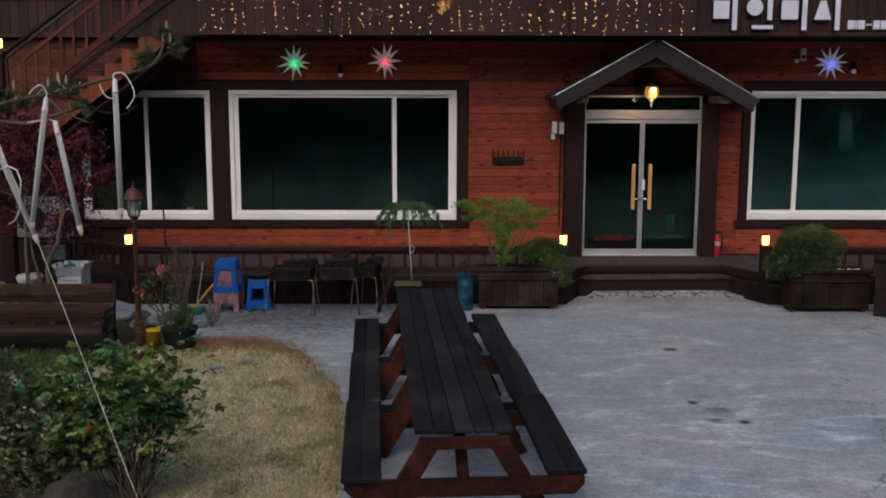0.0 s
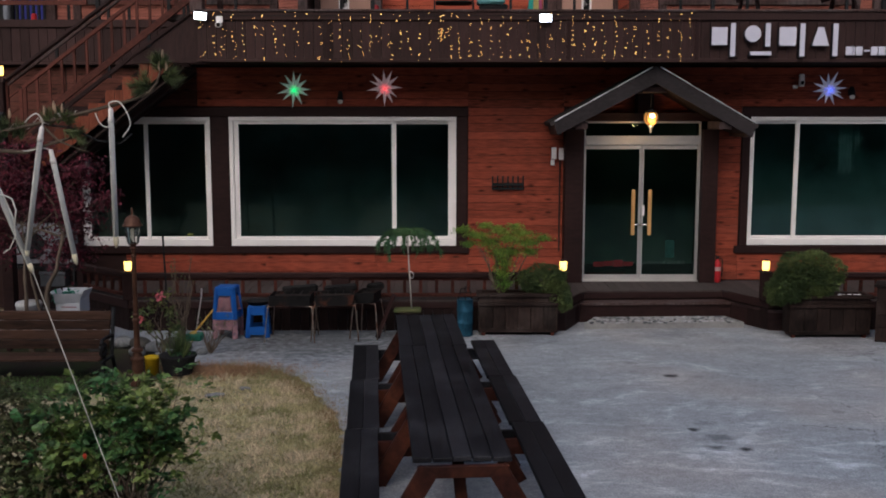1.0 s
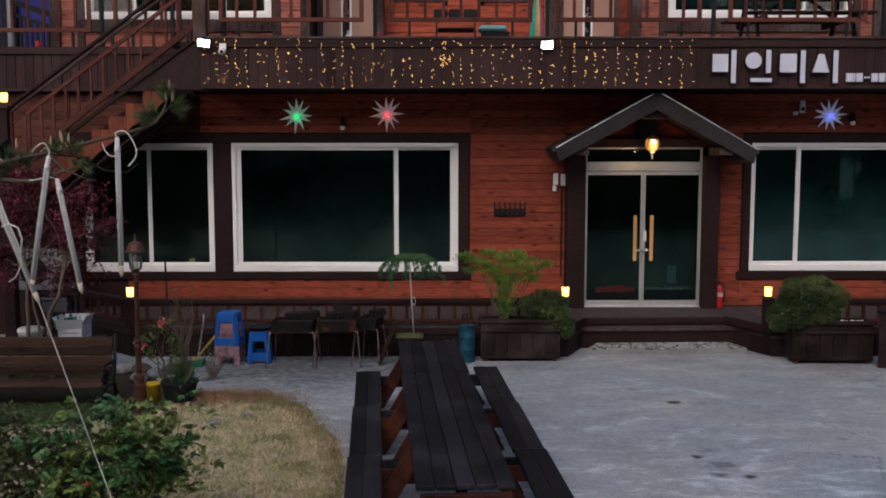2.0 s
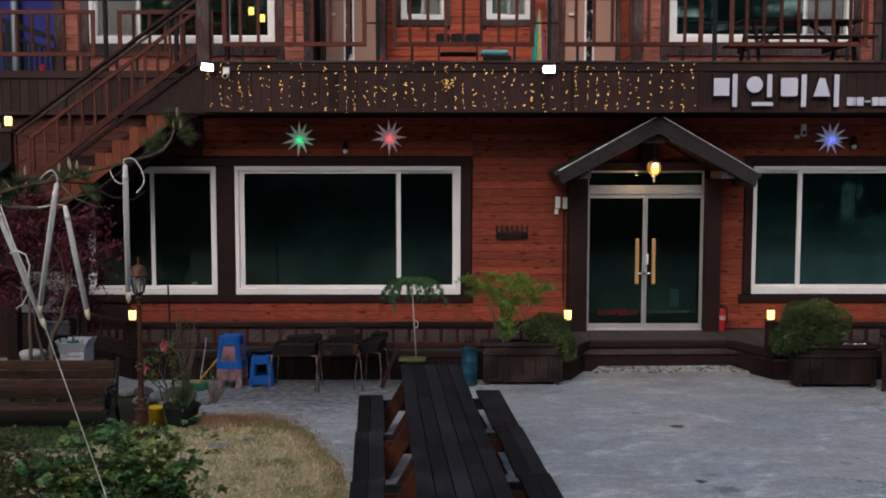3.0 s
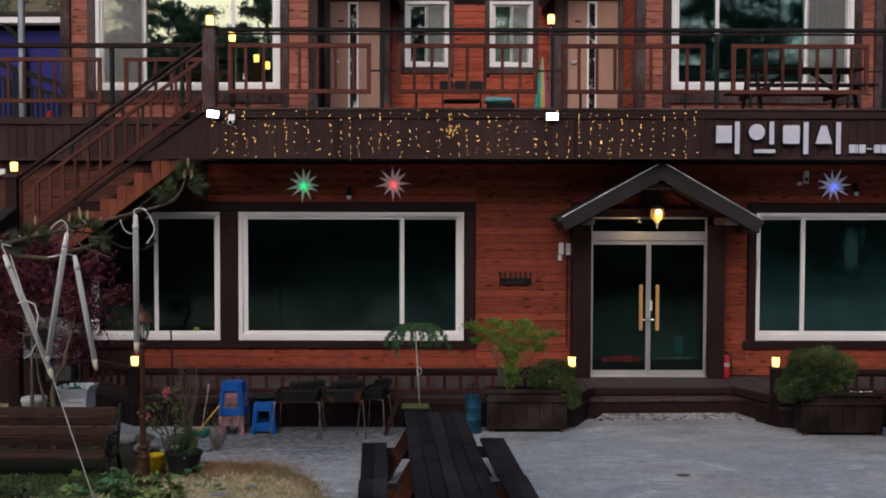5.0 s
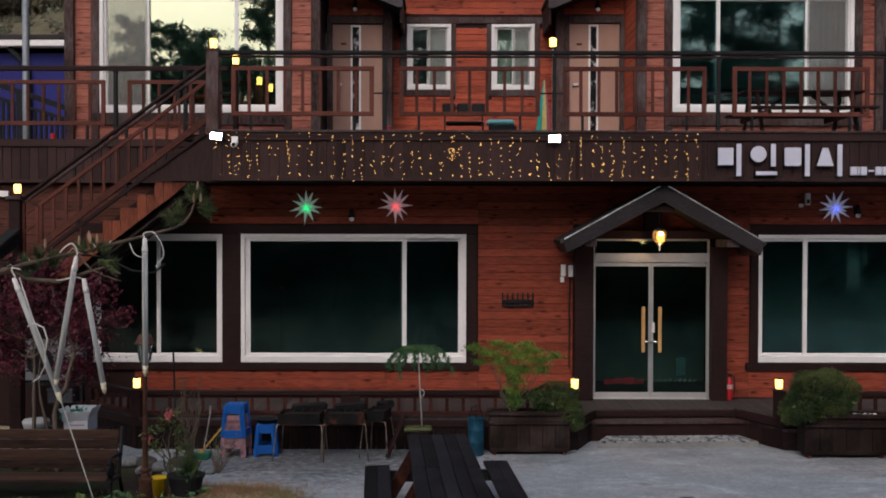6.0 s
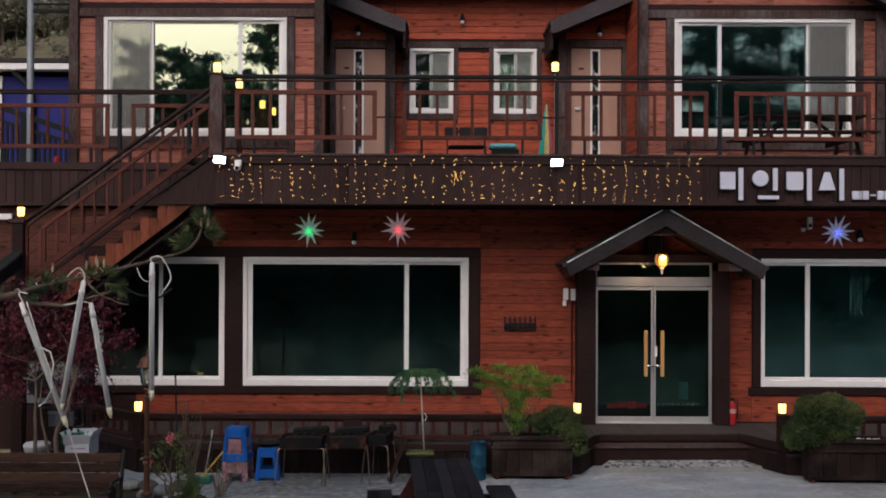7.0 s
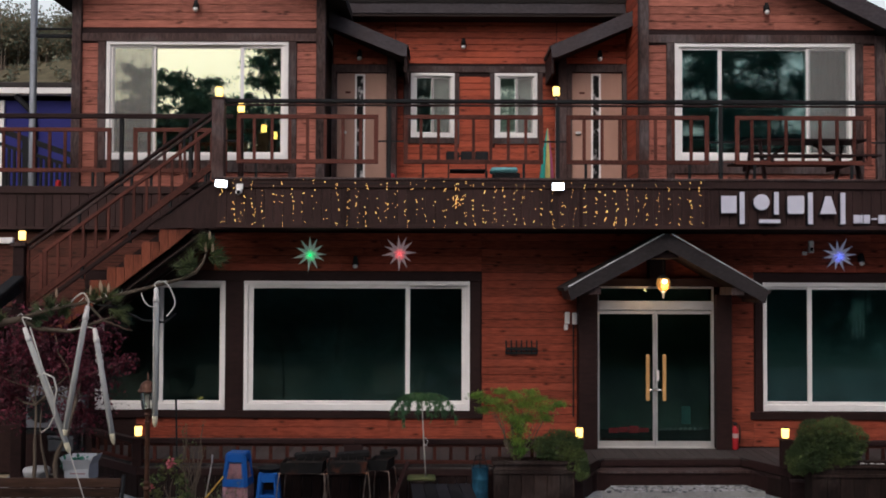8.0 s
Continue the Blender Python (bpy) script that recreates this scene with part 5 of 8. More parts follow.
# ---- long picnic table ----
def picnic_table():
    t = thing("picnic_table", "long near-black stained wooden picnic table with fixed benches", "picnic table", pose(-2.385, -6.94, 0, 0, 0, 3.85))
    r = random.Random(5)
    for i in range(5):
        x = -0.29 + 0.145 * i
        a, b = r.uniform(-0.012, 0.012), r.uniform(-0.012, 0.012)
        part("tabletop_board", box(B(), x - 0.0694, x + 0.0694, -2.70 + a, 0.95, 0.672, 0.712 + r.uniform(-0.003, 0.003), 0.006), TABLE_TOP, t)
        part("tabletop_board", box(B(), x - 0.071 + 0.012, x + 0.071 + 0.012, 0.956, 2.69 + b, 0.668, 0.708 + r.uniform(-0.003, 0.003), 0.006), TABLE_TOP, t)
    for s, seams in ((-1, (-2.88, -1.03, 0.66, 2.32)), (1, (-2.80, -0.92, 0.73, 2.50))):
        for k in range(3):
            a, b = seams[k], seams[k + 1]
            shift = s * (0.745 - 0.015 * k)
            for j in (-0.073, 0.073):
                e = r.uniform(-0.01, 0.01)
                part("bench_board", box(B(), shift + j - 0.0727, shift + j + 0.0727, a + 0.006 + max(0, e), b - 0.004, 0.38, 0.42 + r.uniform(-0.003, 0.003), 0.006), TABLE_TOP, t)
    # a trestle at each end of every bench length: two stand close together at each seam
    for k, (y, way) in enumerate(((-2.80, 1), (-1.27, -1), (-1.03, 1), (0.40, -1), (0.64, 1), (2.22, -1))):
        w = 0.87 if k == 0 else 0.84
        # front-lit look by colour: brown near rails, near-black rails behind them
        part("cross_rail", prism_xz(B(), [(-w, 0.376), (w, 0.376), (w, 0.32), (w - 0.07, 0.245), (-w + 0.07, 0.245), (-w, 0.32)], y - 0.024, y + 0.024), TABLE_LEG if k in (0, 1, 3) else TABLE_TOP, t)
        yy = y + 0.053 * way
        for s in (-1, 1):
            part("leg", beam(B(), (s * 0.62, yy, 0.0), (s * 0.245, yy, 0.64), 0.05, 0.145, 0.006), TABLE_LEG, t)
        part("top_cleat", box(B(), -0.33, 0.33, yy - 0.024, yy + 0.024, 0.58, 0.667, 0.005), TABLE_LEG, t)
        part("brace", beam(B(), (0.0, yy + 0.03 * way, 0.30), (0.0, yy + 0.62 * way, 0.64), 0.09, 0.045, 0.004), TABLE_LEG, t)


picnic_table()


# ---- planters ----
PLANTER = mat("dark_weathered_planter", (0.0195, 0.0115, 0.0095), 0.75, 0, 0.7, 7, (4, 4, 1), 0.6, 2.6, 0.35, 0.5, (0.031, 0.023, 0.020), 0.57)


def planter(x0, x1, y0, y1, h, label):
    p = thing("planter", label, "planter", pose((x0 + x1) / 2, (y0 + y1) / 2, 0), "wooden planters before the deck")
    hw, hd = (x1 - x0) / 2, (y1 - y0) / 2
    n_b = 6
    w = 2 * (hw - 0.05) / n_b
    for i in range(n_b):
        x = -hw + 0.05 + (i + 0.5) * w
        part("front_board", box(B(), x - w / 2 + 0.003, x + w / 2 - 0.003, -hd + 0.03, -hd + 0.055, 0.05, h - 0.17, 0.003), PLANTER, p)
    for s in (-1, 1):
        part("end_board", box(B(), s * (hw - 0.04) - 0.013, s * (hw - 0.04) + 0.013, -hd + 0.03, hd - 0.03, 0.05, h - 0.08, 0.003), PLANTER, p)
    part("back_board", box(B(), -hw + 0.05, hw - 0.05, hd - 0.055, hd - 0.03, 0.05, h - 0.08, 0.003), PLANTER, p)
    part("belt", box(B(), -hw + 0.015, hw - 0.015, -hd, -hd + 0.028, h - 0.18, h - 0.135, 0.005), PLANTER, p)
    part("upper_board", box(B(), -hw + 0.04, hw - 0.04, -hd + 0.025, -hd + 0.05, h - 0.135, h - 0.05, 0.004), PLANTER, p)
    part("rim", box(box(box(box(B(), -hw, hw, -hd - 0.015, -hd + 0.075, h - 0.05, h, 0.006), -hw, hw, hd - 0.075, hd + 0.01, h - 0.05, h, 0.006),
                    -hw, -hw + 0.08, -hd + 0.075, hd - 0.075, h - 0.05, h, 0.006), hw - 0.08, hw, -hd + 0.075, hd - 0.075, h - 0.05, h, 0.006), PLANTER, p)
    part("base_board", box(B(), -hw + 0.03, hw - 0.03, -hd + 0.02, -hd + 0.045, 0.045, 0.095, 0.004), PLANTER, p)
    part("soil", box(B(), -hw + 0.06, hw - 0.06, -hd + 0.056, hd - 0.056, h - 0.2, h - 0.04), SOIL, p)
    for sx in (-1, 1):
        for sy in (-1, 1):
            part("foot", box(B(), sx * (hw - 0.1) - 0.03, sx * (hw - 0.1) + 0.03, sy * (hd - 0.07) - 0.03, sy * (hd - 0.07) + 0.03, 0.0, 0.05, 0.006), RED_WOOD, p)
    return p


planter(-1.83, -0.63, -2.24, -1.88, 0.62, "dark weathered wooden planter holding maple and juniper")
planter(2.62, 3.84, -2.42, -2.05, 0.62, "dark weathered wooden planter holding a round juniper")


def branchy(bm, base, tips, r0, seed, wiggle=0.06):
    """Tapered limbs from one base to several tips."""
    r = random.Random(seed)
    base = Vector(base)
    for tip in tips:
        tip = Vector(tip)
        pts = []
        for k in range(6):
            f = k / 5
            q = base.lerp(tip, f)
            pts.append(q + Vector((r.uniform(-1, 1), r.uniform(-1, 1), r.uniform(-0.5, 0.5))) * wiggle * math.sin(math.pi * f))
        tube(bm, pts, [r0 * (1 - 0.8 * k / 5) for k in range(6)], 6)
    return bm


def green_maple():
    t = thing("maple_shrub", "light green dwarf maple growing in a planter", "shrub", pose(-1.47, -2.06, 0.55))
    r = random.Random(3)
    pads = [((-0.36, 0, 0.90), (0.26, 0.2, 0.07)), ((-0.18, 0, 0.80), (0.24, 0.2, 0.09)), ((0.10, 0, 0.86), (0.24, 0.2, 0.10)), ((0.38, 0, 0.80), (0.26, 0.2, 0.08)), ((0.30, 0, 0.93), (0.22, 0.16, 0.06)), ((-0.05, 0, 0.98), (0.18, 0.14, 0.07)),
            ((-0.04, -0.03, 0.66), (0.24, 0.18, 0.12)), ((0.14, -0.03, 0.66), (0.20, 0.16, 0.10)), ((0.04, -0.04, 0.50), (0.18, 0.15, 0.13)), ((0.0, -0.04, 0.34), (0.16, 0.14, 0.13)), ((0.05, -0.04, 0.20), (0.14, 0.12, 0.10)),
            ((-0.58, 0, 0.98), (0.13, 0.1, 0.05)), ((0.60, 0, 0.86), (0.12, 0.1, 0.05)), ((-0.46, 0, 0.78), (0.12, 0.1, 0.05)), ((0.42, 0, 0.66), (0.11, 0.1, 0.05)), ((-0.24, 0, 1.04), (0.11, 0.1, 0.04)), ((0.20, 0, 1.03), (0.11, 0.1, 0.04))]
    part("trunk", branchy(B(), (0, 0, 0), [(p[0][0] * 0.8, p[0][1], p[0][2] - 0.02) for p in pads], 0.016, 7), BARK, t)
    pts = []
    for c, rad in pads:
        pts += blob_points(r, c, rad, int(620 + 13000 * rad[0] * rad[1]), 0.1, 0.9)
    leaves("crown", pts, 0.036, LEAF_LIGHT, t, 4, 0.9, 0.34)


green_maple()


def juniper(m, lobes, k, seed, label, drape=()):
    t = thing("juniper_shrub", label, "shrub", m)
    r = random.Random(seed)
    part("trunk", branchy(B(), (0, 0, -0.02), [(c[0] * 0.6, c[1] * 0.6, c[2] * 0.9) for c, _ in lobes], 0.03, seed), BARK, t)
    pts = []
    for c, rad in lobes:
        pts += blob_points(r, c, rad, int(k * rad[0] * rad[2]), 0.82, 0.22)
    cen = Vector(lobes[0][0])
    tufts = [(q, (Vector(q) - cen).normalized() + Vector((0, 0, 0.25))) for q in pts]
    needles("crown", tufts, 0.042, 12, LEAF_JUNIPER, t, seed, 0.008, 1.0)
    # dense inner twigs that close the view through the mass
    leaves("inner_crown", sum([blob_points(r, c, [0.86 * q for q in rad], int(k * 0.5 * rad[0] * rad[2]), 0.5, 0.2) for c, rad in lobes], []), 0.075, LEAF_JUNIPER, t, seed + 1, 0.2, 0.5)


juniper(pose(-0.85, -2.06, 0.56), [((-0.03, 0.0, 0.24), (0.33, 0.23, 0.21)), ((0.21, -0.05, 0.06), (0.16, 0.18, 0.17)), ((0.29, -0.12, -0.06), (0.11, 0.11, 0.15))], 15000, 6, "dark green juniper drooping over a planter end")
juniper(pose(2.9, -2.26, 0.60), [((0.05, 0.0, 0.30), (0.47, 0.34, 0.36)), ((-0.30, -0.08, 0.12), (0.28, 0.24, 0.22)), ((0.26, 0, 0.2), (0.24, 0.26, 0.2)), ((-0.42, -0.1, 0.0), (0.16, 0.14, 0.14))], 15000, 9, "large rounded dark green juniper in a planter")

pebble_rng = random.Random(2)
for i in range(5):
    bm = B()
    bmesh.ops.create_icosphere(bm, subdivisions=1, radius=0.03, matrix=pose(0, 0, 0) @ Matrix.Diagonal((1.2, 0.9, 0.7, 1)))
    pb = part("pebble", bm, PVC, None, "", True)
    pb.matrix_basis = pose(3.40 + i * 0.07 + pebble_rng.uniform(-0.02, 0.02), -2.26 + pebble_rng.uniform(-0.04, 0.04), 0.597)
    tagged(pb, "white rounded pebble on planter soil", "stone", "planter pebbles")

# storage box at the right of the yard
def side_box():
    t = thing("storage_box", "dark wooden box beside the planter", "box", pose(4.30, -2.68, 0, 0, 0, -28))
    for k in range(4):
        part("board", box(B(), -0.48, 0.48, -0.24, -0.215, 0.02 + 0.19 * k, 0.205 + 0.19 * k, 0.004), PLANTER, t)
    for s in (-1, 1):
        part("end_board", box(B(), s * 0.467 - 0.012, s * 0.467 + 0.012, -0.213, 0.13, 0.0, 0.78, 0.004), PLANTER, t)
    part("back_board", box(B(), -0.45, 0.45, 0.105, 0.13, 0.0, 0.78, 0.004), PLANTER, t)
    part("lid", box(B(), -0.52, 0.52, -0.27, 0.14, 0.782, 0.825, 0.008), PLANTER, t)


side_box()


# ---- clutter along the deck ----
BLUE = mat("blue_plastic", (0.016, 0.088, 0.33), 0.4, 0, 0.10, 8, (1, 1, 1), 0.2, 3.0, 0.05, 0.08)
PINKISH = mat("faded_pink_plastic", (0.33, 0.18, 0.20), 0.5, 0, 0.25, 8, (1, 1, 1), 0.3, 6.0, 0.05, 0.3, (0.12, 0.08, 0.10), 0.60)
BLUE_PAINT = mat("chipped_blue_paint", (0.014, 0.058, 0.095), 0.6, 0.1, 0.6, 16, (1, 1, 0.4), 0.3, 6.0, 0.2, 0, (0.02, 0.07, 0.11), 0.55)


def plastic_stool(parent, h, z0, top, foot, material, label="", band=(0.10, 0.36)):
    """A square plastic stool: a seat slab that carries four splayed legs, skirts and foot straps."""
    seat = part("seat", box(B(), -top, top, -top, top, z0 + h - 0.025, z0 + h, 0.012), material, parent, label)
    for sx in (-1, 1):
        for sy in (-1, 1):
            part("leg", beam(B(), (sx * (foot - 0.02), sy * (foot - 0.02), z0), (sx * (top - 0.025), sy * (top - 0.03), z0 + h - 0.02), 0.075, 0.05, 0.01), material, seat)
    mid = (top + foot) / 2
    for s in (-1, 1):
        part("skirt", box(B(), -top + 0.02, top - 0.02, s * (top + 0.002) - 0.006, s * (top + 0.002) + 0.006, z0 + h - 0.13, z0 + h - 0.02, 0.003), material, seat)
        part("skirt", box(B(), s * (top + 0.002) - 0.006, s * (top + 0.002) + 0.006, -top + 0.02, top - 0.02, z0 + h - 0.1, z0 + h - 0.02, 0.003), material, seat)
        part("strap", box(B(), -mid + 0.01, mid - 0.01, s * (mid + 0.012) - 0.006, s * (mid + 0.012) + 0.006, z0 + h * band[0], z0 + h * band[1], 0.003), material, seat)
        part("strap", box(B(), s * (mid + 0.012) - 0.006, s * (mid + 0.012) + 0.006, -mid + 0.01, mid - 0.01, z0 + h * band[0], z0 + h * band[1], 0.003), material, seat)


stack = thing("stool_stack", "stack of pink plastic stools under a blue one", "stool", pose(-5.42, -2.28, 0, 0, 0, -6))
for k in range(4):
    plastic_stool(stack, 0.44, 0.055 * k, 0.128, 0.172, PINKISH, "faded pink stool in the stack", (0.30, 0.55))
plastic_stool(stack, 0.47, 0.28, 0.136, 0.17, BLUE, "blue stool on top", (0.0, 0.24))
lone = thing("plastic_stool", "blue plastic stool standing by the deck", "stool", pose(-4.995, -2.22, 0, 0, 0, 4))
plastic_stool(lone, 0.46, 0, 0.128, 0.162, BLUE)


RUST_CHROME = mat("rusting_chrome", (0.30, 0.25, 0.21), 0.4, 0.7, 0.5, 12, (1, 1, 1), 0.5, 6.0, 0.1, 0.2, (0.13, 0.05, 0.025), 0.54)


ASH = mat("brown_grey_ash", (0.036, 0.026, 0.022), 0.95, 0, 0.5, 16, (1, 1, 1), 0.5, 7.0, 0.5, 0, (0.018, 0.015, 0.014), 0.52)


def grill(m, label, half=0.30):
    """An open sheet-steel trough on bent tube legs, its lid propped up behind."""
    t = thing("charcoal_grill", label, "grill", m, "charcoal grills by the deck")
    h = half
    part("front_plate", prism_xz(B(), [(-h, 0.655), (h, 0.66), (h - 0.035, 0.515), (-h + 0.02, 0.505)], -0.212, -0.204), RUSTY, t, "sooty rust-patched front plate")
    part("back_plate", prism_xz(B(), [(-h, 0.66), (h, 0.66), (h - 0.03, 0.51), (-h + 0.03, 0.51)], 0.196, 0.204), RUSTY, t)
    for s in (-1, 1):
        part("end_plate", box(B(), s * (h - 0.015) - 0.004, s * (h - 0.015) + 0.004, -0.203, 0.195, 0.52, 0.656), RUSTY, t)
    part("ash_bed", box(B(), -h + 0.025, h - 0.025, -0.2, 0.19, 0.52, 0.615, 0.01), ASH, t, "brown-grey ash in the trough")
    for k in range(5):
        x = (-h + 0.06) + (2 * h - 0.12) * k / 4
        part("grate_bar", tube(B(), [(x, -0.205, 0.662), (x + 0.01, 0.0, 0.666), (x, 0.198, 0.662)], 0.005, 5), RUSTY, t)
    part("lid", beam(B(), (-h * 0.62, 0.24, 0.665), (h * 1.1, 0.27, 0.70), 0.06, 0.115, 0.03), RUSTY, t, "sooty black lid propped behind")
    part("lid_handle", tube(B(), [(-0.05, 0.205, 0.70), (-0.05, 0.18, 0.715), (0.07, 0.18, 0.718), (0.07, 0.21, 0.705)], 0.007, 6), BLACK, t)
    for sy, out in ((-1, 0.0), (1, -0.02)):
        hx = h + 0.025 + out
        part("leg", tube(B(), eased([(-hx - 0.03, sy * 0.26, 0.0), (-hx + 0.01, sy * 0.205, 0.46), (-hx + 0.05, sy * 0.188, 0.502), (0.0, sy * 0.185, 0.512), (hx - 0.05, sy * 0.188, 0.502), (hx - 0.01, sy * 0.205, 0.46), (hx + 0.03, sy * 0.26, 0.0)], 3), 0.0085, 7), RUST_CHROME, t, "rusty chromed bent tube legs", True)
    return t


g1 = grill(pose(-4.47, -2.42, 0, 0, 0, -2), "sooty black charcoal grill on chromed legs")
grill(pose(-3.86, -2.38, 0, 0, 0, 3), "sooty rusted charcoal grill with brown ash", 0.28)
grill(pose(-3.40, -2.2, 0.0, 0, 0, -12), "small sooty charcoal grill beside two larger ones", 0.15)
plank = thing("loose_plank", "dark loose plank leaning beside the mossy pot", "plank", pose(-3.16, -2.42, 0))
part("board", beam(B(), (-0.10, 0.0, 0.012), (0.14, 0.16, 0.62), 0.09, 0.022, 0.003), DARK, plank)
tray = thing("black_basin", "shallow black plastic basin lying on a blue stool", "basin", pose(-4.995, -2.2, 0.462))
part("bowl", lathe(B(), [(0.13, 0.0), (0.165, 0.05), (0.175, 0.055), (0.16, 0.05), (0.125, 0.012)], 18), BLACK, tray, "", True)

can = thing("blue_can", "tall chipped blue painted metal can", "can", pose(-2.0, -2.2, 0))
part("body", lathe(B(), [(0.105, 0.0), (0.112, 0.02), (0.112, 0.18), (0.117, 0.19), (0.112, 0.2), (0.114, 0.36), (0.119, 0.37), (0.114, 0.38), (0.118, 0.53), (0.125, 0.54), (0.11, 0.535)], 20), BLUE_PAINT, can, "", True)
part("wire_top", tube(tube(tube(B(), [(-0.1, 0, 0.53), (-0.06, 0.02, 0.68), (0.06, 0.02, 0.70), (0.1, 0, 0.53)], 0.008, 6), [(0, -0.1, 0.53), (0.0, 0, 0.72), (0, 0.1, 0.53)], 0.008, 6), [(-0.08, 0.05, 0.62), (0.08, 0.05, 0.62)], 0.008, 6), RUSTY, can, "rusty wire handle")


def weeping_tree():
    t = thing("weeping_tree", "small weeping tree on a thin stake in a mossy pot", "tree", pose(-2.83, -2.25, 0))
    part("pot", lathe(B(), [(0.12, 0), (0.15, 0.3), (0.17, 0.36), (0.16, 0.37), (0.14, 0.34)], 14), PLANTER, t)
    part("moss", box(B(), -0.2, 0.2, -0.14, 0.14, 0.36, 0.41, 0.02), leaf_mat("moss", (0.045, 0.06, 0.018), 0.3, 0.95, (0.07, 0.075, 0.028)), t, "mossy green soil block")
    part("stake", tube(B(), [(0.06, 0, 0.38), (0.03, 0, 0.9), (0.0, 0, 1.50)], 0.011, 8), mat("pale_stake", (0.42, 0.40, 0.36), 0.6), t, "pale thin stake", True)
    part("tie", tube(B(), [(0.03, 0, 0.86), (0.07, -0.02, 0.84), (0.09, -0.02, 0.9), (0.06, 0, 0.95), (0.03, 0, 0.94)], 0.004, 6), PVC, t)
    r = random.Random(17)
    pts = []
    for i in range(19):
        a = 2 * math.pi * (i + r.uniform(-0.3, 0.3)) / 19
        reach, drop = r.uniform(0.26, 0.52), r.uniform(0.16, 0.36)
        arc = []
        for k in range(9):
            f = k / 8
            arc.append((math.cos(a) * reach * f, math.sin(a) * reach * f * 0.75, 1.46 + 0.15 * math.sin(min(1.0, f * 1.5) * 1.57) - drop * f ** 2.6))
        part("limb", tube(B(), arc, [0.006 * (1 - 0.8 * k / 8) for k in range(9)], 5), BARK, t)
        for q in arc[2:]:
            for _ in range(8):
                pts.append(((q[0] + r.gauss(0, 0.012), q[1] + r.gauss(0, 0.012), q[2] + r.gauss(0, 0.008)), (math.cos(a) * 0.5, math.sin(a) * 0.5, -0.8)))
        for _ in range(10):
            pts.append(((arc[-1][0] + r.gauss(0, 0.008), arc[-1][1] + r.gauss(0, 0.008), arc[-1][2] - r.uniform(0.0, 0.11)), (math.cos(a) * 0.3, math.sin(a) * 0.3, -1.0)))
    needles("crown", pts, 0.085, 3, LEAF_WILLOW, t, 8, 0.012, 0.75)


weeping_tree()


def fire_ext():
    RED = mat("red_enamel", (0.36, 0.02, 0.025), 0.35, 0, 0.1, 5, (1, 1, 1), 0.1, 3.0, 0, 0)
    t = thing("fire_extinguisher", "red fire extinguisher standing by the entrance", "fire extinguisher", pose(2.185, -0.22, 0.462))
    part("cylinder", lathe(B(), [(0.055, 0), (0.058, 0.02), (0.058, 0.3), (0.045, 0.34), (0.02, 0.36), (0.02, 0.385)], 16), RED, t, "", True)
    part("label_band", lathe(B(), [(0.0595, 0.19), (0.0595, 0.26)], 16), mat("faded_label", (0.42, 0.30, 0.28), 0.6), t, "faded white label band")
    part("valve", box(B(), -0.025, 0.025, -0.02, 0.02, 0.385, 0.42, 0.004), BLACK, t)
    part("lever", beam(B(), (-0.05, 0, 0.44), (0.03, 0, 0.42), 0.02, 0.014), BLACK, t)
    part("hose", tube(B(), [(0.03, 0, 0.4), (0.08, 0, 0.38), (0.085, 0, 0.2), (0.07, 0, 0.1)], 0.009, 6), BLACK, t, "", True)


fire_ext()


# ---- left garden: bench, lamp post, plants ----
BENCH = mat("brown_bench_slat", (0.050, 0.026, 0.018), 0.6, 0, 0.7, 7, (0.5, 4, 4), 0.45, 1.8, 0.3, 0.35, (0.030, 0.018, 0.014), 0.54)


def garden_bench():
    t = thing("garden_bench", "brown slatted garden bench with black iron scroll ends", "bench", pose(-7.55, -4.35, 0))
    for k in range(4):
        z = 0.305 + 0.113 * k
        y = -0.02 + 0.037 * k
        part("back_slat", box(B(), -1.1, 1.1, y - 0.012, y + 0.012, z, z + 0.116, 0.008), BENCH, t)
    for k in range(4):
        part("seat_slat", box(B(), -1.1, 1.1, -0.42 + 0.1 * k, -0.326 + 0.1 * k, 0.235, 0.262, 0.006), BENCH, t)
    for s in (-1, 1):
        x = s * 1.13
        arm = []
        for k in range(26):
            a = 2.6 + k * 0.33
            q = 0.11 - 0.0034 * k
            arm.append((x, -0.33 + q * math.cos(a), 0.37 + q * math.sin(a)))
        part("scroll", tube(B(), arm, 0.023, 6), BLACK, t, "black cast-iron scroll", True)
        part("back_leg", tube(B(), [(x, 0.1, 0.80), (x, 0.02, 0.45), (x, -0.03, 0.25), (x, 0.08, 0.0)], 0.024, 6), BLACK, t, "", True)
        part("front_leg", tube(B(), [(x, -0.3, 0.26), (x, -0.36, 0.15), (x, -0.43, 0.0)], 0.022, 6), BLACK, t, "", True)
        part("seat_iron", box(B(), x - 0.018, x + 0.018, -0.43, 0.0, 0.205, 0.234, 0.004), BLACK, t)
        part("armrest", tube(B(), [(x, 0.02, 0.47), (x, -0.2, 0.49), (x, -0.36, 0.485), (x, -0.42, 0.44)], 0.02, 6), BLACK, t, "", True)


garden_bench()


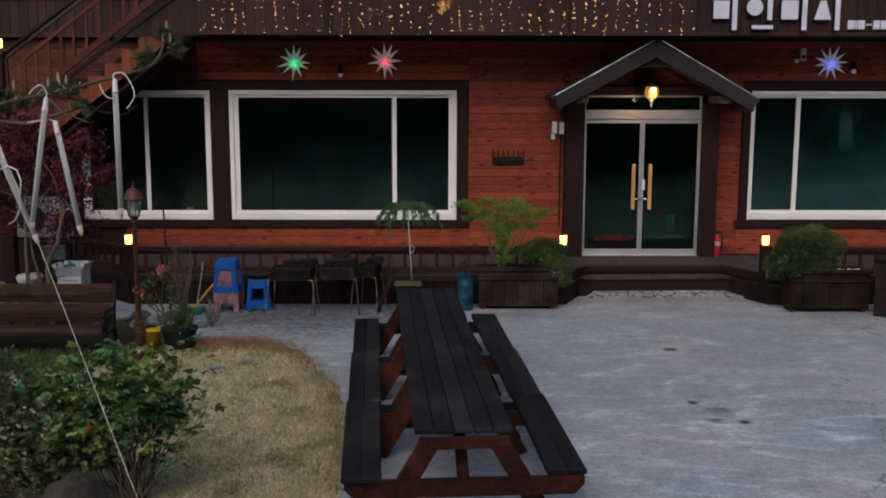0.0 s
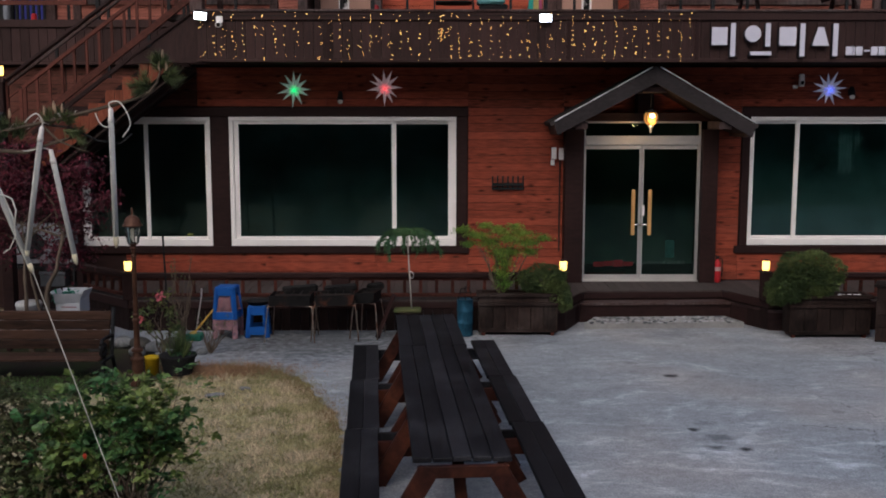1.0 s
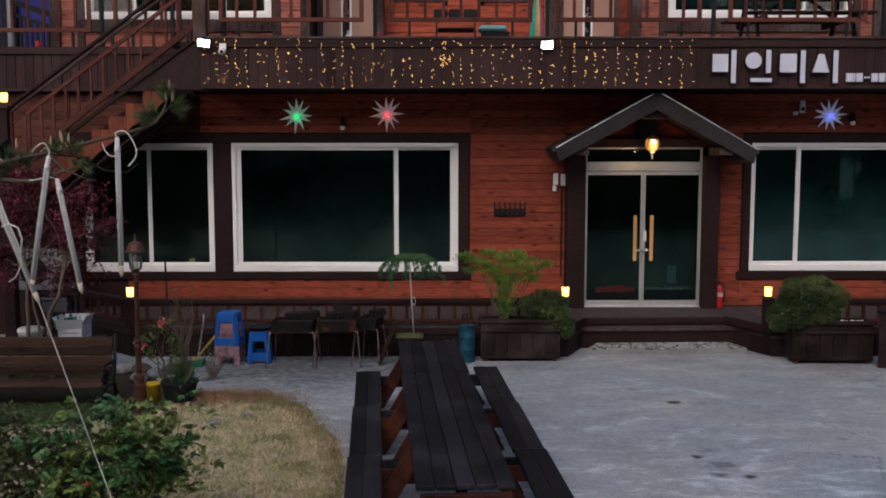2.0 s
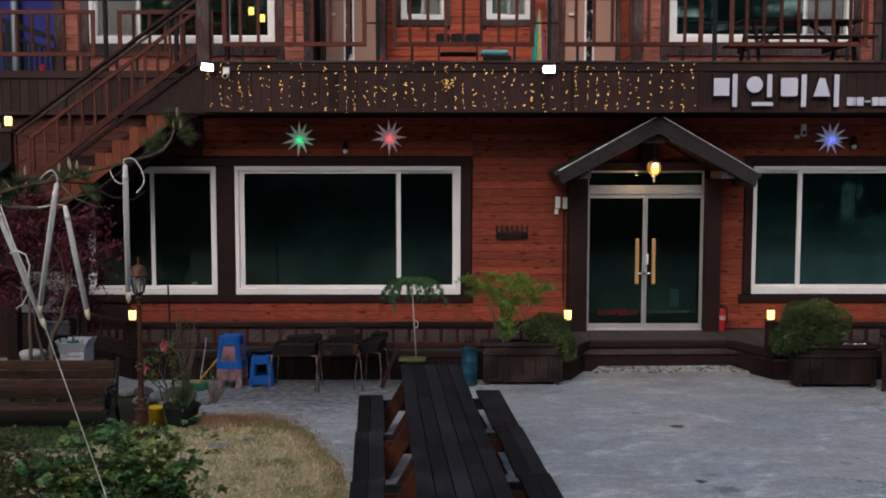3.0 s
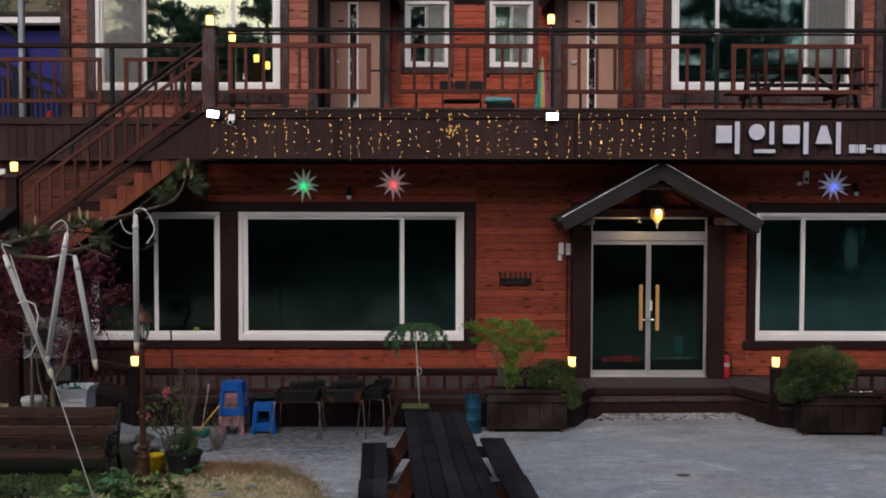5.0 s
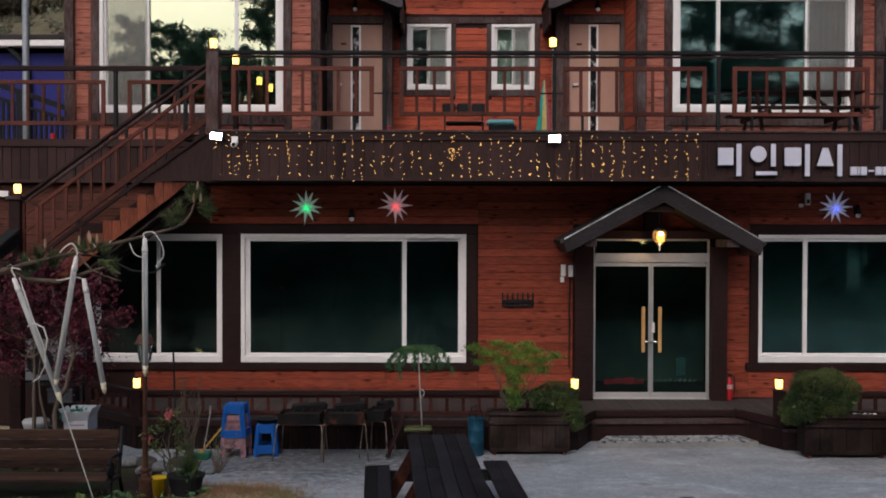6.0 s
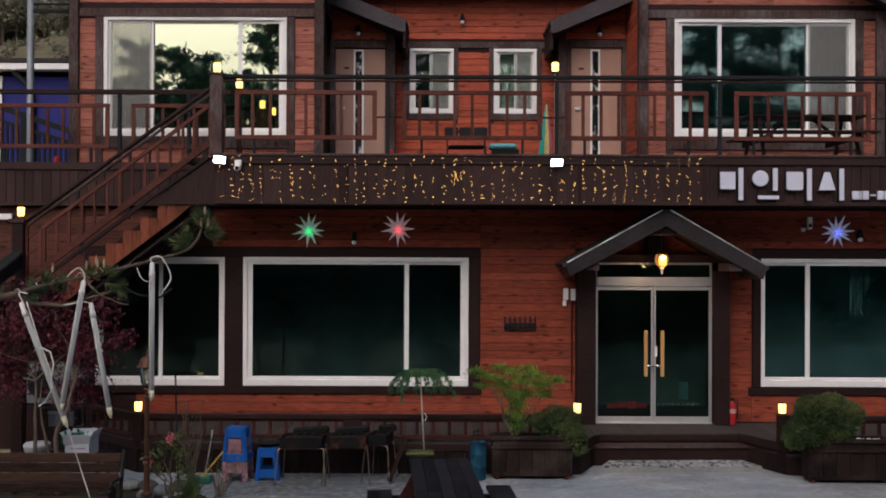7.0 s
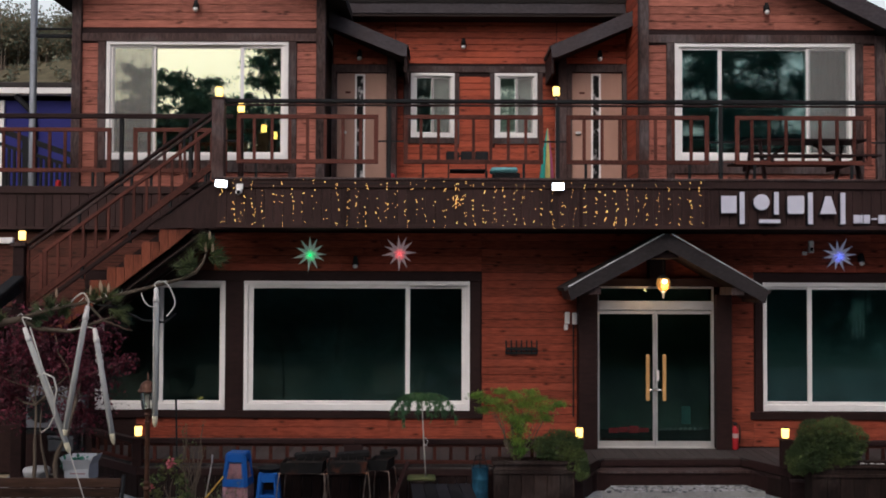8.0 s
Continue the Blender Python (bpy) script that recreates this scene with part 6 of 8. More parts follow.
def lamp_post():
    t = thing("lamp_post", "copper-brown garden lamp post with a glass lantern", "street lamp", pose(-5.93, -4.96, 0))
    t.scale = (0.96, 0.96, 1.02)
    part("post", lathe(B(), [(0.10, 0.0), (0.10, 0.06), (0.078, 0.08), (0.072, 0.28), (0.085, 0.30), (0.085, 0.325), (0.06, 0.34), (0.052, 0.39), (0.072, 0.405), (0.072, 0.43), (0.040, 0.45), (0.033, 0.74),
                             (0.046, 0.755), (0.046, 0.775), (0.034, 0.79), (0.034, 0.81), (0.043, 0.82), (0.043, 0.835), (0.029, 0.85), (0.028, 1.0), (0.026, 1.50), (0.036, 1.505), (0.036, 1.52), (0.026, 1.53), (0.026, 1.58), (0.045, 1.6), (0.03, 1.62), (0.03, 1.64)], 20), BROWN_METAL, t)
    part("lantern_base", lathe(B(), [(0.025, 1.62), (0.06, 1.65), (0.065, 1.66), (0.05, 1.66)], 12), BROWN_METAL, t)
    part("lantern_glass", lathe(B(), [(0.064, 1.661), (0.098, 1.84), (0.095, 1.86)], 6), CLEAR, t, "clear lantern glass").visible_shadow = False
    for k in range(6):
        a = 2 * math.pi * k / 6
        part("lantern_rib", tube(B(), [(0.066 * math.cos(a), 0.066 * math.sin(a), 1.66), (0.101 * math.cos(a), 0.101 * math.sin(a), 1.86)], 0.006, 5), BLACK, t)
    part("lantern_roof", lathe(B(), [(0.105, 1.85), (0.128, 1.858), (0.122, 1.868), (0.104, 1.875), (0.100, 1.90), (0.082, 1.945), (0.05, 1.968), (0.02, 1.98), (0.012, 1.98), (0.01, 2.04), (0.003, 2.07)], 12), BROWN_METAL, t, "brown metal lantern roof", True)
    part("bulb", lathe(B(), [(0.012, 1.70), (0.02, 1.72), (0.033, 1.76), (0.033, 1.80), (0.015, 1.825)], 12), PVC, t, "white unlit bulb", True)


lamp_post()


def red_maple():
    t = thing("red_maple", "dark red maple tree beside the stairs", "tree", pose(-7.60, -3.30, 0))
    r = random.Random(23)
    pads = [((-0.5, 0.39, 2.2), (0.65, 0.6, 0.45)), ((0.2, 0.39, 1.85), (0.5, 0.5, 0.38)), ((-0.9, 0.39, 1.6), (0.5, 0.5, 0.4)), ((0.1, 0.49, 1.32), (0.42, 0.45, 0.28)), ((0.4, 0.39, 2.4), (0.3, 0.35, 0.25)), ((-0.25, 0.29, 2.65), (0.4, 0.4, 0.25)),
            ((0.7, 0.39, 2.05), (0.22, 0.25, 0.14)), ((-1.35, 0.39, 2.0), (0.5, 0.5, 0.5))]
    stems = ([(0.02, 0.02, 0), (0.0, 0, 0.3), (-0.012, 0, 0.64), (-0.018, 0.01, 0.79), (0.03, 0.0, 0.94), (0.135, -0.01, 1.13), (0.15, 0.02, 1.26), (0.185, 0.08, 1.46), (0.23, 0.2, 1.75)],
             [(-0.25, 0.02, 0), (-0.275, 0, 0.3), (-0.295, 0.01, 0.56), (-0.285, 0, 0.8), (-0.30, 0.02, 1.05), (-0.34, 0.15, 1.4), (-0.42, 0.3, 1.75)],
             [(-0.03, 0.03, 0), (-0.07, 0.02, 0.35), (-0.11, 0.0, 0.56), (-0.165, 0.01, 0.8), (-0.215, 0.02, 1.02), (-0.26, 0.1, 1.3), (-0.3, 0.3, 1.7)])
    for k, line in enumerate(stems):
        n_ = len(eased(line))
        part("trunk", tube(B(), eased(line), [0.042 - 0.026 * q / (n_ - 1) - 0.006 * k + 0.003 * math.sin(q * 1.1) for q in range(n_)], 9), BARK, t, "", True)
    for k, (c, _) in enumerate(pads):
        part("limb", branchy(B(), (0.2, 0.12, 1.55) if k % 2 else (-0.36, 0.18, 1.5), [c], 0.016, 4 + k, 0.1), BARK, t)
    pts = []
    for c, rad in pads:
        pts += blob_points(r, c, rad, int(9500 * rad[0] * rad[2]), 0.25, 0.75)
    leaves("crown", pts, 0.062, LEAF_RED, t, 24, 0.4, 0.5)


red_maple()


def compound_leaves(name, stalks, size, material, parent, seed):
    """Stalks with three or five pointed leaflets each, held out flat: a stalk is (root, direction)."""
    r = np.random.RandomState(seed)
    vs, fs = [], []
    for q, d in stalks:
        q, d = np.array(q, float), np.array(d, float)
        d /= np.linalg.norm(d) + 1e-9
        up = np.array((0, 0, 1.0)) + 0.45 * r.normal(size=3)
        side = np.cross(d, up); side /= np.linalg.norm(side) + 1e-9
        up = np.cross(side, d)
        s = size * r.uniform(0.7, 1.25)
        spots = [(1.7, d, 1.0), (1.45, 0.75 * d + side, 0.92), (1.45, 0.75 * d - side, 0.92)]
        if r.uniform() < 0.75:
            spots += [(0.6, 0.5 * d + side, 0.75), (0.6, 0.5 * d - side, 0.75)]
        for along, way, k in spots:
            way = way / np.linalg.norm(way) - 0.22 * up + 0.16 * r.normal(size=3)
            way /= np.linalg.norm(way)
            across = np.cross(way, up + 0.3 * r.normal(size=3)); across /= np.linalg.norm(across) + 1e-9
            lift = np.cross(across, way) * 0.10 * s * k
            b = q + d * s * along * 0.55
            n = len(vs)
            vs += [tuple(b), tuple(b + way * s * k * 0.35 + across * s * k * 0.33 + lift), tuple(b + way * s * k * 0.72 + across * s * k * 0.24 + lift), tuple(b + way * s * k),
                   tuple(b + way * s * k * 0.72 - across * s * k * 0.24 + lift), tuple(b + way * s * k * 0.35 - across * s * k * 0.33 + lift)]
            fs += [(n, n + 1, n + 2, n + 3), (n, n + 3, n + 4, n + 5)]
    me = bpy.data.meshes.new(name)
    me.from_pydata(vs, [], fs)
    me.materials.append(material)
    ob = new(name, me)
    ob.parent = parent
    return ob


def rose_bush(m, pads, k, material, seed, label, size, hips=None, sprouts=()):
    """Arching stems from one root, compound leaves over the outer half of each and through the pads."""
    t = thing("rose_bush", label, "bush", m)
    r = random.Random(seed)
    tips = [(c[0] + r.gauss(0, rad[0] * 0.45), c[1] + r.gauss(0, rad[1] * 0.45), c[2] + r.uniform(-0.1, rad[2] * 0.9)) for c, rad in pads for _ in range(4)] + list(sprouts)
    stalks = []
    axis = Vector((sum(c[0] for c, _ in pads) / len(pads), 0, 0.35))
    for q, tip in enumerate(tips):
        foot = Vector((r.gauss(0, 0.05), r.gauss(0, 0.05), -0.05))
        part("stem", branchy(B(), foot, [tip], 0.011 if tip not in sprouts else 0.007, seed + 1 + q, 0.07), BARK, t)
        for f in (0.55, 0.65, 0.75, 0.84, 0.92, 0.98, 1.0):
            p = foot.lerp(Vector(tip), f)
            for _ in range(2):
                stalks.append((p + Vector((r.gauss(0, 0.025), r.gauss(0, 0.025), r.gauss(0, 0.02))), (r.gauss(0, 1), r.gauss(0, 1) - 0.3, r.gauss(0.25, 0.35))))
    total = sum(rad[0] * rad[2] for _, rad in pads)
    for c, rad in pads:
        for p in blob_points(r, c, rad, int(k * rad[0] * rad[2] / total), 0.25, 0.7):
            d = Vector(p) - axis
            stalks.append((p, (d.x + r.gauss(0, 0.35), d.y + r.gauss(0, 0.35) - 0.1, 0.35 * d.z + r.gauss(0.05, 0.2))))
    compound_leaves("foliage", stalks, size, material, t, seed + 2)
    if hips:
        bm = B()
        bmesh.ops.create_icosphere(bm, subdivisions=2, radius=0.017, matrix=Matrix.Translation(hips) @ Matrix.Diagonal((0.9, 0.9, 1.35, 1)))
        part("rose_bud", bm, mat("red_bud", (0.45, 0.055, 0.03), 0.5), t, "red rose bud", True)
    return t


rose_bush(pose(-4.74, -9.2, 0), [((0.16, 0, 0.90), (0.36, 0.30, 0.28)), ((0.05, 0, 0.68), (0.36, 0.30, 0.26)), ((-0.22, 0, 0.88), (0.26, 0.26, 0.20)), ((-0.30, 0, 0.60), (0.22, 0.24, 0.22)), ((0.30, 0, 0.72), (0.20, 0.24, 0.24)), ((0.0, 0.0, 1.08), (0.22, 0.2, 0.12)), ((-0.50, 0.05, 0.80), (0.24, 0.26, 0.20)), ((-0.55, 0.0, 0.55), (0.2, 0.24, 0.2))],
          540, LEAF_ROSE, 51, "leafy green rose bush on the lawn", 0.062, (-0.19, -0.40, 0.71),
          ((0.43, 0, 1.24), (0.54, 0.0, 1.02), (0.50, -0.05, 0.55), (0.58, 0.0, 0.74), (-0.42, 0, 1.14), (-0.62, 0, 1.04), (-0.75, 0, 0.94), (-0.12, 0, 1.24), (0.1, 0.05, 1.22), (0.26, 0.0, 1.16)))
rose_bush(pose(-5.50, -9.0, 0), [((-0.05, 0, 0.82), (0.42, 0.30, 0.20)), ((0.20, 0, 0.60), (0.30, 0.30, 0.26)), ((-0.3, 0, 0.50), (0.4, 0.4, 0.35)), ((0.0, -0.1, 0.35), (0.5, 0.4, 0.25)), ((-0.3, -0.2, 0.22), (0.5, 0.3, 0.2)), ((0.30, -0.1, 0.25), (0.26, 0.3, 0.22)), ((-0.32, 0, 1.0), (0.3, 0.26, 0.14))],
          2000, LEAF_BROWN, 61, "olive-brown leafy bush beside a rose", 0.038, None, ((-0.2, 0, 1.08), (0.05, 0, 1.04), (0.2, 0, 0.96)))
bm = B()
bmesh.ops.create_icosphere(bm, subdivisions=4, radius=0.26)
for v in bm.verts:
    v.co *= 1 + 0.34 * noise.noise(v.co * 5) + 0.12 * noise.noise(v.co * 13)
    v.co.z = v.co.z * 0.75
rock = part("boulder", bm, mat("mossy_grey_rock", (0.06, 0.055, 0.05), 0.9, 0, 0.4, 18, (1, 1, 1), 0.3, 5.0, 0.6, 0), None, "", True)
rock.matrix_basis = pose(-5.07, -9.47, 0.02, 0, 0, 40) @ Matrix.Diagonal((0.95, 1.0, 1.5, 1))
tagged(rock, "grey boulder half under the bushes", "rock")


# ---- pine branch with hanging light tubes close to the camera ----
TUBE_WHITE = mat("frosted_light_tube", (0.46, 0.46, 0.45), 0.35, 0, 0.05, 20, (1, 1, 1), 0.08, 4.0, 0.0, 0)
YELLOWED = mat("yellowed_tube_tip", (0.55, 0.50, 0.36), 0.4)
CORD = mat("pale_cord", (0.58, 0.56, 0.52), 0.7)


NEAR = pose(-0.123, -0.92, 0.172) @ Matrix.Scale(0.945, 4)


def pine_tree_near():
    t = thing("pine_tree", "pine tree with a long needle-tufted branch over the garden", "tree", NEAR)
    bm = tube(B(), [(-5.75, -12.6, -0.25), (-5.7, -12.55, 1.0), (-5.6, -12.45, 2.2), (-5.55, -12.4, 3.0), (-5.6, -12.5, 4.2), (-5.7, -12.5, 5.6)], [0.17, 0.15, 0.13, 0.11, 0.08, 0.03], 10)
    part("trunk", bm, BARK, t)
    bm = tube(B(), [(-5.56, -12.4, 2.75), (-5.0, -12.28, 2.86), (-4.6, -12.2, 2.99), (-4.42, -12.2, 3.035), (-4.33, -12.2, 2.99), (-4.2, -12.2, 2.98), (-4.08, -12.2, 3.02), (-3.98, -12.18, 3.05)], [0.06, 0.036, 0.020, 0.014, 0.0105, 0.009, 0.008, 0.006], 8)
    tube(bm, [(-4.43, -12.2, 3.03), (-4.3, -12.22, 3.07), (-4.12, -12.2, 3.11), (-3.97, -12.2, 3.145), (-3.81, -12.2, 3.185), (-3.7, -12.2, 3.215), (-3.645, -12.2, 3.24), (-3.61, -12.2, 3.285), (-3.588, -12.2, 3.35)], [0.013, 0.0095, 0.0082, 0.008, 0.0075, 0.007, 0.0068, 0.006, 0.004], 8)
    tube(bm, [(-3.64, -12.2, 3.24), (-3.69, -12.2, 3.255), (-3.71, -12.2, 3.26)], [0.006, 0.005, 0.004], 6)
    tube(bm, [(-4.12, -12.2, 3.1), (-4.05, -12.2, 3.03), (-3.95, -12.2, 2.99), (-3.92, -12.2, 2.985)], [0.006, 0.005, 0.004, 0.003], 6)
    tube(bm, [(-3.98, -12.18, 3.05), (-3.98, -12.18, 3.1)], [0.006, 0.004], 6)
    part("branch", bm, BARK, t, "bent grey pine branch", True)
    part("hanging_wire", tube(B(), [(-4.1, -12.19, 3.10), (-4.0, -12.19, 3.09), (-3.88, -12.19, 3.03), (-3.78, -12.19, 3.02), (-3.73, -12.19, 3.06)], 0.005, 6), BLACK, t, "thin black cable", True)
    r = random.Random(9)
    tips = [((-3.59, 3.345), (-0.15, 1.0)), ((-3.588, 3.345), (0.45, 0.9)), ((-3.592, 3.34), (-0.7, 0.7)), ((-3.592, 3.35), (-0.4, 0.9)), ((-3.58, 3.32), (0.9, 0.35)), ((-3.575, 3.31), (0.9, -0.15)), ((-3.575, 3.31), (0.7, -0.5)),
            ((-3.65, 3.262), (-0.9, 0.45)), ((-3.655, 3.262), (-0.8, -0.35)), ((-3.65, 3.268), (-0.3, 0.9)), ((-3.66, 3.266), (-1.0, 0.1)),
            ((-4.235, 3.045), (0.15, 1.0)), ((-4.27, 3.04), (-0.3, 1.0)), ((-4.30, 3.03), (-0.6, 0.8)), ((-4.25, 3.05), (0.5, 0.8)), ((-4.32, 3.01), (-0.9, 0.5)), ((-4.215, 3.04), (0.3, 0.95)), ((-4.28, 3.06), (0.0, 1.0)), ((-4.34, 3.02), (-0.5, 0.9)),
            ((-4.075, 3.105), (-0.35, 0.95)), ((-4.05, 3.105), (0.1, 1.0)), ((-4.03, 3.11), (0.55, 0.85)), ((-4.065, 3.11), (-0.8, 0.6)), ((-4.02, 3.105), (0.85, 0.5)),
            ((-4.02, 3.075), (0.8, -0.35)), ((-3.99, 3.06), (0.9, -0.5)), ((-4.0, 3.07), (0.9, 0.05)), ((-4.5, 3.0), (-0.2, 0.9)), ((-4.55, 2.98), (-0.6, 0.8)), ((-4.8, 3.05), (0, 1)), ((-5.2, 3.0), (0, 1))]
    tufts = []
    for (x, z), (dx, dz) in tips:
        for f in range(3):
            tufts.append(((x + 0.014 * f * dx + r.gauss(0, 0.005), -12.2 + r.gauss(0, 0.012), z + 0.014 * f * dz + r.gauss(0, 0.005)), (dx, r.gauss(0, 0.35), dz)))
    needles("needles", tufts, 0.060, 40, LEAF_PINE, t, 5, 0.0042, 0.55)
    BUD = mat("pale_pine_bud", (0.36, 0.26, 0.18), 0.8)
    for x, z in ((-4.255, 3.13), (-4.104, 3.142), (-4.061, 3.165), (-4.055, 3.15), (-4.025, 3.152), (-3.578, 3.385), (-3.565, 3.335), (-3.595, 3.335)):
        part("bud", lathe(B(), [(0.004, 0), (0.0065, 0.012), (0.0055, 0.028), (0.0018, 0.042)], 6, (x, -12.21, z)), BUD, t, "pale upright spring bud")
    # unseen crown clumps, added and sized to shade the left garden
    crown = []
    for q in range(10):
        c = (-9.0 + r.uniform(-1.2, 0.8), -11.0 + r.uniform(-1.9, 2.6), 5.1 + r.uniform(-0.9, 1.5))
        crown += [(p_, (p_[0] - c[0], p_[1] - c[1], 0.5)) for p_ in blob_points(r, c, (0.95, 0.95, 0.42), 70, 0.3, 0.5)]
        part("limb", branchy(B(), (-5.68, -12.5, 4.0 + 0.15 * q), [c], 0.05, 60 + q, 0.15), BARK, t)
    needles("crown", crown, 0.22, 26, LEAF_PINE, t, 6, 0.012, 1.0)


pine_tree_near()


def light_tube(a, b, hook, label):
    t = thing("light_tube", label, "light tube", NEAR, "hanging light tubes")
    a, b = Vector(a), Vector(b)
    d = (b - a).normalized()
    part("tube", tube(B(), [a, b], 0.0122, 12), TUBE_WHITE, t, "frosted plastic tube", True)
    part("collar", tube(B(), [a - d * 0.045, a - d * 0.035, a - d * 0.01, a + d * 0.0, a + d * 0.02], [0.007, 0.0105, 0.0105, 0.0132, 0.0132], 12), PVC, t, "white plastic collar", True)
    part("tip", tube(B(), [b, b + d * 0.03, b + d * 0.05], [0.0122, 0.011, 0.003], 12), YELLOWED, t, "yellowed pointed end", True)
    part("led_strip", beam(B(), a + d * 0.03 + Vector((0, -0.0128, 0)), b + Vector((0, -0.0128, 0)), 0.006, 0.003), mat("strip_grey", (0.42, 0.42, 0.40), 0.5), t)
    part("hanger_cord", tube(B(), eased([a - d * 0.04] + [Vector(q) for q in hook]), 0.0033, 6), CORD, t, "white cord looped over the branch", True)
    return t


light_tube((-3.81, -12.22, 3.13), (-3.81, -12.22, 2.61), [(-3.815, -12.22, 3.195), (-3.77, -12.23, 3.20), (-3.735, -12.23, 3.15), (-3.725, -12.23, 3.1), (-3.75, -12.23, 3.06), (-3.76, -12.23, 3.05)], "frosted tube hanging straight from a pine branch")
light_tube((-4.12, -12.22, 3.05), (-4.205, -12.22, 2.55), [(-4.11, -12.22, 3.12), (-4.13, -12.23, 3.15), (-4.165, -12.23, 3.13), (-4.185, -12.22, 3.11)], "frosted tube hanging slanted from a pine branch")
light_tube((-4.08, -12.2, 2.95), (-4.005, -12.2, 2.53), [(-4.085, -12.2, 2.99), (-4.12, -12.21, 3.0), (-4.17, -12.21, 2.99), (-4.22, -12.2, 2.985)], "frosted tube hanging from a lower pine twig")
light_tube((-4.375, -12.22, 2.955), (-4.20, -12.22, 2.49), [(-4.385, -12.22, 3.0), (-4.4, -12.22, 3.04), (-4.36, -12.22, 3.035)], "frosted tube with a knotted cord on a pine branch")

cord_end = thing("cord_end", "loose white cord end on a hanging light tube", "cord", NEAR)
part("cord", tube(B(), eased([(-3.812, -12.236, 3.092), (-3.835, -12.238, 3.094), (-3.856, -12.24, 3.114), (-3.871, -12.24, 3.152)]), 0.0024, 6), CORD, cord_end, "", True)
guy = thing("guy_cord", "pale cord stretched from a light tube to the lawn", "cord", NEAR)
part("cord", tube(B(), [(-4.185, -12.225, 2.46), (-3.805, -12.225, 1.29), (-3.32, -12.225, -0.2)], 0.0024, 6), CORD, guy)
part("peg", tube(B(), [(-3.33, -12.225, -0.26), (-3.32, -12.225, -0.16)], 0.008, 6), BLACK, guy)
loop = thing("knotted_rope", "knotted white cord hanging from the branch", "cord", NEAR)
part("cord", tube(B(), [(-4.36, -12.235, 3.0), (-4.30, -12.24, 2.82), (-4.285, -12.245, 2.79), (-4.25, -12.245, 2.7), (-4.24, -12.245, 2.62), (-4.27, -12.245, 2.56), (-4.30, -12.245, 2.54)], 0.003, 6), CORD, loop, "", True)
part("knot", tube(B(), [(-4.32, -12.245, 2.785), (-4.285, -12.26, 2.80), (-4.25, -12.245, 2.78), (-4.235, -12.245, 2.73), (-4.245, -12.245, 2.66)], 0.0036, 6), CORD, loop, "", True)


# ---- wall fittings ----
def star_paper(name, tint):
    """White paper lit from inside: the lamp's colour is strong round the bulb and fades along the spikes."""
    m = mat(name, (0.62, 0.57, 0.54), 0.8, 0, 0.10, 12, (1, 1, 1), 0.1, 6.0, 0.05, 0.25)
    n, l = m.node_tree.nodes, m.node_tree.links
    p = n["Principled BSDF"]
    co = n.new("ShaderNodeTexCoord")
    off = n.new("ShaderNodeVectorMath"); off.operation = "DISTANCE"; off.inputs[1].default_value = (0.005, -0.04, -0.03)
    l.new(co.outputs["Object"], off.inputs[0])
    fade = n.new("ShaderNodeMapRange"); fade.interpolation_type = "SMOOTHSTEP"
    fade.inputs[1].default_value, fade.inputs[2].default_value, fade.inputs[3].default_value, fade.inputs[4].default_value = 0.02, 0.12, 1.0, 0.0
    l.new(off.outputs["Value"], fade.inputs[0])
    mx = n.new("ShaderNodeMix"); mx.data_type = "RGBA"
    mx.inputs["A"].default_value, mx.inputs["B"].default_value = (*[0.09 + 0.06 * c for c in tint], 1), (*[1.1 * c for c in tint], 1)
    l.new(fade.outputs[0], mx.inputs["Factor"]); l.new(mx.outputs["Result"], p.inputs["Emission Color"])
    p.inputs["Emission Strength"].default_value = 1.0
    return m


def paper_star(m, core, label, paper, seed):
    """A ball of long folded paper spikes round a small coloured bulb."""
    t = thing("paper_star", label, "star lamp", m, "paper stars over the windows")
    r = random.Random(seed)
    for ring, (count, lift, reach) in enumerate(((11, 0.0, 0.30), (6, 0.75, 0.22))):
        for k in range(count):
            a = 2 * math.pi * (k + 0.5 * ring) / count + r.uniform(-0.13, 0.13)
            d = Vector((math.cos(a) * math.cos(lift), -math.sin(lift) - 0.06, math.sin(a) * math.cos(lift))).normalized()
            tip = d * reach * r.uniform(0.84, 1.05)
            u = Vector((-math.sin(a), 0, math.cos(a)))
            v = d.cross(u)
            bm = B()
            root = d * 0.035
            vs = [bm.verts.new(root + q) for q in (u * 0.043, v * 0.040, -u * 0.043, -v * 0.040)]
            top = bm.verts.new(tip)
            for i in range(4):
                bm.faces.new((vs[i], vs[(i + 1) % 4], top))
            bm.faces.new(vs[::-1])
            part("spike", bm, paper, t)
    bm = B()
    bmesh.ops.create_icosphere(bm, subdivisions=2, radius=0.024, matrix=Matrix.Translation((0.005, -0.075, -0.03)))
    part("lit_core", bm, core, t, "glowing coloured bulb", True)
    part("bracket", tube(B(), [(0, 0, 0), (0, 0.09, 0.0)], 0.008, 6), BLACK, t)
    return t


paper_star(pose(-4.705, -0.12, 3.60), glow("green_led", (0.05, 1.0, 0.22), 1.6), "white paper star with a green light", star_paper("green_lit_paper", (0.05, 0.75, 0.2)), 7)
paper_star(pose(-3.25, -0.12, 3.625), glow("red_led", (1.0, 0.12, 0.12), 1.6), "white paper star with a red light", star_paper("red_lit_paper", (0.95, 0.10, 0.11)), 11)
paper_star(pose(3.912, -0.12, 3.603), glow("blue_led", (0.15, 0.22, 1.0), 1.8), "white paper star with a blue light", star_paper("blue_lit_paper", (0.16, 0.20, 1.0)), 19)


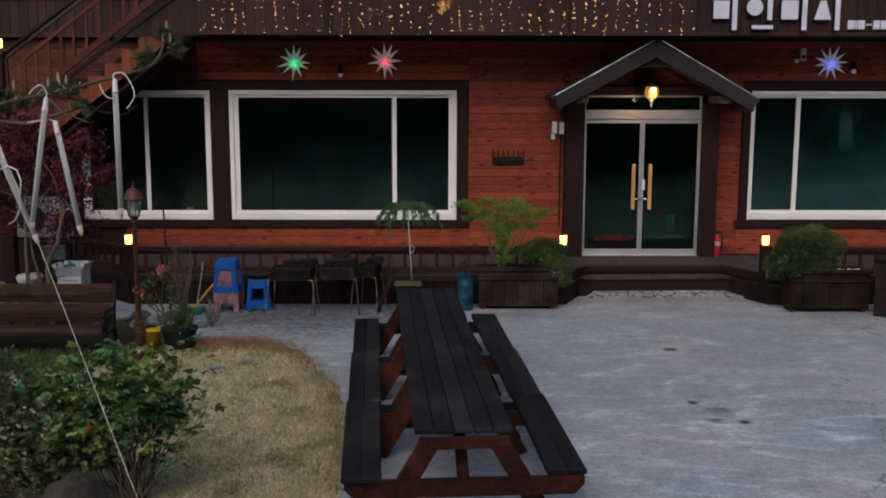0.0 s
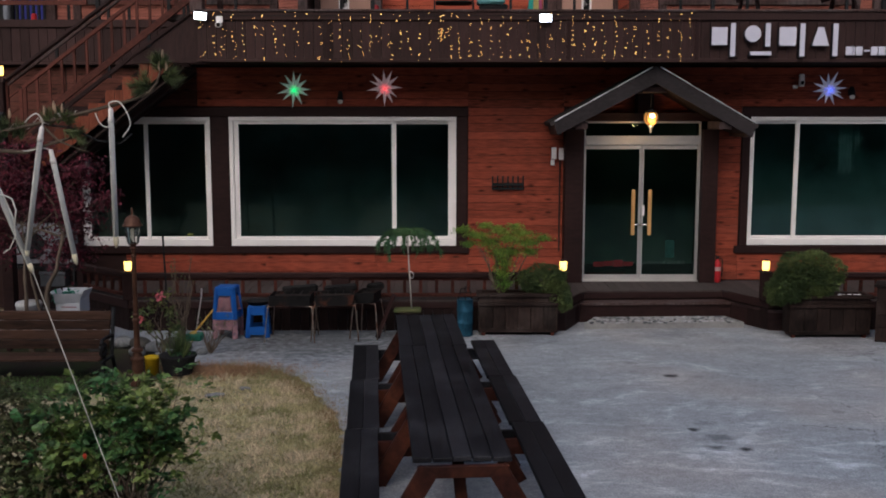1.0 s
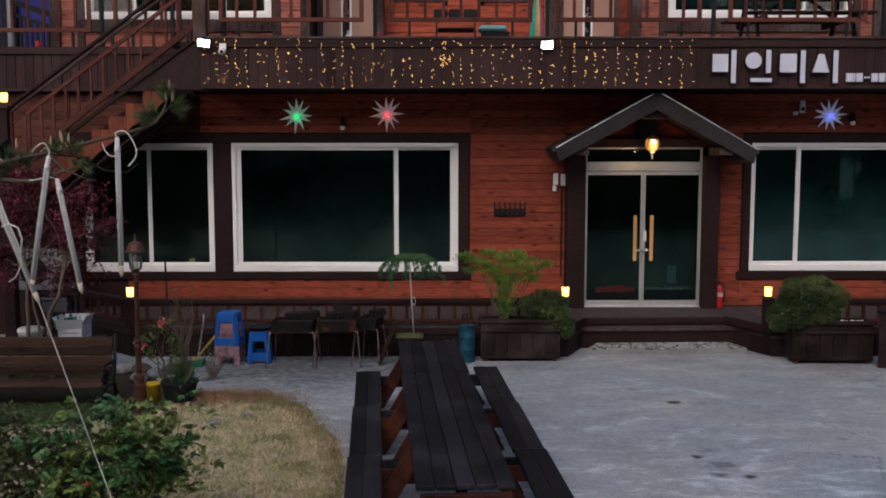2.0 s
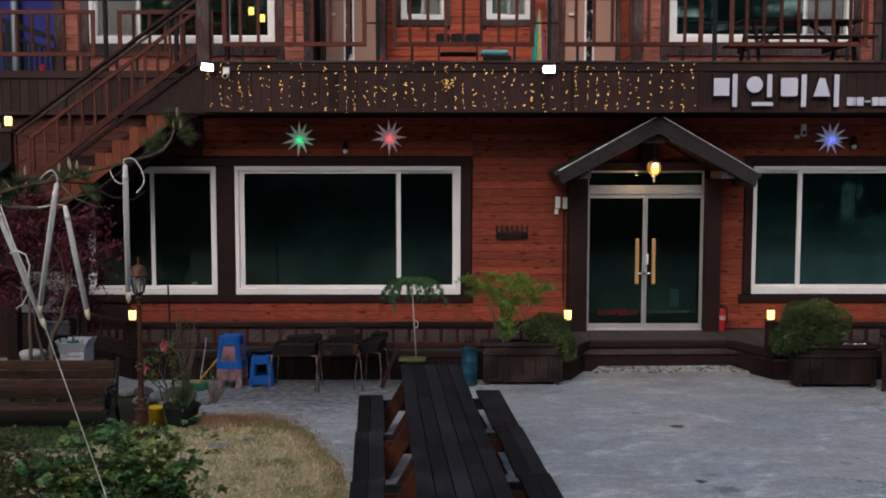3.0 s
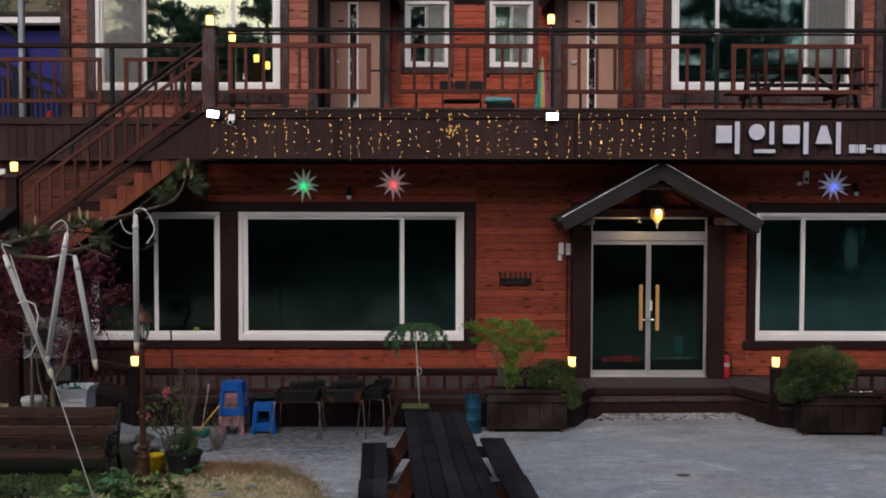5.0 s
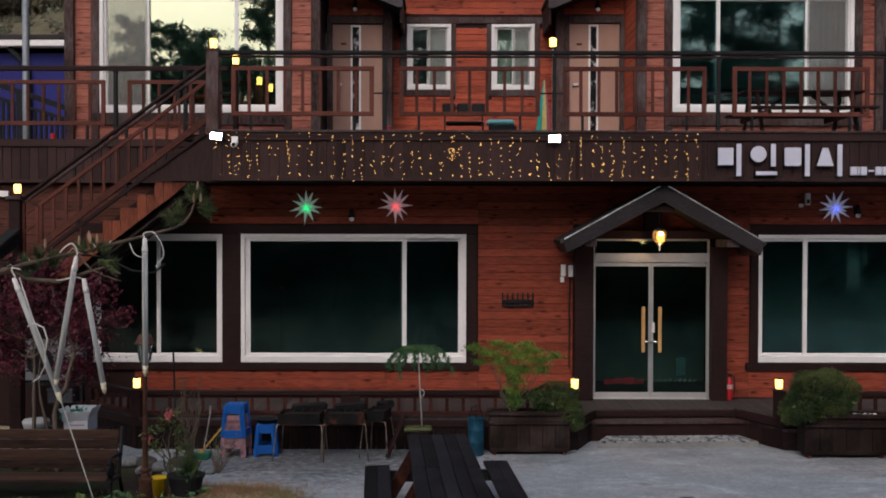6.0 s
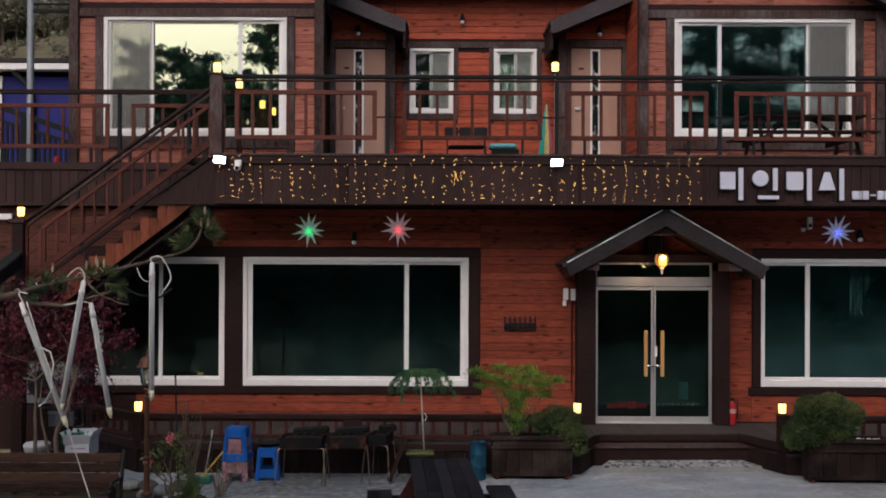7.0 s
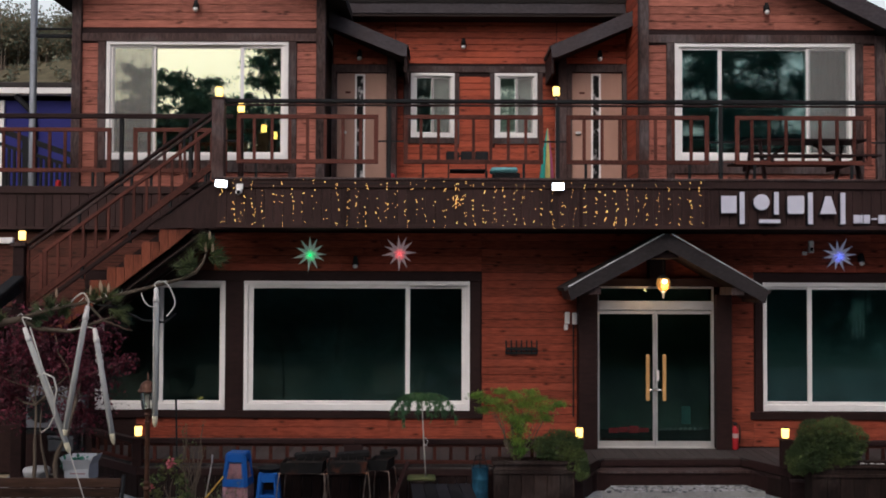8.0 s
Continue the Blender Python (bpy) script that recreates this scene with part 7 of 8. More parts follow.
def sconce(m):
    t = thing("wall_spotlight", "small black unlit bullet spotlight on the siding", "wall lamp", m, "bullet spotlights on the siding")
    part("plate", box(B(), -0.035, 0.035, -0.012, 0.0, -0.05, 0.06, 0.006), BLACK, t)
    part("arm", tube(B(), [(0, -0.01, 0.04), (0, -0.07, 0.05)], 0.012, 6), BLACK, t)
    part("head", tube(B(), [(0, -0.07, 0.09), (0, -0.08, 0.03), (0, -0.10, -0.05)], [0.03, 0.04, 0.05], 12), BLACK, t, "", True)
    part("bulb", lathe(B(), [(0.02, -0.11), (0.038, -0.09), (0.042, -0.065), (0.03, -0.04)], 12, (0, -0.10, 0)), PVC, t, "white bulb", True)
    return t


s0 = sconce(pose(-3.97, -0.022, 3.47))
for m in (pose(4.3, -0.022, 3.545), pose(-6.82, WY - 0.02, 7.9), pose(3.03, WY - 0.02, 7.88), pose(-4.09, DY - 0.02, 7.32), pose(0.34, DY - 0.02, 7.32), pose(-2.17, CY - 0.02, 7.65)):
    copy_thing(s0, m)


def rack():
    t = thing("iron_wall_rack", "black iron rack with upright prongs on the siding", "wall rack", pose(-1.25, -0.03, 2.08))
    part("rail", box(B(), -0.26, 0.26, -0.03, 0.0, -0.05, 0.0, 0.004), BLACK, t)
    part("rail", box(B(), -0.26, 0.26, -0.03, 0.0, -0.11, -0.08, 0.004), BLACK, t)
    for k in range(7):
        x = -0.25 + 0.5 * k / 6
        part("prong", box(B(), x - 0.012, x + 0.012, -0.035, -0.01, -0.115, 0.115, 0.003), BLACK, t)


rack()


def lantern():
    t = thing("porch_lantern", "lit amber glass lantern hanging under the hood", "lamp", pose(0.95, -0.62, 3.13) @ Matrix.Diagonal((1.04, 1.04, 0.90, 1)))
    part("rod", tube(B(), [(0, 0, 0.14), (0, 0, 0.42)], 0.01, 6), BLACK, t)
    part("cap", lathe(B(), [(0.09, 0.1), (0.085, 0.125), (0.03, 0.155), (0.01, 0.17)], 12), BLACK, t)
    part("glass", lathe(B(), [(0.040, -0.125), (0.075, -0.095), (0.102, -0.04), (0.108, 0.02), (0.098, 0.07), (0.085, 0.098)], 14), glow("amber_lantern_glass", (1.0, 0.46, 0.1), 0.42), t, "amber ribbed glass", True)
    bm = B()
    bmesh.ops.create_icosphere(bm, subdivisions=2, radius=0.045, matrix=Matrix.Translation((0, -0.085, 0.04)))
    part("bulb", bm, glow("lantern_bulb", (1.0, 0.72, 0.3), 9), t, "bright bulb", True)
    for k in range(8):
        a = 2 * math.pi * k / 8
        part("rib", tube(B(), [(0.043 * math.cos(a), 0.043 * math.sin(a), -0.127), (0.105 * math.cos(a), 0.105 * math.sin(a), -0.04), (0.111 * math.cos(a), 0.111 * math.sin(a), 0.02), (0.088 * math.cos(a), 0.088 * math.sin(a), 0.1)], 0.005, 5), BLACK, t)
    part("finial", lathe(B(), [(0.05, -0.13), (0.04, -0.15), (0.018, -0.17), (0.018, -0.24), (0.004, -0.26)], 10), STEEL, t, "steel finial", True)


lantern()
porch_light = new("porch_lantern_light", bpy.data.lights.new("porch_lantern_light", "POINT"))
porch_light.data.energy, porch_light.data.color, porch_light.data.shadow_soft_size = 13.0, (1.0, 0.58, 0.24), 0.08
porch_light.location = (0.95, -0.80, 3.06)


def flood(m):
    t = thing("floodlight", "lit white floodlight on the balcony edge", "floodlight", m, "floodlights on the balcony edge")
    part("housing", box(B(), -0.11, 0.11, -0.0, 0.05, -0.07, 0.07, 0.01), BLACK, t)
    part("lens", box(B(), -0.095, 0.095, -0.012, -0.001, -0.058, 0.058, 0.004), WHITE_GLOW, t, "glowing white lens")
    part("bracket", box(B(), -0.02, 0.02, 0.04, 0.09, -0.04, 0.1, 0.004), BLACK, t)
    return t


f0 = flood(pose(-5.9, -1.37, 4.63, 10, 6, 8) @ Matrix.Scale(0.9, 4))
copy_thing(f0, pose(-0.8, -1.37, 4.60, 10, 0, 0))


def cctv(m, label):
    t = thing("security_camera", label, "camera", m)
    part("mount", box(B(), -0.05, 0.05, -0.02, 0.02, 0.02, 0.11, 0.006), PVC, t)
    part("housing", tube(B(), [(0, 0.0, 0.0), (0.0, -0.1, -0.02)], 0.045, 10), PVC, t, "", True)
    part("lens", tube(B(), [(0, -0.101, -0.02), (0, -0.11, -0.022)], 0.03, 10), BLACK, t)


cctv(pose(-5.63, -1.31, 4.52), "small white security camera under the balcony edge")
sensor = thing("alarm_sensor", "small white alarm sensor and junction box on the siding", "sensor", pose(3.49, -0.026, 3.74))
part("housing", box(B(), -0.038, 0.042, -0.07, 0.0, -0.10, 0.10, 0.012), PVC, sensor)
part("window", box(B(), -0.022, 0.026, -0.074, -0.068, -0.07, -0.01, 0.004), DECOR, sensor)
part("junction_box", box(B(), -0.135, -0.065, -0.05, 0.0, -0.135, -0.075, 0.008), PVC, sensor)
part("lead", tube(B(), [(-0.066, -0.02, -0.10), (-0.05, -0.02, -0.09), (-0.036, -0.02, -0.08)], 0.006, 6), CORD, sensor, "", True)
sw = thing("switch_boxes", "white plastic meter and switch boxes on the siding", "switch box", pose(0, 0, 0))
part("box_upper", box(B(), -0.54, -0.46, -0.08, -0.024, 2.47, 2.66, 0.006), PVC, sw)
part("box_lower", box(B(), -0.55, -0.49, -0.07, -0.024, 2.37, 2.46, 0.006), PVC, sw)
part("box_side", box(B(), -0.42, -0.345, -0.09, -0.024, 2.46, 2.65, 0.006), PVC, sw)
part("conduit", tube(B(), [(-0.40, -0.04, 2.46), (-0.40, -0.04, 0.95)], 0.012, 6), BLACK, sw, "thin dark conduit")

# fairy-light curtain on the balcony fascia
fl = thing("fairy_light_curtain", "curtain of amber fairy lights over the fascia", "fairy lights", pose(0, 0, 0))
fr = random.Random(77)
bulbs = []
x = -5.9
while x < 1.46:
    pts, z, sway = [], 4.63, fr.uniform(0.008, 0.022)
    bend = fr.uniform(0, 6.28)
    while z > 3.99:
        pts.append((x + sway * math.sin(bend + z * 9.0) + fr.gauss(0, 0.006), -1.295 + fr.uniform(-0.006, 0.006), z))
        z -= fr.uniform(0.05, 0.12)
    if len(pts) > 2:
        part("light_string", tube(B(), pts, 0.0022, 3, False), BLACK, fl)
        for q in pts:
            for k in range(fr.choice((0, 1, 1, 1, 1, 2, 2))):
                bulbs.append((q[0] + fr.gauss(0, 0.016), q[1] - 0.008, q[2] + fr.gauss(0, 0.03)))
    x += fr.uniform(0.12, 0.185)
for _ in range(22):
    bulbs.append((-2.33 + fr.gauss(0, 0.05), -1.305, 4.45 + fr.gauss(0, 0.12)))
part("cable", tube(B(), [(-5.95, -1.295, 4.64), (-2.0, -1.295, 4.645), (1.5, -1.295, 4.64)], 0.004, 4), BLACK, fl)
bb = B()
for q in bulbs:
    bmesh.ops.create_icosphere(bb, subdivisions=1, radius=fr.choice((0.0036, 0.0043, 0.0052)), matrix=Matrix.Translation(q))
tagged(part("bulbs", bb, BULB, fl, "tiny amber bulbs"), kind="stuff")

# sign: plain white raised shapes and bars
SIGN = mat("white_sign_acrylic", (0.60, 0.59, 0.68), 0.4, 0, 0.05, 5, (1, 1, 1), 0.08, 3.0, 0.0, 0)
SIGN_EDGE = mat("dark_sign_return", (0.012, 0.014, 0.018), 0.5)
sign = thing("wall_sign", "raised white plain sign shapes on the dark fascia", "sign", pose(0, 0, 0))


def sign_shape(outline):
    """One raised plain shape: a white face on a dark return."""
    part("sign_shape", prism_xz(B(), outline, -1.352, -1.335), SIGN, sign)
    part("sign_return", prism_xz(B(), [(x - 0.012, z - 0.012) for x, z in outline], -1.334, -1.285), SIGN_EDGE, sign)


plate = lambda x0, x1, z0, z1: [(x0, z0), (x1, z0), (x1, z1), (x0, z1)]
disc = lambda x, z, a, b: [(x + a * math.cos(2 * math.pi * k / 24), z + b * math.sin(2 * math.pi * k / 24)) for k in range(24)]
sign_shape(plate(1.675, 1.905, 4.21, 4.47))
sign_shape(plate(1.955, 2.025, 4.045, 4.53))
sign_shape(disc(2.285, 4.375, 0.12, 0.12))
sign_shape(plate(2.475, 2.545, 4.19, 4.53))
sign_shape(plate(2.25, 2.565, 4.06, 4.115))
sign_shape([(2.70, 4.20), (2.91, 4.20), (2.93, 4.225), (2.93, 4.455), (2.91, 4.475), (2.70, 4.475), (2.68, 4.455), (2.68, 4.225)])
sign_shape(plate(2.99, 3.06, 4.045, 4.525))
sign_shape([(3.17, 4.20), (3.42, 4.20), (3.335, 4.47), (3.255, 4.47)])
sign_shape(plate(3.48, 3.55, 4.045, 4.525))
for k, (a, b) in enumerate(((3.69, 3.79), (3.80, 3.83), (3.845, 3.94), (3.96, 4.05), (4.07, 4.165), (4.18, 4.275), (4.29, 4.385), (4.40, 4.49), (4.51, 4.60), (4.62, 4.71), (4.73, 4.82), (4.84, 4.93))):
    low_bar = k in (3, 7)
    part("sign_bar", box(B(), a, b, -1.32, -1.285, 4.115 if low_bar else 4.06, 4.14 if low_bar else 4.19, 0.008), SIGN, sign)

# lamps on the upper posts and the newel
for m in (pose(-5.995, -1.12, 5.975), pose(-8.99, -1.15, 3.75)):
    copy_thing(first_lamp, m)
up_post = thing("lamp_stake", "thin steel lamp stake on the balcony railing", "post", pose(-0.80, -1.12, 5.0))
part("stake", tube(B(), [(0, 0, -0.26), (0, 0, 1.0)], 0.013, 8), STEEL, up_post)
copy_thing(first_lamp, pose(-0.80, -1.12, 6.0))
in_post = thing("lamp_stake", "dark timber post at the stair head", "post", pose(-5.73, -0.75, 4.68))
part("stake", box(B(), -0.04, 0.04, -0.04, 0.04, 0.0, 1.11, 0.005), DARK, in_post)
copy_thing(first_lamp, pose(-5.73, -0.75, 5.79))


# ---- things on the balcony ----
def balcony_chair(m):
    t = thing("balcony_bench", "low black plastic bench seat on the balcony", "bench", m)
    part("seat", box(B(), -0.30, 0.30, -0.2, 0.2, 0.32, 0.36, 0.015), BLACK, t)
    for x in (-0.25, 0.0, 0.25):
        part("back_pad", box(B(), x - 0.115, x + 0.115, 0.17, 0.2, 0.53, 0.70, 0.02), BLACK, t)
    part("back_bar", box(B(), -0.36, 0.36, 0.2, 0.215, 0.60, 0.63), BLACK, t)
    for sx in (-1, 1):
        for sy in (-1, 1):
            part("leg", tube(B(), [(sx * 0.32, sy * 0.17, 0.0), (sx * 0.32, sy * 0.17, 0.33 if sy < 0 else 0.6)], 0.014, 6), BLACK, t)
    return t


balcony_chair(pose(-2.13, 0.45, FL - 0.02))
cooler = thing("cool_box", "pale teal cool box on the balcony floor", "cool box", pose(-1.54, -0.3, FL - 0.02))
part("body", box(B(), -0.20, 0.24, -0.15, 0.15, 0.0, 0.225, 0.02), BLACK, cooler)
part("lid", box(B(), -0.24, 0.2, -0.17, 0.17, 0.226, 0.31, 0.03), mat("pale_teal_plastic", (0.18, 0.42, 0.44), 0.5), cooler, "pale teal lid")


def parasol():
    t = thing("parasol", "closed striped parasol standing on the balcony", "parasol", pose(-0.83, 0.1, FL - 0.02))
    part("pole", tube(B(), [(0, 0, 0), (0.02, 0, 1.0)], 0.012, 6), PVC, t)
    part("base", lathe(B(), [(0.14, 0), (0.14, 0.05), (0.04, 0.08)], 12), BLACK, t)
    cols = (("teal_cloth", (0.05, 0.36, 0.30)), ("yellow_cloth", (0.62, 0.50, 0.18)), ("pink_cloth", (0.50, 0.12, 0.25)), ("teal_cloth_dark", (0.04, 0.28, 0.25)))
    n_s = 8
    for k in range(n_s):
        a0, a1 = 2 * math.pi * (k + 4.6) / n_s, 2 * math.pi * (k + 5.6) / n_s
        bm = B()
        rows = []
        for r_, z in ((0.10, 0.10), (0.12, 0.2), (0.085, 0.55), (0.03, 0.9), (0.012, 1.02)):
            rows.append([bm.verts.new((0.02 * z + q * r_ * math.cos(a), q * r_ * math.sin(a), z)) for a, q in ((a0, 1), ((a0 + a1) / 2, 0.8), (a1, 1))])
        for p_, q_ in zip(rows, rows[1:]):
            for i in range(2):
                bm.faces.new((p_[i], p_[i + 1], q_[i + 1], q_[i]))
        nm, col = cols[k % 4]
        part("cloth_panel", bm, mat(nm, col, 0.85), t)


parasol()


def balcony_table():
    t = thing("balcony_table", "dark picnic table with benches behind the balcony railing", "picnic table", pose(3.22, -0.40, FL - 0.02))
    for k in range(4):
        part("tabletop_board", box(B(), -0.95, 0.95, -0.3 + 0.15 * k, -0.16 + 0.15 * k, 0.72, 0.755, 0.005), DARK, t)
    for s in (-1, 1):
        for j in (0, 1):
            part("bench_board", box(B(), -0.98, 0.98, s * 0.62 - 0.13 + 0.14 * j, s * 0.62 + 0.14 * j - 0.0, 0.42, 0.455, 0.005), DARK, t)
        part("cross_rail", box(B(), s * 0.7 - 0.02, s * 0.7 + 0.02, -0.76, 0.76, 0.33, 0.415, 0.004), DARK, t)
        for q in (-1, 1):
            part("leg", beam(B(), (s * 0.74, q * 0.55, 0.0), (s * 0.74, q * 0.22, 0.715), 0.04, 0.09, 0.004), DARK, t)
        part("brace", beam(B(), (s * 0.68, 0, 0.36), (s * 0.2, 0, 0.71), 0.06, 0.04), DARK, t)


balcony_table()
jar = thing("red_pot", "small red pot on the balcony edge", "pot", pose(-3.37, -0.4, FL - 0.02))
part("body", lathe(B(), [(0.05, 0), (0.06, 0.12), (0.05, 0.2), (0.03, 0.21)], 12), mat("red_glaze", (0.5, 0.05, 0.06), 0.4), jar)
jar2 = thing("red_canister", "red canister by the rear railing", "canister", pose(-9.0, 0.3, FL - 0.02))
part("body", lathe(B(), [(0.045, 0), (0.045, 0.12), (0.03, 0.15)], 12), mat("red_paint", (0.5, 0.03, 0.03), 0.4), jar2)


# ---- small things in the left garden ----
def pot_plant():
    t = thing("potted_grass", "black plastic pot with tall dark grass", "pot plant", pose(-5.60, -4.40, 0))
    part("pot", lathe(B(), [(0.17, 0), (0.215, 0.21), (0.232, 0.215), (0.232, 0.24), (0.21, 0.235)], 18), BLACK, t)
    r = random.Random(31)
    tufts = [((r.gauss(0, 0.06), r.gauss(0, 0.06), 0.22), (r.gauss(0, 0.25), r.gauss(0, 0.25), 1)) for _ in range(14)]
    needles("blades", tufts, 0.36, 14, LEAF_JUNIPER, t, 32, 0.012, 0.4)
    leaves("low_leaves", [(r.gauss(0.06, 0.09), r.gauss(-0.05, 0.08), 0.24 + r.uniform(0, 0.04)) for _ in range(30)], 0.045, LEAF_WILLOW, t, 33)


pot_plant()


def pink_shrub():
    t = thing("flowering_shrub", "small shrub with pink blossoms by the lamp post", "shrub", pose(-6.05, -3.45, 0))
    r = random.Random(41)
    tips = [(-0.28, 0, 0.62), (-0.1, 0, 0.78), (0.05, 0.0, 0.86), (0.12, 0, 0.66), (0.16, 0, 0.45), (-0.2, 0.1, 0.45)]
    part("stems", branchy(B(), (0, 0, -0.02), tips, 0.012, 42), BARK, t)
    pts = []
    for q in tips:
        pts += blob_points(r, (q[0], q[1], q[2] - 0.08), (0.12, 0.12, 0.14), 70, 0.2, 0.5)
    leaves("foliage", pts, 0.06, leaf_mat("olive_leaf", (0.05, 0.075, 0.025), 0.5, 0.6, (0.12, 0.13, 0.04)), t, 43)
    pk = blob_points(r, (0.0, -0.1, 0.80), (0.06, 0.05, 0.08), 40, 0.2) + blob_points(r, (-0.26, -0.1, 0.52), (0.05, 0.05, 0.07), 30, 0.2)
    leaves("blossom", pk, 0.045, PINK, t, 44, 0.2, 0.9, label="pink blossom clusters")


pink_shrub()
bag = thing("yellow_bucket", "yellow plastic bucket beside the lamp post", "bucket", pose(-5.905, -4.47, 0))
part("body", lathe(B(), [(0.075, 0), (0.09, 0.2), (0.098, 0.205), (0.098, 0.23), (0.088, 0.22)], 16), mat("yellow_plastic", (0.55, 0.36, 0.01), 0.45), bag, "", True)


def bare_shrub(m, h, seed, label):
    t = thing("bare_shrub", label, "shrub", m)
    r = random.Random(seed)
    tips = [(r.gauss(0, 0.28 if h < 1 else 0.11) * h, r.gauss(0, 0.15 if h < 1 else 0.08) * h, r.uniform(0.55, 1.0) * h) for _ in range(16)]
    for k, q in enumerate(tips):
        part("stem", branchy(B(), (0, 0, -0.02), [q], 0.006 + 0.005 * h, seed + k, 0.05 * h), BARK, t)
    pts = []
    for q in tips:
        for _ in range(4):
            pts.append((q[0] + r.gauss(0, 0.03), q[1] + r.gauss(0, 0.03), q[2] + r.gauss(0, 0.03)))
    leaves("leaves", pts, 0.035, LEAF_BROWN, t, seed)


bare_shrub(pose(-5.45, -3.32, 0), 0.55, 71, "nearly bare twiggy shrub at the lawn edge")
bare_shrub(pose(-5.98, -2.75, 0), 1.25, 72, "slender bare young tree by the deck")
stake = thing("garden_stake", "thin black stake leaning by the deck", "stake", pose(-6.1, -3.0, 0))
part("rod", tube(B(), [(0.03, 0, -0.03), (0.0, 0, 0.8), (-0.02, 0, 1.56)], 0.014, 6), BLACK, stake)
broom = thing("broom", "yellow broom leaning on the stools", "broom", pose(-5.72, -2.5, 0))
part("stick", tube(B(), [(-0.14, 0, 0.1), (0.12, 0.1, 0.42)], 0.013, 6), mat("yellow_stick", (0.5, 0.3, 0.06), 0.5), broom)
part("brush", lathe(B(), [(0.09, 0), (0.07, 0.09), (0.02, 0.13)], 10, (-0.15, 0, 0)), mat("yellow_bristle", (0.48, 0.33, 0.08), 0.9), broom)
pan = thing("dustpan", "green plastic dustpan with an upright handle", "dustpan", pose(-5.86, -2.5, 0))
part("pan", box(B(), -0.12, 0.12, -0.1, 0.1, 0.0, 0.1, 0.02), mat("green_plastic", (0.03, 0.15, 0.10), 0.5), pan)
part("handle", tube(B(), [(0.0, 0.1, 0.08), (0.09, 0.12, 0.6), (0.1, 0.12, 0.72)], [0.009, 0.009, 0.016], 6), STEEL, pan)


def carton():
    WHITE_CARD = mat("white_carton", (0.44, 0.46, 0.50), 0.7, 0, 0.05, 6, (1, 1, 1), 0.1, 4.0, 0.03, 0.05)
    t = thing("carton", "open white cardboard carton with green packing", "carton", pose(-7.385, -2.98, 0.5, 0, 0, -4))
    part("front", box(B(), -0.165, 0.165, -0.16, -0.153, 0.0, 0.15), WHITE_CARD, t)
    part("back", box(B(), -0.165, 0.165, 0.153, 0.16, 0.0, 0.22), WHITE_CARD, t)
    for s in (-1, 1):
        part("side", box(B(), s * 0.161 - 0.0035, s * 0.161 + 0.0035, -0.152, 0.152, 0.0, 0.20), WHITE_CARD, t)
    part("bottom", box(B(), -0.157, 0.157, -0.152, 0.152, 0.0, 0.01), WHITE_CARD, t)
    part("flap", beam(B(), (0.0, -0.158, 0.152), (0.012, -0.215, 0.285), 0.34, 0.006), WHITE_CARD, t, "front flap standing half open")
    part("flap", prism_xz(B(), [(0.165, 0.2), (0.225, 0.325), (0.219, 0.327), (0.158, 0.203)], -0.15, 0.15), WHITE_CARD, t)
    part("flap", prism_xz(B(), [(-0.165, 0.2), (-0.245, 0.30), (-0.240, 0.304), (-0.158, 0.203)], -0.15, 0.15), WHITE_CARD, t)
    part("flap", beam(B(), (-0.04, 0.158, 0.22), (-0.05, 0.22, 0.30), 0.33, 0.006), WHITE_CARD, t)
    part("print_bar", box(B(), -0.09, 0.12, -0.1632, -0.1605, 0.088, 0.104), PINKISH, t)
    part("print_bar", box(B(), 0.06, 0.15, -0.1632, -0.1605, 0.02, 0.045), mat("grey_print", (0.20, 0.22, 0.26), 0.7), t)
    r = random.Random(5)
    wrap = blob_points(r, (-0.07, 0.02, 0.24), (0.13, 0.10, 0.07), 130, 0.1) + blob_points(r, (-0.19, -0.06, 0.20), (0.06, 0.07, 0.07), 50, 0.1)
    leaves("packing", wrap, 0.06, leaf_mat("green_wrap", (0.015, 0.14, 0.09), 0.3), t, 6)


carton()
crate = thing("low_table", "low dark wooden table behind the garden bench", "table", pose(-7.65, -2.98, 0))
part("top", box(B(), -0.62, 0.62, -0.25, 0.25, 0.46, 0.5, 0.006), DARK, crate)
for sx in (-1, 1):
    for sy in (-1, 1):
        part("leg", box(B(), sx * 0.55 - 0.03, sx * 0.55 + 0.03, sy * 0.2 - 0.03, sy * 0.2 + 0.03, 0.0, 0.459, 0.004), DARK, crate)
tub = thing("white_tub", "white plastic tub with a lid", "tub", pose(-7.98, -3.0, 0.5))
part("body", lathe(B(), [(0.15, 0), (0.175, 0.1), (0.18, 0.12), (0.16, 0.15), (0.02, 0.155)], 18), mat("grey_white_tub", (0.42, 0.42, 0.43), 0.5), tub, "", True)
unit = thing("air_conditioner_unit", "white outdoor air conditioner unit in the stair shade", "air conditioner", pose(-8.74, -0.5, 0.80))
# white casing greyed: its colour carries the stair shade
part("casing", box(B(), -0.53, 0.53, -0.14, 0.14, 0.02, 0.66, 0.02), mat("shade_grey_casing", (0.18, 0.18, 0.20), 0.6), unit)
part("grille", tube(B(), [(-0.12, -0.142, 0.33), (-0.12, -0.156, 0.33)], 0.22, 24), BLACK, unit, "dark round fan grille")
part("side_cover", box(B(), 0.36, 0.52, -0.152, -0.141, 0.06, 0.62, 0.006), mat("pale_casing_cover", (0.27, 0.27, 0.29), 0.5), unit)
for s in (-1, 1):
    part("foot", box(B(), s * 0.38 - 0.03, s * 0.38 + 0.03, -0.15, 0.15, 0.0, 0.019), BLACK, unit)
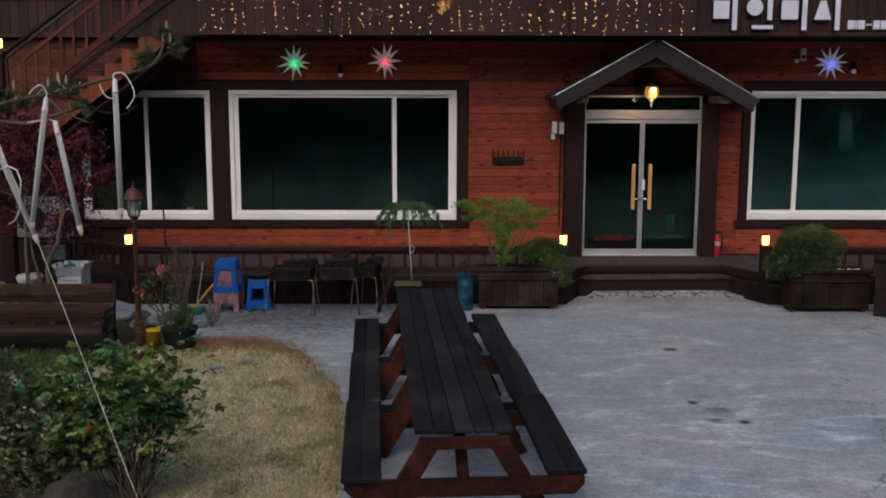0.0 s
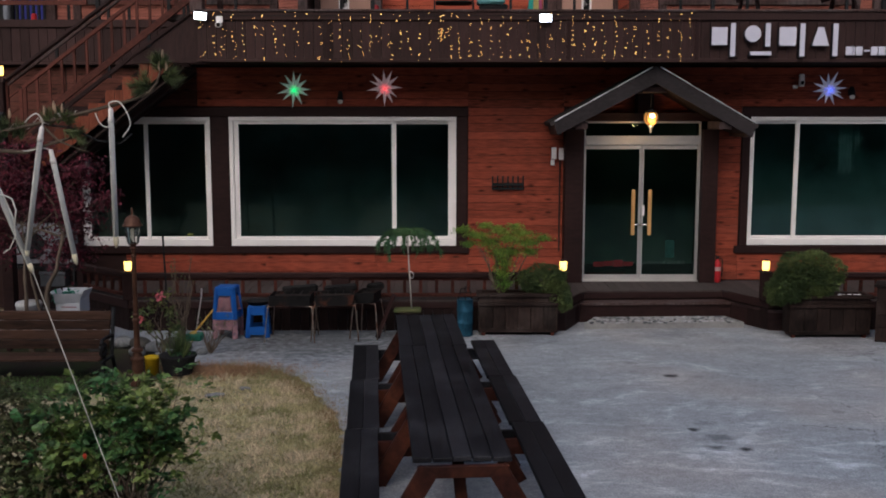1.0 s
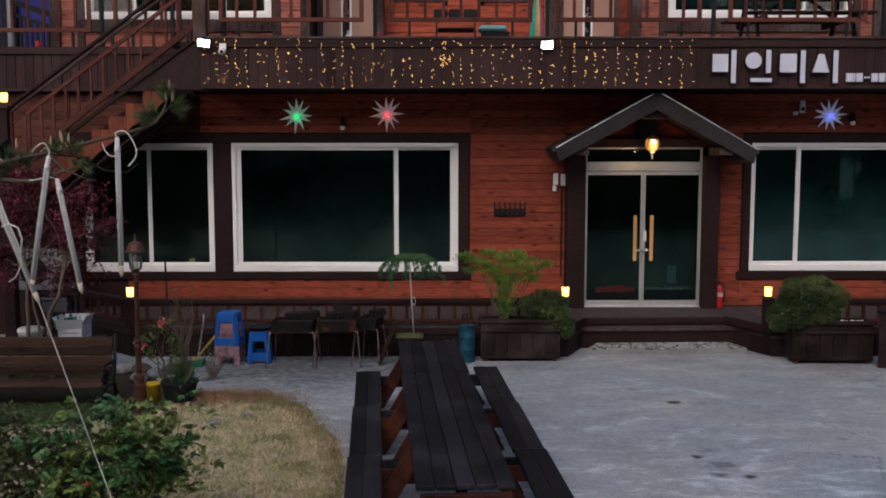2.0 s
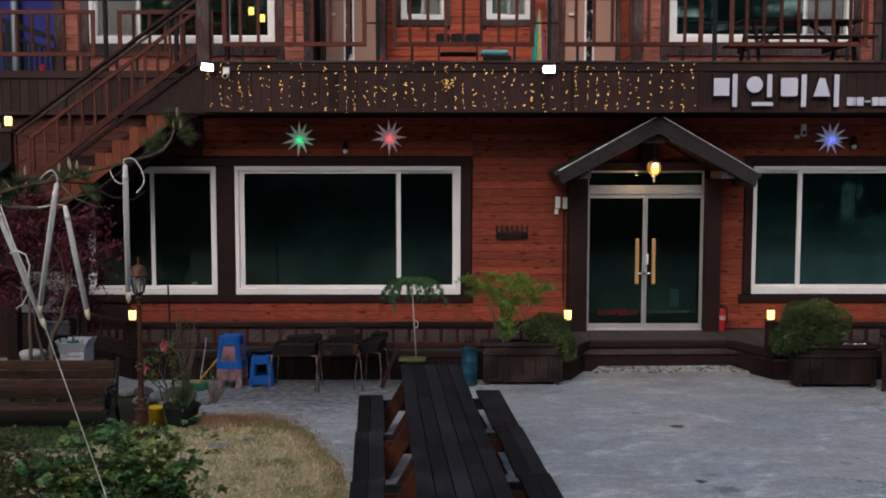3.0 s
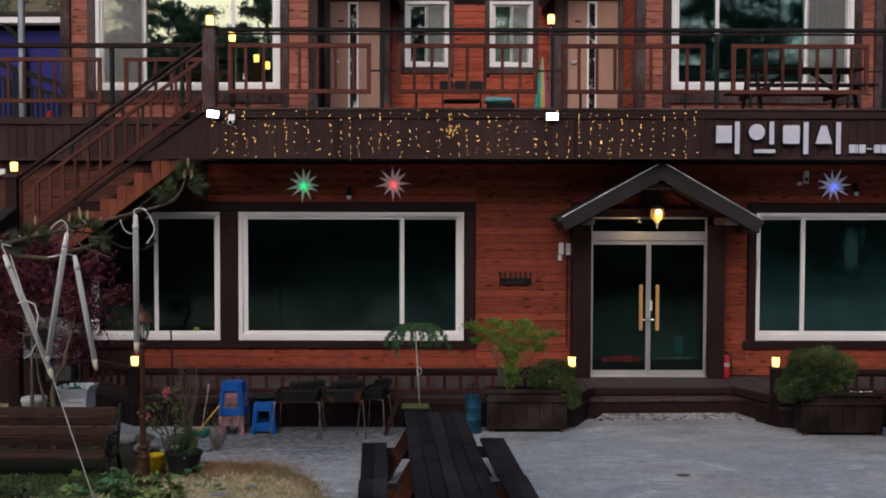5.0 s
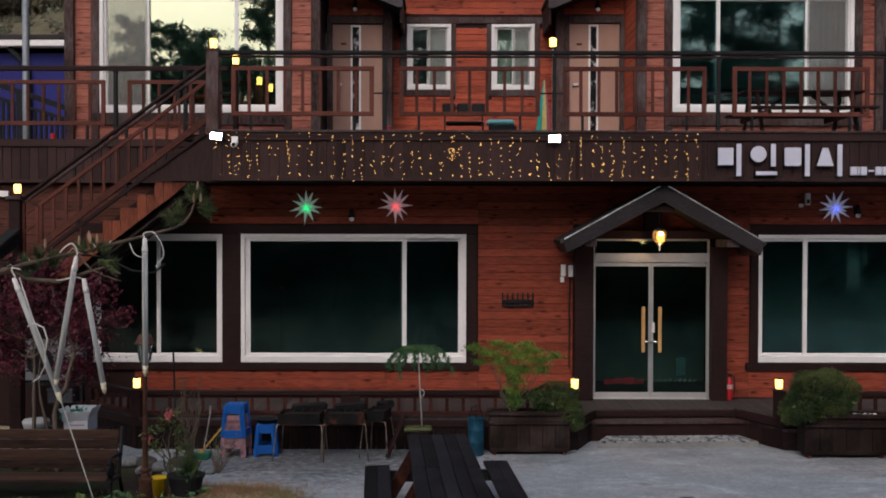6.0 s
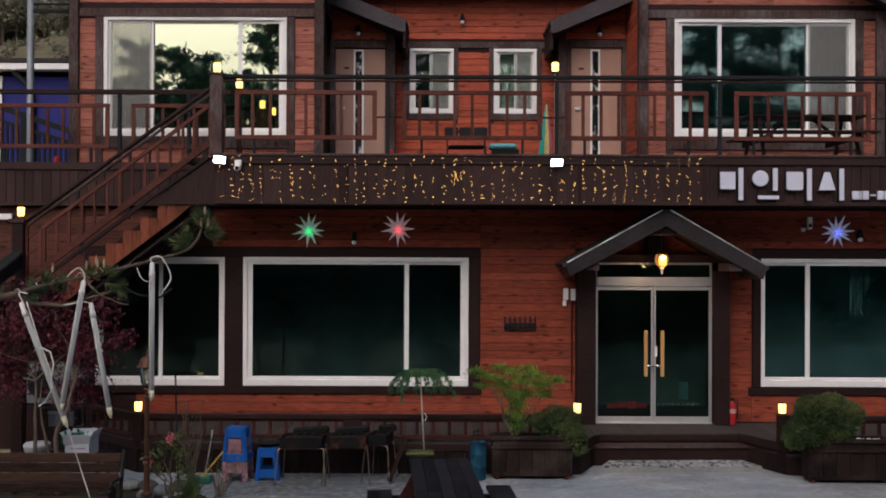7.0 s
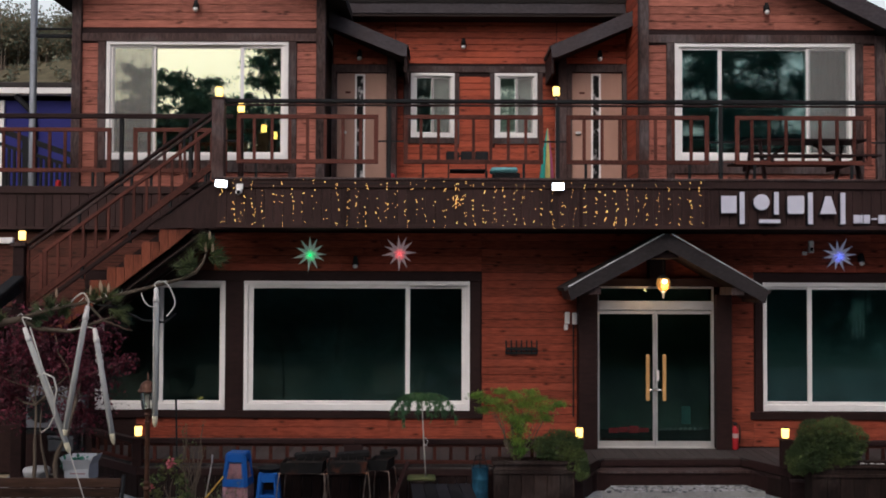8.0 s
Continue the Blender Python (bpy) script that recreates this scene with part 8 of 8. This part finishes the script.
shelf = thing("unit_stand", "black steel stand under the outdoor unit", "stand", pose(-8.74, -0.5, 0.46))
part("shelf_board", box(B(), -0.58, 0.58, -0.17, 0.17, 0.28, 0.34, 0.006), BLACK, shelf)
for sx in (-1, 1):
    for sy in (-1, 1):
        part("leg", box(B(), sx * 0.54 - 0.02, sx * 0.54 + 0.02, sy * 0.15 - 0.02, sy * 0.15 + 0.02, -0.48 if sx < 0 else 0.0, 0.279), BLACK, shelf)
foam = thing("foam_box", "low dark grey foam box under the outdoor unit", "box", pose(-8.55, -0.52, 0.46))
part("body", box(B(), -0.2, 0.2, -0.12, 0.12, 0.0, 0.19, 0.012), mat("grey_foam", (0.07, 0.073, 0.08), 0.8), foam)
part("lid", box(B(), -0.21, 0.21, -0.13, 0.13, 0.191, 0.25, 0.012), mat("grey_foam_lid", (0.10, 0.104, 0.115), 0.8), foam)
for i, (x, y, s) in enumerate(((-6.5, -3.0, 0.15), (-6.25, -3.15, 0.12), (-6.05, -2.95, 0.14), (-6.75, -2.85, 0.13), (-5.85, -3.1, 0.1), (-6.4, -3.4, 0.11), (-7.0, -3.2, 0.12), (-5.55, -3.35, 0.08))):
    bm = B()
    bmesh.ops.create_icosphere(bm, subdivisions=3, radius=s)
    for v in bm.verts:
        v.co *= 1 + 0.3 * noise.noise(v.co * (0.6 / s) + Vector((i * 3.1, 0, 0)))
        v.co.z *= 0.7
    ob = part("garden_stone", bm, STONE if i % 2 else rock.data.materials[0], None, "", True)
    ob.matrix_basis = pose(x, y, s * 0.35)
    tagged(ob, "rough grey edging stone in the bed", "stone", "edging stones")

# two pale flat stones let into the lawn
for x, y, s_, turn in ((-4.94, -5.35, 0.085, 20), (-4.65, -5.07, 0.06, -15)):
    bm = B()
    bmesh.ops.create_icosphere(bm, subdivisions=3, radius=1.0)
    for v in bm.verts:
        v.co *= 1 + 0.25 * noise.noise(v.co * 1.6 + Vector((x, y, 0)))
        v.co.z = min(v.co.z, 0.5)
    ob = part("flat_stone", bm, STONE, None, "", True)
    ob.matrix_basis = pose(x, y, -0.022, 0, 0, turn) @ Matrix.Diagonal((s_ * 1.3, s_ * 0.6, 0.05, 1))
    tagged(ob, "pale flat stone let into the dry lawn", "stone", "stones in the lawn")

# lawn: short dry blades, rougher at the edge
gr = np.random.RandomState(12)


def edge_x(y):
    pts = LAWN_EDGE[4:]
    for (xa, ya), (xb, yb) in zip(pts, pts[1:]):
        if yb <= y <= ya:
            return xa + (xb - xa) * (y - ya) / (yb - ya)
    return None


gp = []
while len(gp) < 26000:
    y = gr.uniform(-11.5, -4.2)
    ex = edge_x(y)
    if ex is None:
        continue
    x = ex + 0.03 - abs(gr.uniform(0, 3.0)) * gr.uniform(0.1, 1)
    gp.append((x, y, -0.032))
straw, fresh = [], []
for q in gp:
    spot = noise.noise(Vector((q[0] * 2.1, q[1] * 2.1, 4.0))) + 0.5 * noise.noise(Vector((q[0] * 5.3, q[1] * 5.3, 9.0)))
    (fresh if spot + gr.normal() * 0.16 > 0.24 else straw).append((q, (gr.normal() * 1.1, gr.normal() * 1.1, 1.0)))
tagged(needles("grass", straw, 0.058, 3, DRY_GRASS, None, 3, 0.008, 1.0), "short dry yellow lawn grass", "grass", "", "stuff")
tagged(needles("grass", fresh, 0.062, 3, leaf_mat("olive_lawn_grass", (0.20, 0.21, 0.085), 0.5, 0.9, (0.27, 0.25, 0.12)), None, 33, 0.008, 1.0), "short olive patches of lawn grass", "grass", "", "stuff")
edge_tufts = []
for _ in range(2600):
    k_ = gr.randint(2, len(LAWN_EDGE) - 3)
    (xa, ya), (xb, yb) = LAWN_EDGE[k_], LAWN_EDGE[k_ + 1]
    f_ = gr.uniform()
    edge_tufts.append(((xa + (xb - xa) * f_ + gr.normal() * 0.11 - 0.03, ya + (yb - ya) * f_ + gr.normal() * 0.09, -0.03), (gr.normal() * 0.6, gr.normal() * 0.6, 1)))
tagged(needles("edge_grass", edge_tufts, 0.075, 4, leaf_mat("brown_edge_grass", (0.25, 0.17, 0.09), 0.5, 0.9, (0.27, 0.24, 0.12)), None, 14, 0.006, 0.9), "dry brown grass along the concrete edge", "grass", "", "stuff")
wp = [((-5.05 + gr.normal() * 0.42, -4.25 + gr.normal() * 0.17, -0.03), (gr.normal() * 0.4, gr.normal() * 0.4, 1)) for _ in range(750)]
weeds = needles("dry_weeds", wp, 0.12, 4, leaf_mat("dry_weed", (0.34, 0.20, 0.12), 0.45, 0.9, (0.24, 0.14, 0.08)), None, 4, 0.006, 0.7)
tagged(weeds, "dry brown weeds at the lawn corner", "grass", "", "stuff")
gp2 = [((gr.uniform(-10, -6.3), gr.uniform(-5.6, -4.55), -0.02), (gr.normal() * 0.5, gr.normal() * 0.5, 1.0)) for _ in range(4000)]
tagged(needles("green_grass", gp2, 0.06, 3, leaf_mat("shaded_green_grass", (0.06, 0.13, 0.03), 0.5, 0.8, (0.09, 0.14, 0.04)), None, 8, 0.006, 0.8), "dark green grass under the garden bench", "grass", "", "stuff")


# ---- far left: pole, blue house, wooded hill ----
pole = thing("steel_pole", "tall galvanised steel pole with a bracket", "pole", pose(-9.935, 1.5, 0))
part("shaft", tube(B(), [(0, 0, -0.05), (0, 0, 9.6)], 0.063, 12), mat("galvanised_steel", (0.20, 0.21, 0.23), 0.5, 0.4), pole, "", True)
part("bracket", box(B(), 0.05, 0.95, -0.03, 0.03, 7.52, 7.58, 0.004), BLACK, pole)
part("bracket", box(B(), 0.05, 0.95, -0.03, 0.03, 7.66, 7.69, 0.004), BLACK, pole)


def blue_house():
    h = thing("blue_house", "blue boarded house with a dark roof next door", "house", pose(0, 0, 0))
    BLUEW = mat("deep_blue_cladding", (0.026, 0.027, 0.160), 0.6, 0, 0.2, 6, (1, 1, 8), 0.12, 0.8, 0.15, 0)
    part("wall", box(B(), -20, -10.4, 8.0, 14.0, 0.0, 7.5), BLUEW, h, "deep blue boarded wall")
    part("roof", box(B(), -20.3, -10.1, 7.6, 14.3, 7.762, 7.885, 0.02), ROOF, h, "dark flat roof edge")
    part("gutter", box(B(), -20.3, -10.1, 7.62, 7.95, 7.61, 7.758, 0.01), PVC, h, "white eave board")
    part("corner_board", box(B(), -13.6, -13.25, 7.93, 7.998, 0.0, 7.5), PVC, h)
    part("downpipe", tube(B(), [(-12.9, 7.75, 7.6), (-12.55, 7.9, 7.2), (-12.5, 7.93, 6.8), (-12.5, 7.93, 0.0)], 0.07, 8), BLACK, h, "", True)
    part("bridge_rail", beam(B(), (-11.6, 3.2, 6.20), (-9.6, 3.2, 5.51), 0.08, 0.11), BLACK, h)
    part("bridge_rail", beam(B(), (-11.6, 3.2, 5.92), (-9.6, 3.2, 5.30), 0.06, 0.07), BLACK, h)
    part("bridge_beam", beam(B(), (-11.6, 3.2, 4.80), (-9.6, 3.2, 4.40), 0.08, 0.5), BLACK, h)
    part("rain_pipe", tube(B(), [(-10.60, 3.1, 5.80), (-10.60, 3.1, 0.0)], 0.028, 8), PVC, h, "thin white rain pipe", True)
    part("bridge_post", box(B(), -10.80, -10.68, 3.14, 3.26, 0.0, 5.9), BLACK, h)
    for k in range(19):
        x = -11.5 + 0.105 * k
        part("bridge_baluster", box(B(), x - 0.023, x + 0.023, 3.18, 3.22, 4.4, 5.90 - 0.31 * (x + 11.6)), BLACK, h)


blue_house()
hr = random.Random(88)
hm = B()
nx, ny = 40, 24
grid = []
for j in range(ny + 1):
    row = []
    for i in range(nx + 1):
        x, y = -130 + 220 * i / nx, 26 + 110 * j / ny
        f = min(1.0, (y - 26) / 75)
        z = -0.5 + 37.8 * f * f * (3 - 2 * f) * (0.85 + 0.15 * math.sin(x * 0.05 + 1.3)) + 1.5 * noise.noise(Vector((x * 0.05, y * 0.05, 0)))
        row.append(hm.verts.new((x, y, z if j else -1.0)))
    grid.append(row)
for j in range(ny):
    for i in range(nx):
        hm.faces.new((grid[j][i], grid[j][i + 1], grid[j + 1][i + 1], grid[j + 1][i]))
hill = structure("hill", hm, mat("dry_hillside", (0.135, 0.115, 0.068), 0.95, 0, 0.5, 0.9, (1, 1, 1), 0.35, 0.06, 0.3, 0), "brown dry hillside behind the houses", "hill")
for f in hill.data.polygons:
    f.use_smooth = True
wood_pts, trunks = [], B()
for i in range(340):
    x, y = hr.uniform(-66, -24), hr.uniform(91, 107)
    f = min(1.0, (y - 26) / 75)
    z = -0.5 + 37.8 * f * f * (3 - 2 * f) * (0.85 + 0.15 * math.sin(x * 0.05 + 1.3))
    ht = hr.uniform(3.4, 7.4)
    wood_pts += blob_points(hr, (x, y, z + ht * 0.62), (ht * 0.30, ht * 0.30, ht * 0.44), 560, 0.1, 0.6)
    tube(trunks, [(x, y, z - 0.5), (x + hr.gauss(0, 0.2), y, z + ht * 0.7)], [0.16, 0.05], 5)
for i in range(150):
    x, y = hr.uniform(-62, -26), hr.uniform(72, 91)
    f = min(1.0, (y - 26) / 75)
    z = -0.5 + 37.8 * f * f * (3 - 2 * f) * (0.85 + 0.15 * math.sin(x * 0.05 + 1.3))
    s_ = hr.uniform(0.25, 0.8)
    wood_pts += blob_points(hr, (x, y, z + 0.5 * s_), (s_, s_, 0.6 * s_), 60, 0.2, 0.5)
wood = thing("hill_woods", "mixed pine and bare woodland on the hillside", "woods", pose(0, 0, 0), "", "stuff")
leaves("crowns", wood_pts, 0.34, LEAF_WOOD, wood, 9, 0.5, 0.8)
part("trunks", trunks, BARK, wood)


# ---- pines behind the camera, seen mirrored in the glass ----
def tall_pine(m, h, seed):
    t = thing("pine_tree", "tall dark pine tree facing the house", "tree", m, "pines facing the house")
    r = random.Random(seed)
    top = Vector((r.gauss(0, 0.4), r.gauss(0, 0.4), h))
    bend = Vector((r.gauss(0, 0.3), r.gauss(0, 0.3), h * 0.5))
    part("trunk", tube(B(), [(0, 0, -0.1), bend * 0.5, bend, bend.lerp(top, 0.6), top], [0.24, 0.2, 0.16, 0.1, 0.03], 8), BARK, t)
    limbs, pts = B(), []
    for k in range(38):
        f = r.uniform(0.16, 0.98)
        a = r.uniform(0, 6.28)
        ln = h * 0.27 * (1.12 - f) * r.uniform(0.7, 1.3) + 0.6
        p0 = (bend if f > 0.5 else Vector((0, 0, 0))).lerp(top if f > 0.5 else bend, (f - 0.5) * 2 if f > 0.5 else f * 2)
        p1 = p0 + Vector((math.cos(a) * ln, math.sin(a) * ln, r.uniform(-0.1, 0.3) * ln))
        tube(limbs, [p0, p0.lerp(p1, 0.5) + Vector((0, 0, 0.1)), p1], [0.06, 0.04, 0.015], 5)
        for g in range(3):
            c = p0.lerp(p1, 0.5 + 0.25 * g)
            pts += blob_points(r, (c.x, c.y, c.z + 0.1), (0.26 * ln + 0.35, 0.26 * ln + 0.35, 0.45), 150, 0.15, 0.5)
    part("limbs", limbs, BARK, t)
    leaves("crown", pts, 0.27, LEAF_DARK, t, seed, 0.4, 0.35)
    return t


TREES = [(-44, -36, 13.0), (-38, -40, 14.5), (-33, -35, 12.0), (-28, -39, 13.5), (-23.5, -36, 14.5), (-19, -38, 15.0), (-15.5, -35, 14.4), (-12, -38, 16.6), (-8.5, -35, 17.5), (-5, -37, 16.5),
         (-1.5, -35, 15.5), (2, -37, 18.0), (5, -34.5, 19.0), (8.5, -37, 20.0), (12, -35, 20.0), (16, -38, 20.0), (20.5, -36, 19.0), (25, -39, 15.5), (30, -36, 15.0), (36, -40, 14.0), (42, -37, 14.0)]
protos = [tall_pine(pose(TREES[i][0], TREES[i][1], 0), TREES[i][2], 300 + i) for i in (1, 7, 13)]
for i, (x, y, h) in enumerate(TREES):
    if i in (1, 7, 13):
        continue
    k = (2 if h > 16.8 else (1 if i % 2 else 0))
    c = copy_thing(protos[k], pose(x, y, 0, 0, 0, 67 * i))
    s = h / (14.5, 16.6, 20.0)[k]
    c.scale = (s, s, s)
for i in range(18):
    x = -44 + 5.1 * i
    h = 10.5 + 3.2 * (i * 0.618 % 1) + (4 if x > 0 else 0)
    c = copy_thing(protos[i % 2], pose(x, -31.5 - 2.5 * (i % 3), 0, 0, 0, 131 * i))
    s = h / (14.5, 16.6)[i % 2]
    c.scale = (s * 1.15, s * 1.15, s)
# leaf masses added to block bright gaps between the pines in the reflections
gap_fill_pts = []
for i in range(620):
    gap_fill_pts += blob_points(hr, (hr.uniform(-48, 46), hr.uniform(-42, -31), hr.uniform(0.3, 5.2)), (1.1, 1.1, 1.0), 70, 0.2, 0.5)
for i in range(520):
    gap_fill_pts += blob_points(hr, (hr.uniform(-26, 32), hr.uniform(-30.5, -26.5), hr.uniform(0.1, 2.5)), (1.2, 1.0, 0.9), 90, 0.2, 0.5)
for i in range(210):
    gap_fill_pts += blob_points(hr, (hr.uniform(-27, -9), hr.uniform(-37, -31), hr.uniform(7.6, 11.6)), (1.5, 1.2, 0.9), 80, 0.15, 0.6)
under = leaves("undergrowth", gap_fill_pts, 0.42, LEAF_UNDER, None, 12, 0.3, 0.6)
tagged(under, "leaf masses added low and high to close mirrored pine gaps", "undergrowth", "", "stuff")

# pebbles set in the slab before the steps
pr = random.Random(55)
PEBBLE_PALE, PEBBLE_DARK = mat("pale_pebble", (0.27, 0.27, 0.28), 0.7, each=0.35), mat("dark_pebble", (0.07, 0.075, 0.08), 0.7, each=0.3)
meshes = []
for material in (PEBBLE_PALE, PEBBLE_DARK):
    bm = B()
    bmesh.ops.create_icosphere(bm, subdivisions=1, radius=1.0)
    meshes.append(mesh_of("pebble", bm, material, True))
for i in range(290):
    f, g = pr.random(), pr.random()
    x0, x1 = -0.17 + 0.2 * g, 2.19 - 0.14 * g
    x = x0 + (x1 - x0) * f
    y = -1.70 + 0.43 * g + 0.09 * (f - 0.5)
    ob = new("pebble", meshes[0 if pr.random() < 0.6 else 1])
    ob.parent = slab
    s_ = pr.uniform(0.022, 0.045)
    ob.matrix_basis = pose(x, y, 0.084, 0, 0, pr.uniform(0, 180)) @ Matrix.Diagonal((s_ * 1.25, s_ * 0.85, 0.014, 1))

duct = thing("cable_duct", "white plastic cable duct on the siding", "duct", pose(-10.2, -0.06, 3.8))
part("body", box(B(), -0.7, 0.62, -0.04, 0.03, -0.05, 0.05, 0.01), PVC, duct)

# pale evening sky far behind the hill
SKY_FAR = glow("pale_evening_sky", (0.84, 0.89, 0.90), 0.72)
structure("backdrop", box(B(), -330, 330, 260, 261, -2, 150), SKY_FAR, "pale evening sky far behind the hill", "sky")

# teal drape inside the window beside the entrance
drape = B()
for i in range(11):
    if i in (7, 8):
        continue
    xa = 4.31 + 0.03 * i
    box(drape, xa, xa + 0.03, 0.34 + 0.03 * (i % 2), 0.346 + 0.03 * (i % 2), (2.22 if i < 7 else 2.6) + 0.06 * (i % 3), 3.3)
part("rail", box(B(), 2.8, 6.9, 0.33, 0.37, 3.3, 3.33), PVC, tagged(part("drape", drape, mat("pale_teal_drape", (0.74, 0.88, 0.86), 0.8)), "pale teal drape gathered behind the glass", "drape"))

mat_red = thing("door_mat", "red and green patterned mat inside the glass door", "mat", pose(0.45, 0.55, 0.452))
part("body", box(B(), -0.4, 0.4, -0.28, 0.28, 0.0, 0.012, 0.004), mat("red_mat_pile", (0.38, 0.05, 0.04), 0.95, 0, 0.3, 20), mat_red)
part("border", box(B(), -0.44, 1.2, -0.36, -0.285, 0.0, 0.01, 0.003), mat("pale_green_mat_border", (0.25, 0.42, 0.36), 0.95, 0, 0.5, 25), mat_red)

# thin pale cord wound along the branch
wound = thing("wound_cord", "thin pale cord wound round the pine branch", "cord", NEAR)
line = [(-4.44, 3.035), (-4.3, 3.075), (-4.12, 3.115), (-3.97, 3.15)]
spiral = []
for k in range(60):
    f = k / 59 * (len(line) - 1)
    i = min(int(f), len(line) - 2)
    q = f - i
    x, z = line[i][0] + (line[i + 1][0] - line[i][0]) * q, line[i][1] + (line[i + 1][1] - line[i][1]) * q
    a = k * 0.55
    spiral.append((x, -12.2 + 0.015 * math.cos(a), z + 0.016 * math.sin(a) + 0.004 * math.sin(k * 1.7)))
part("cord", tube(B(), spiral, 0.0016, 5), CORD, wound, "", True)
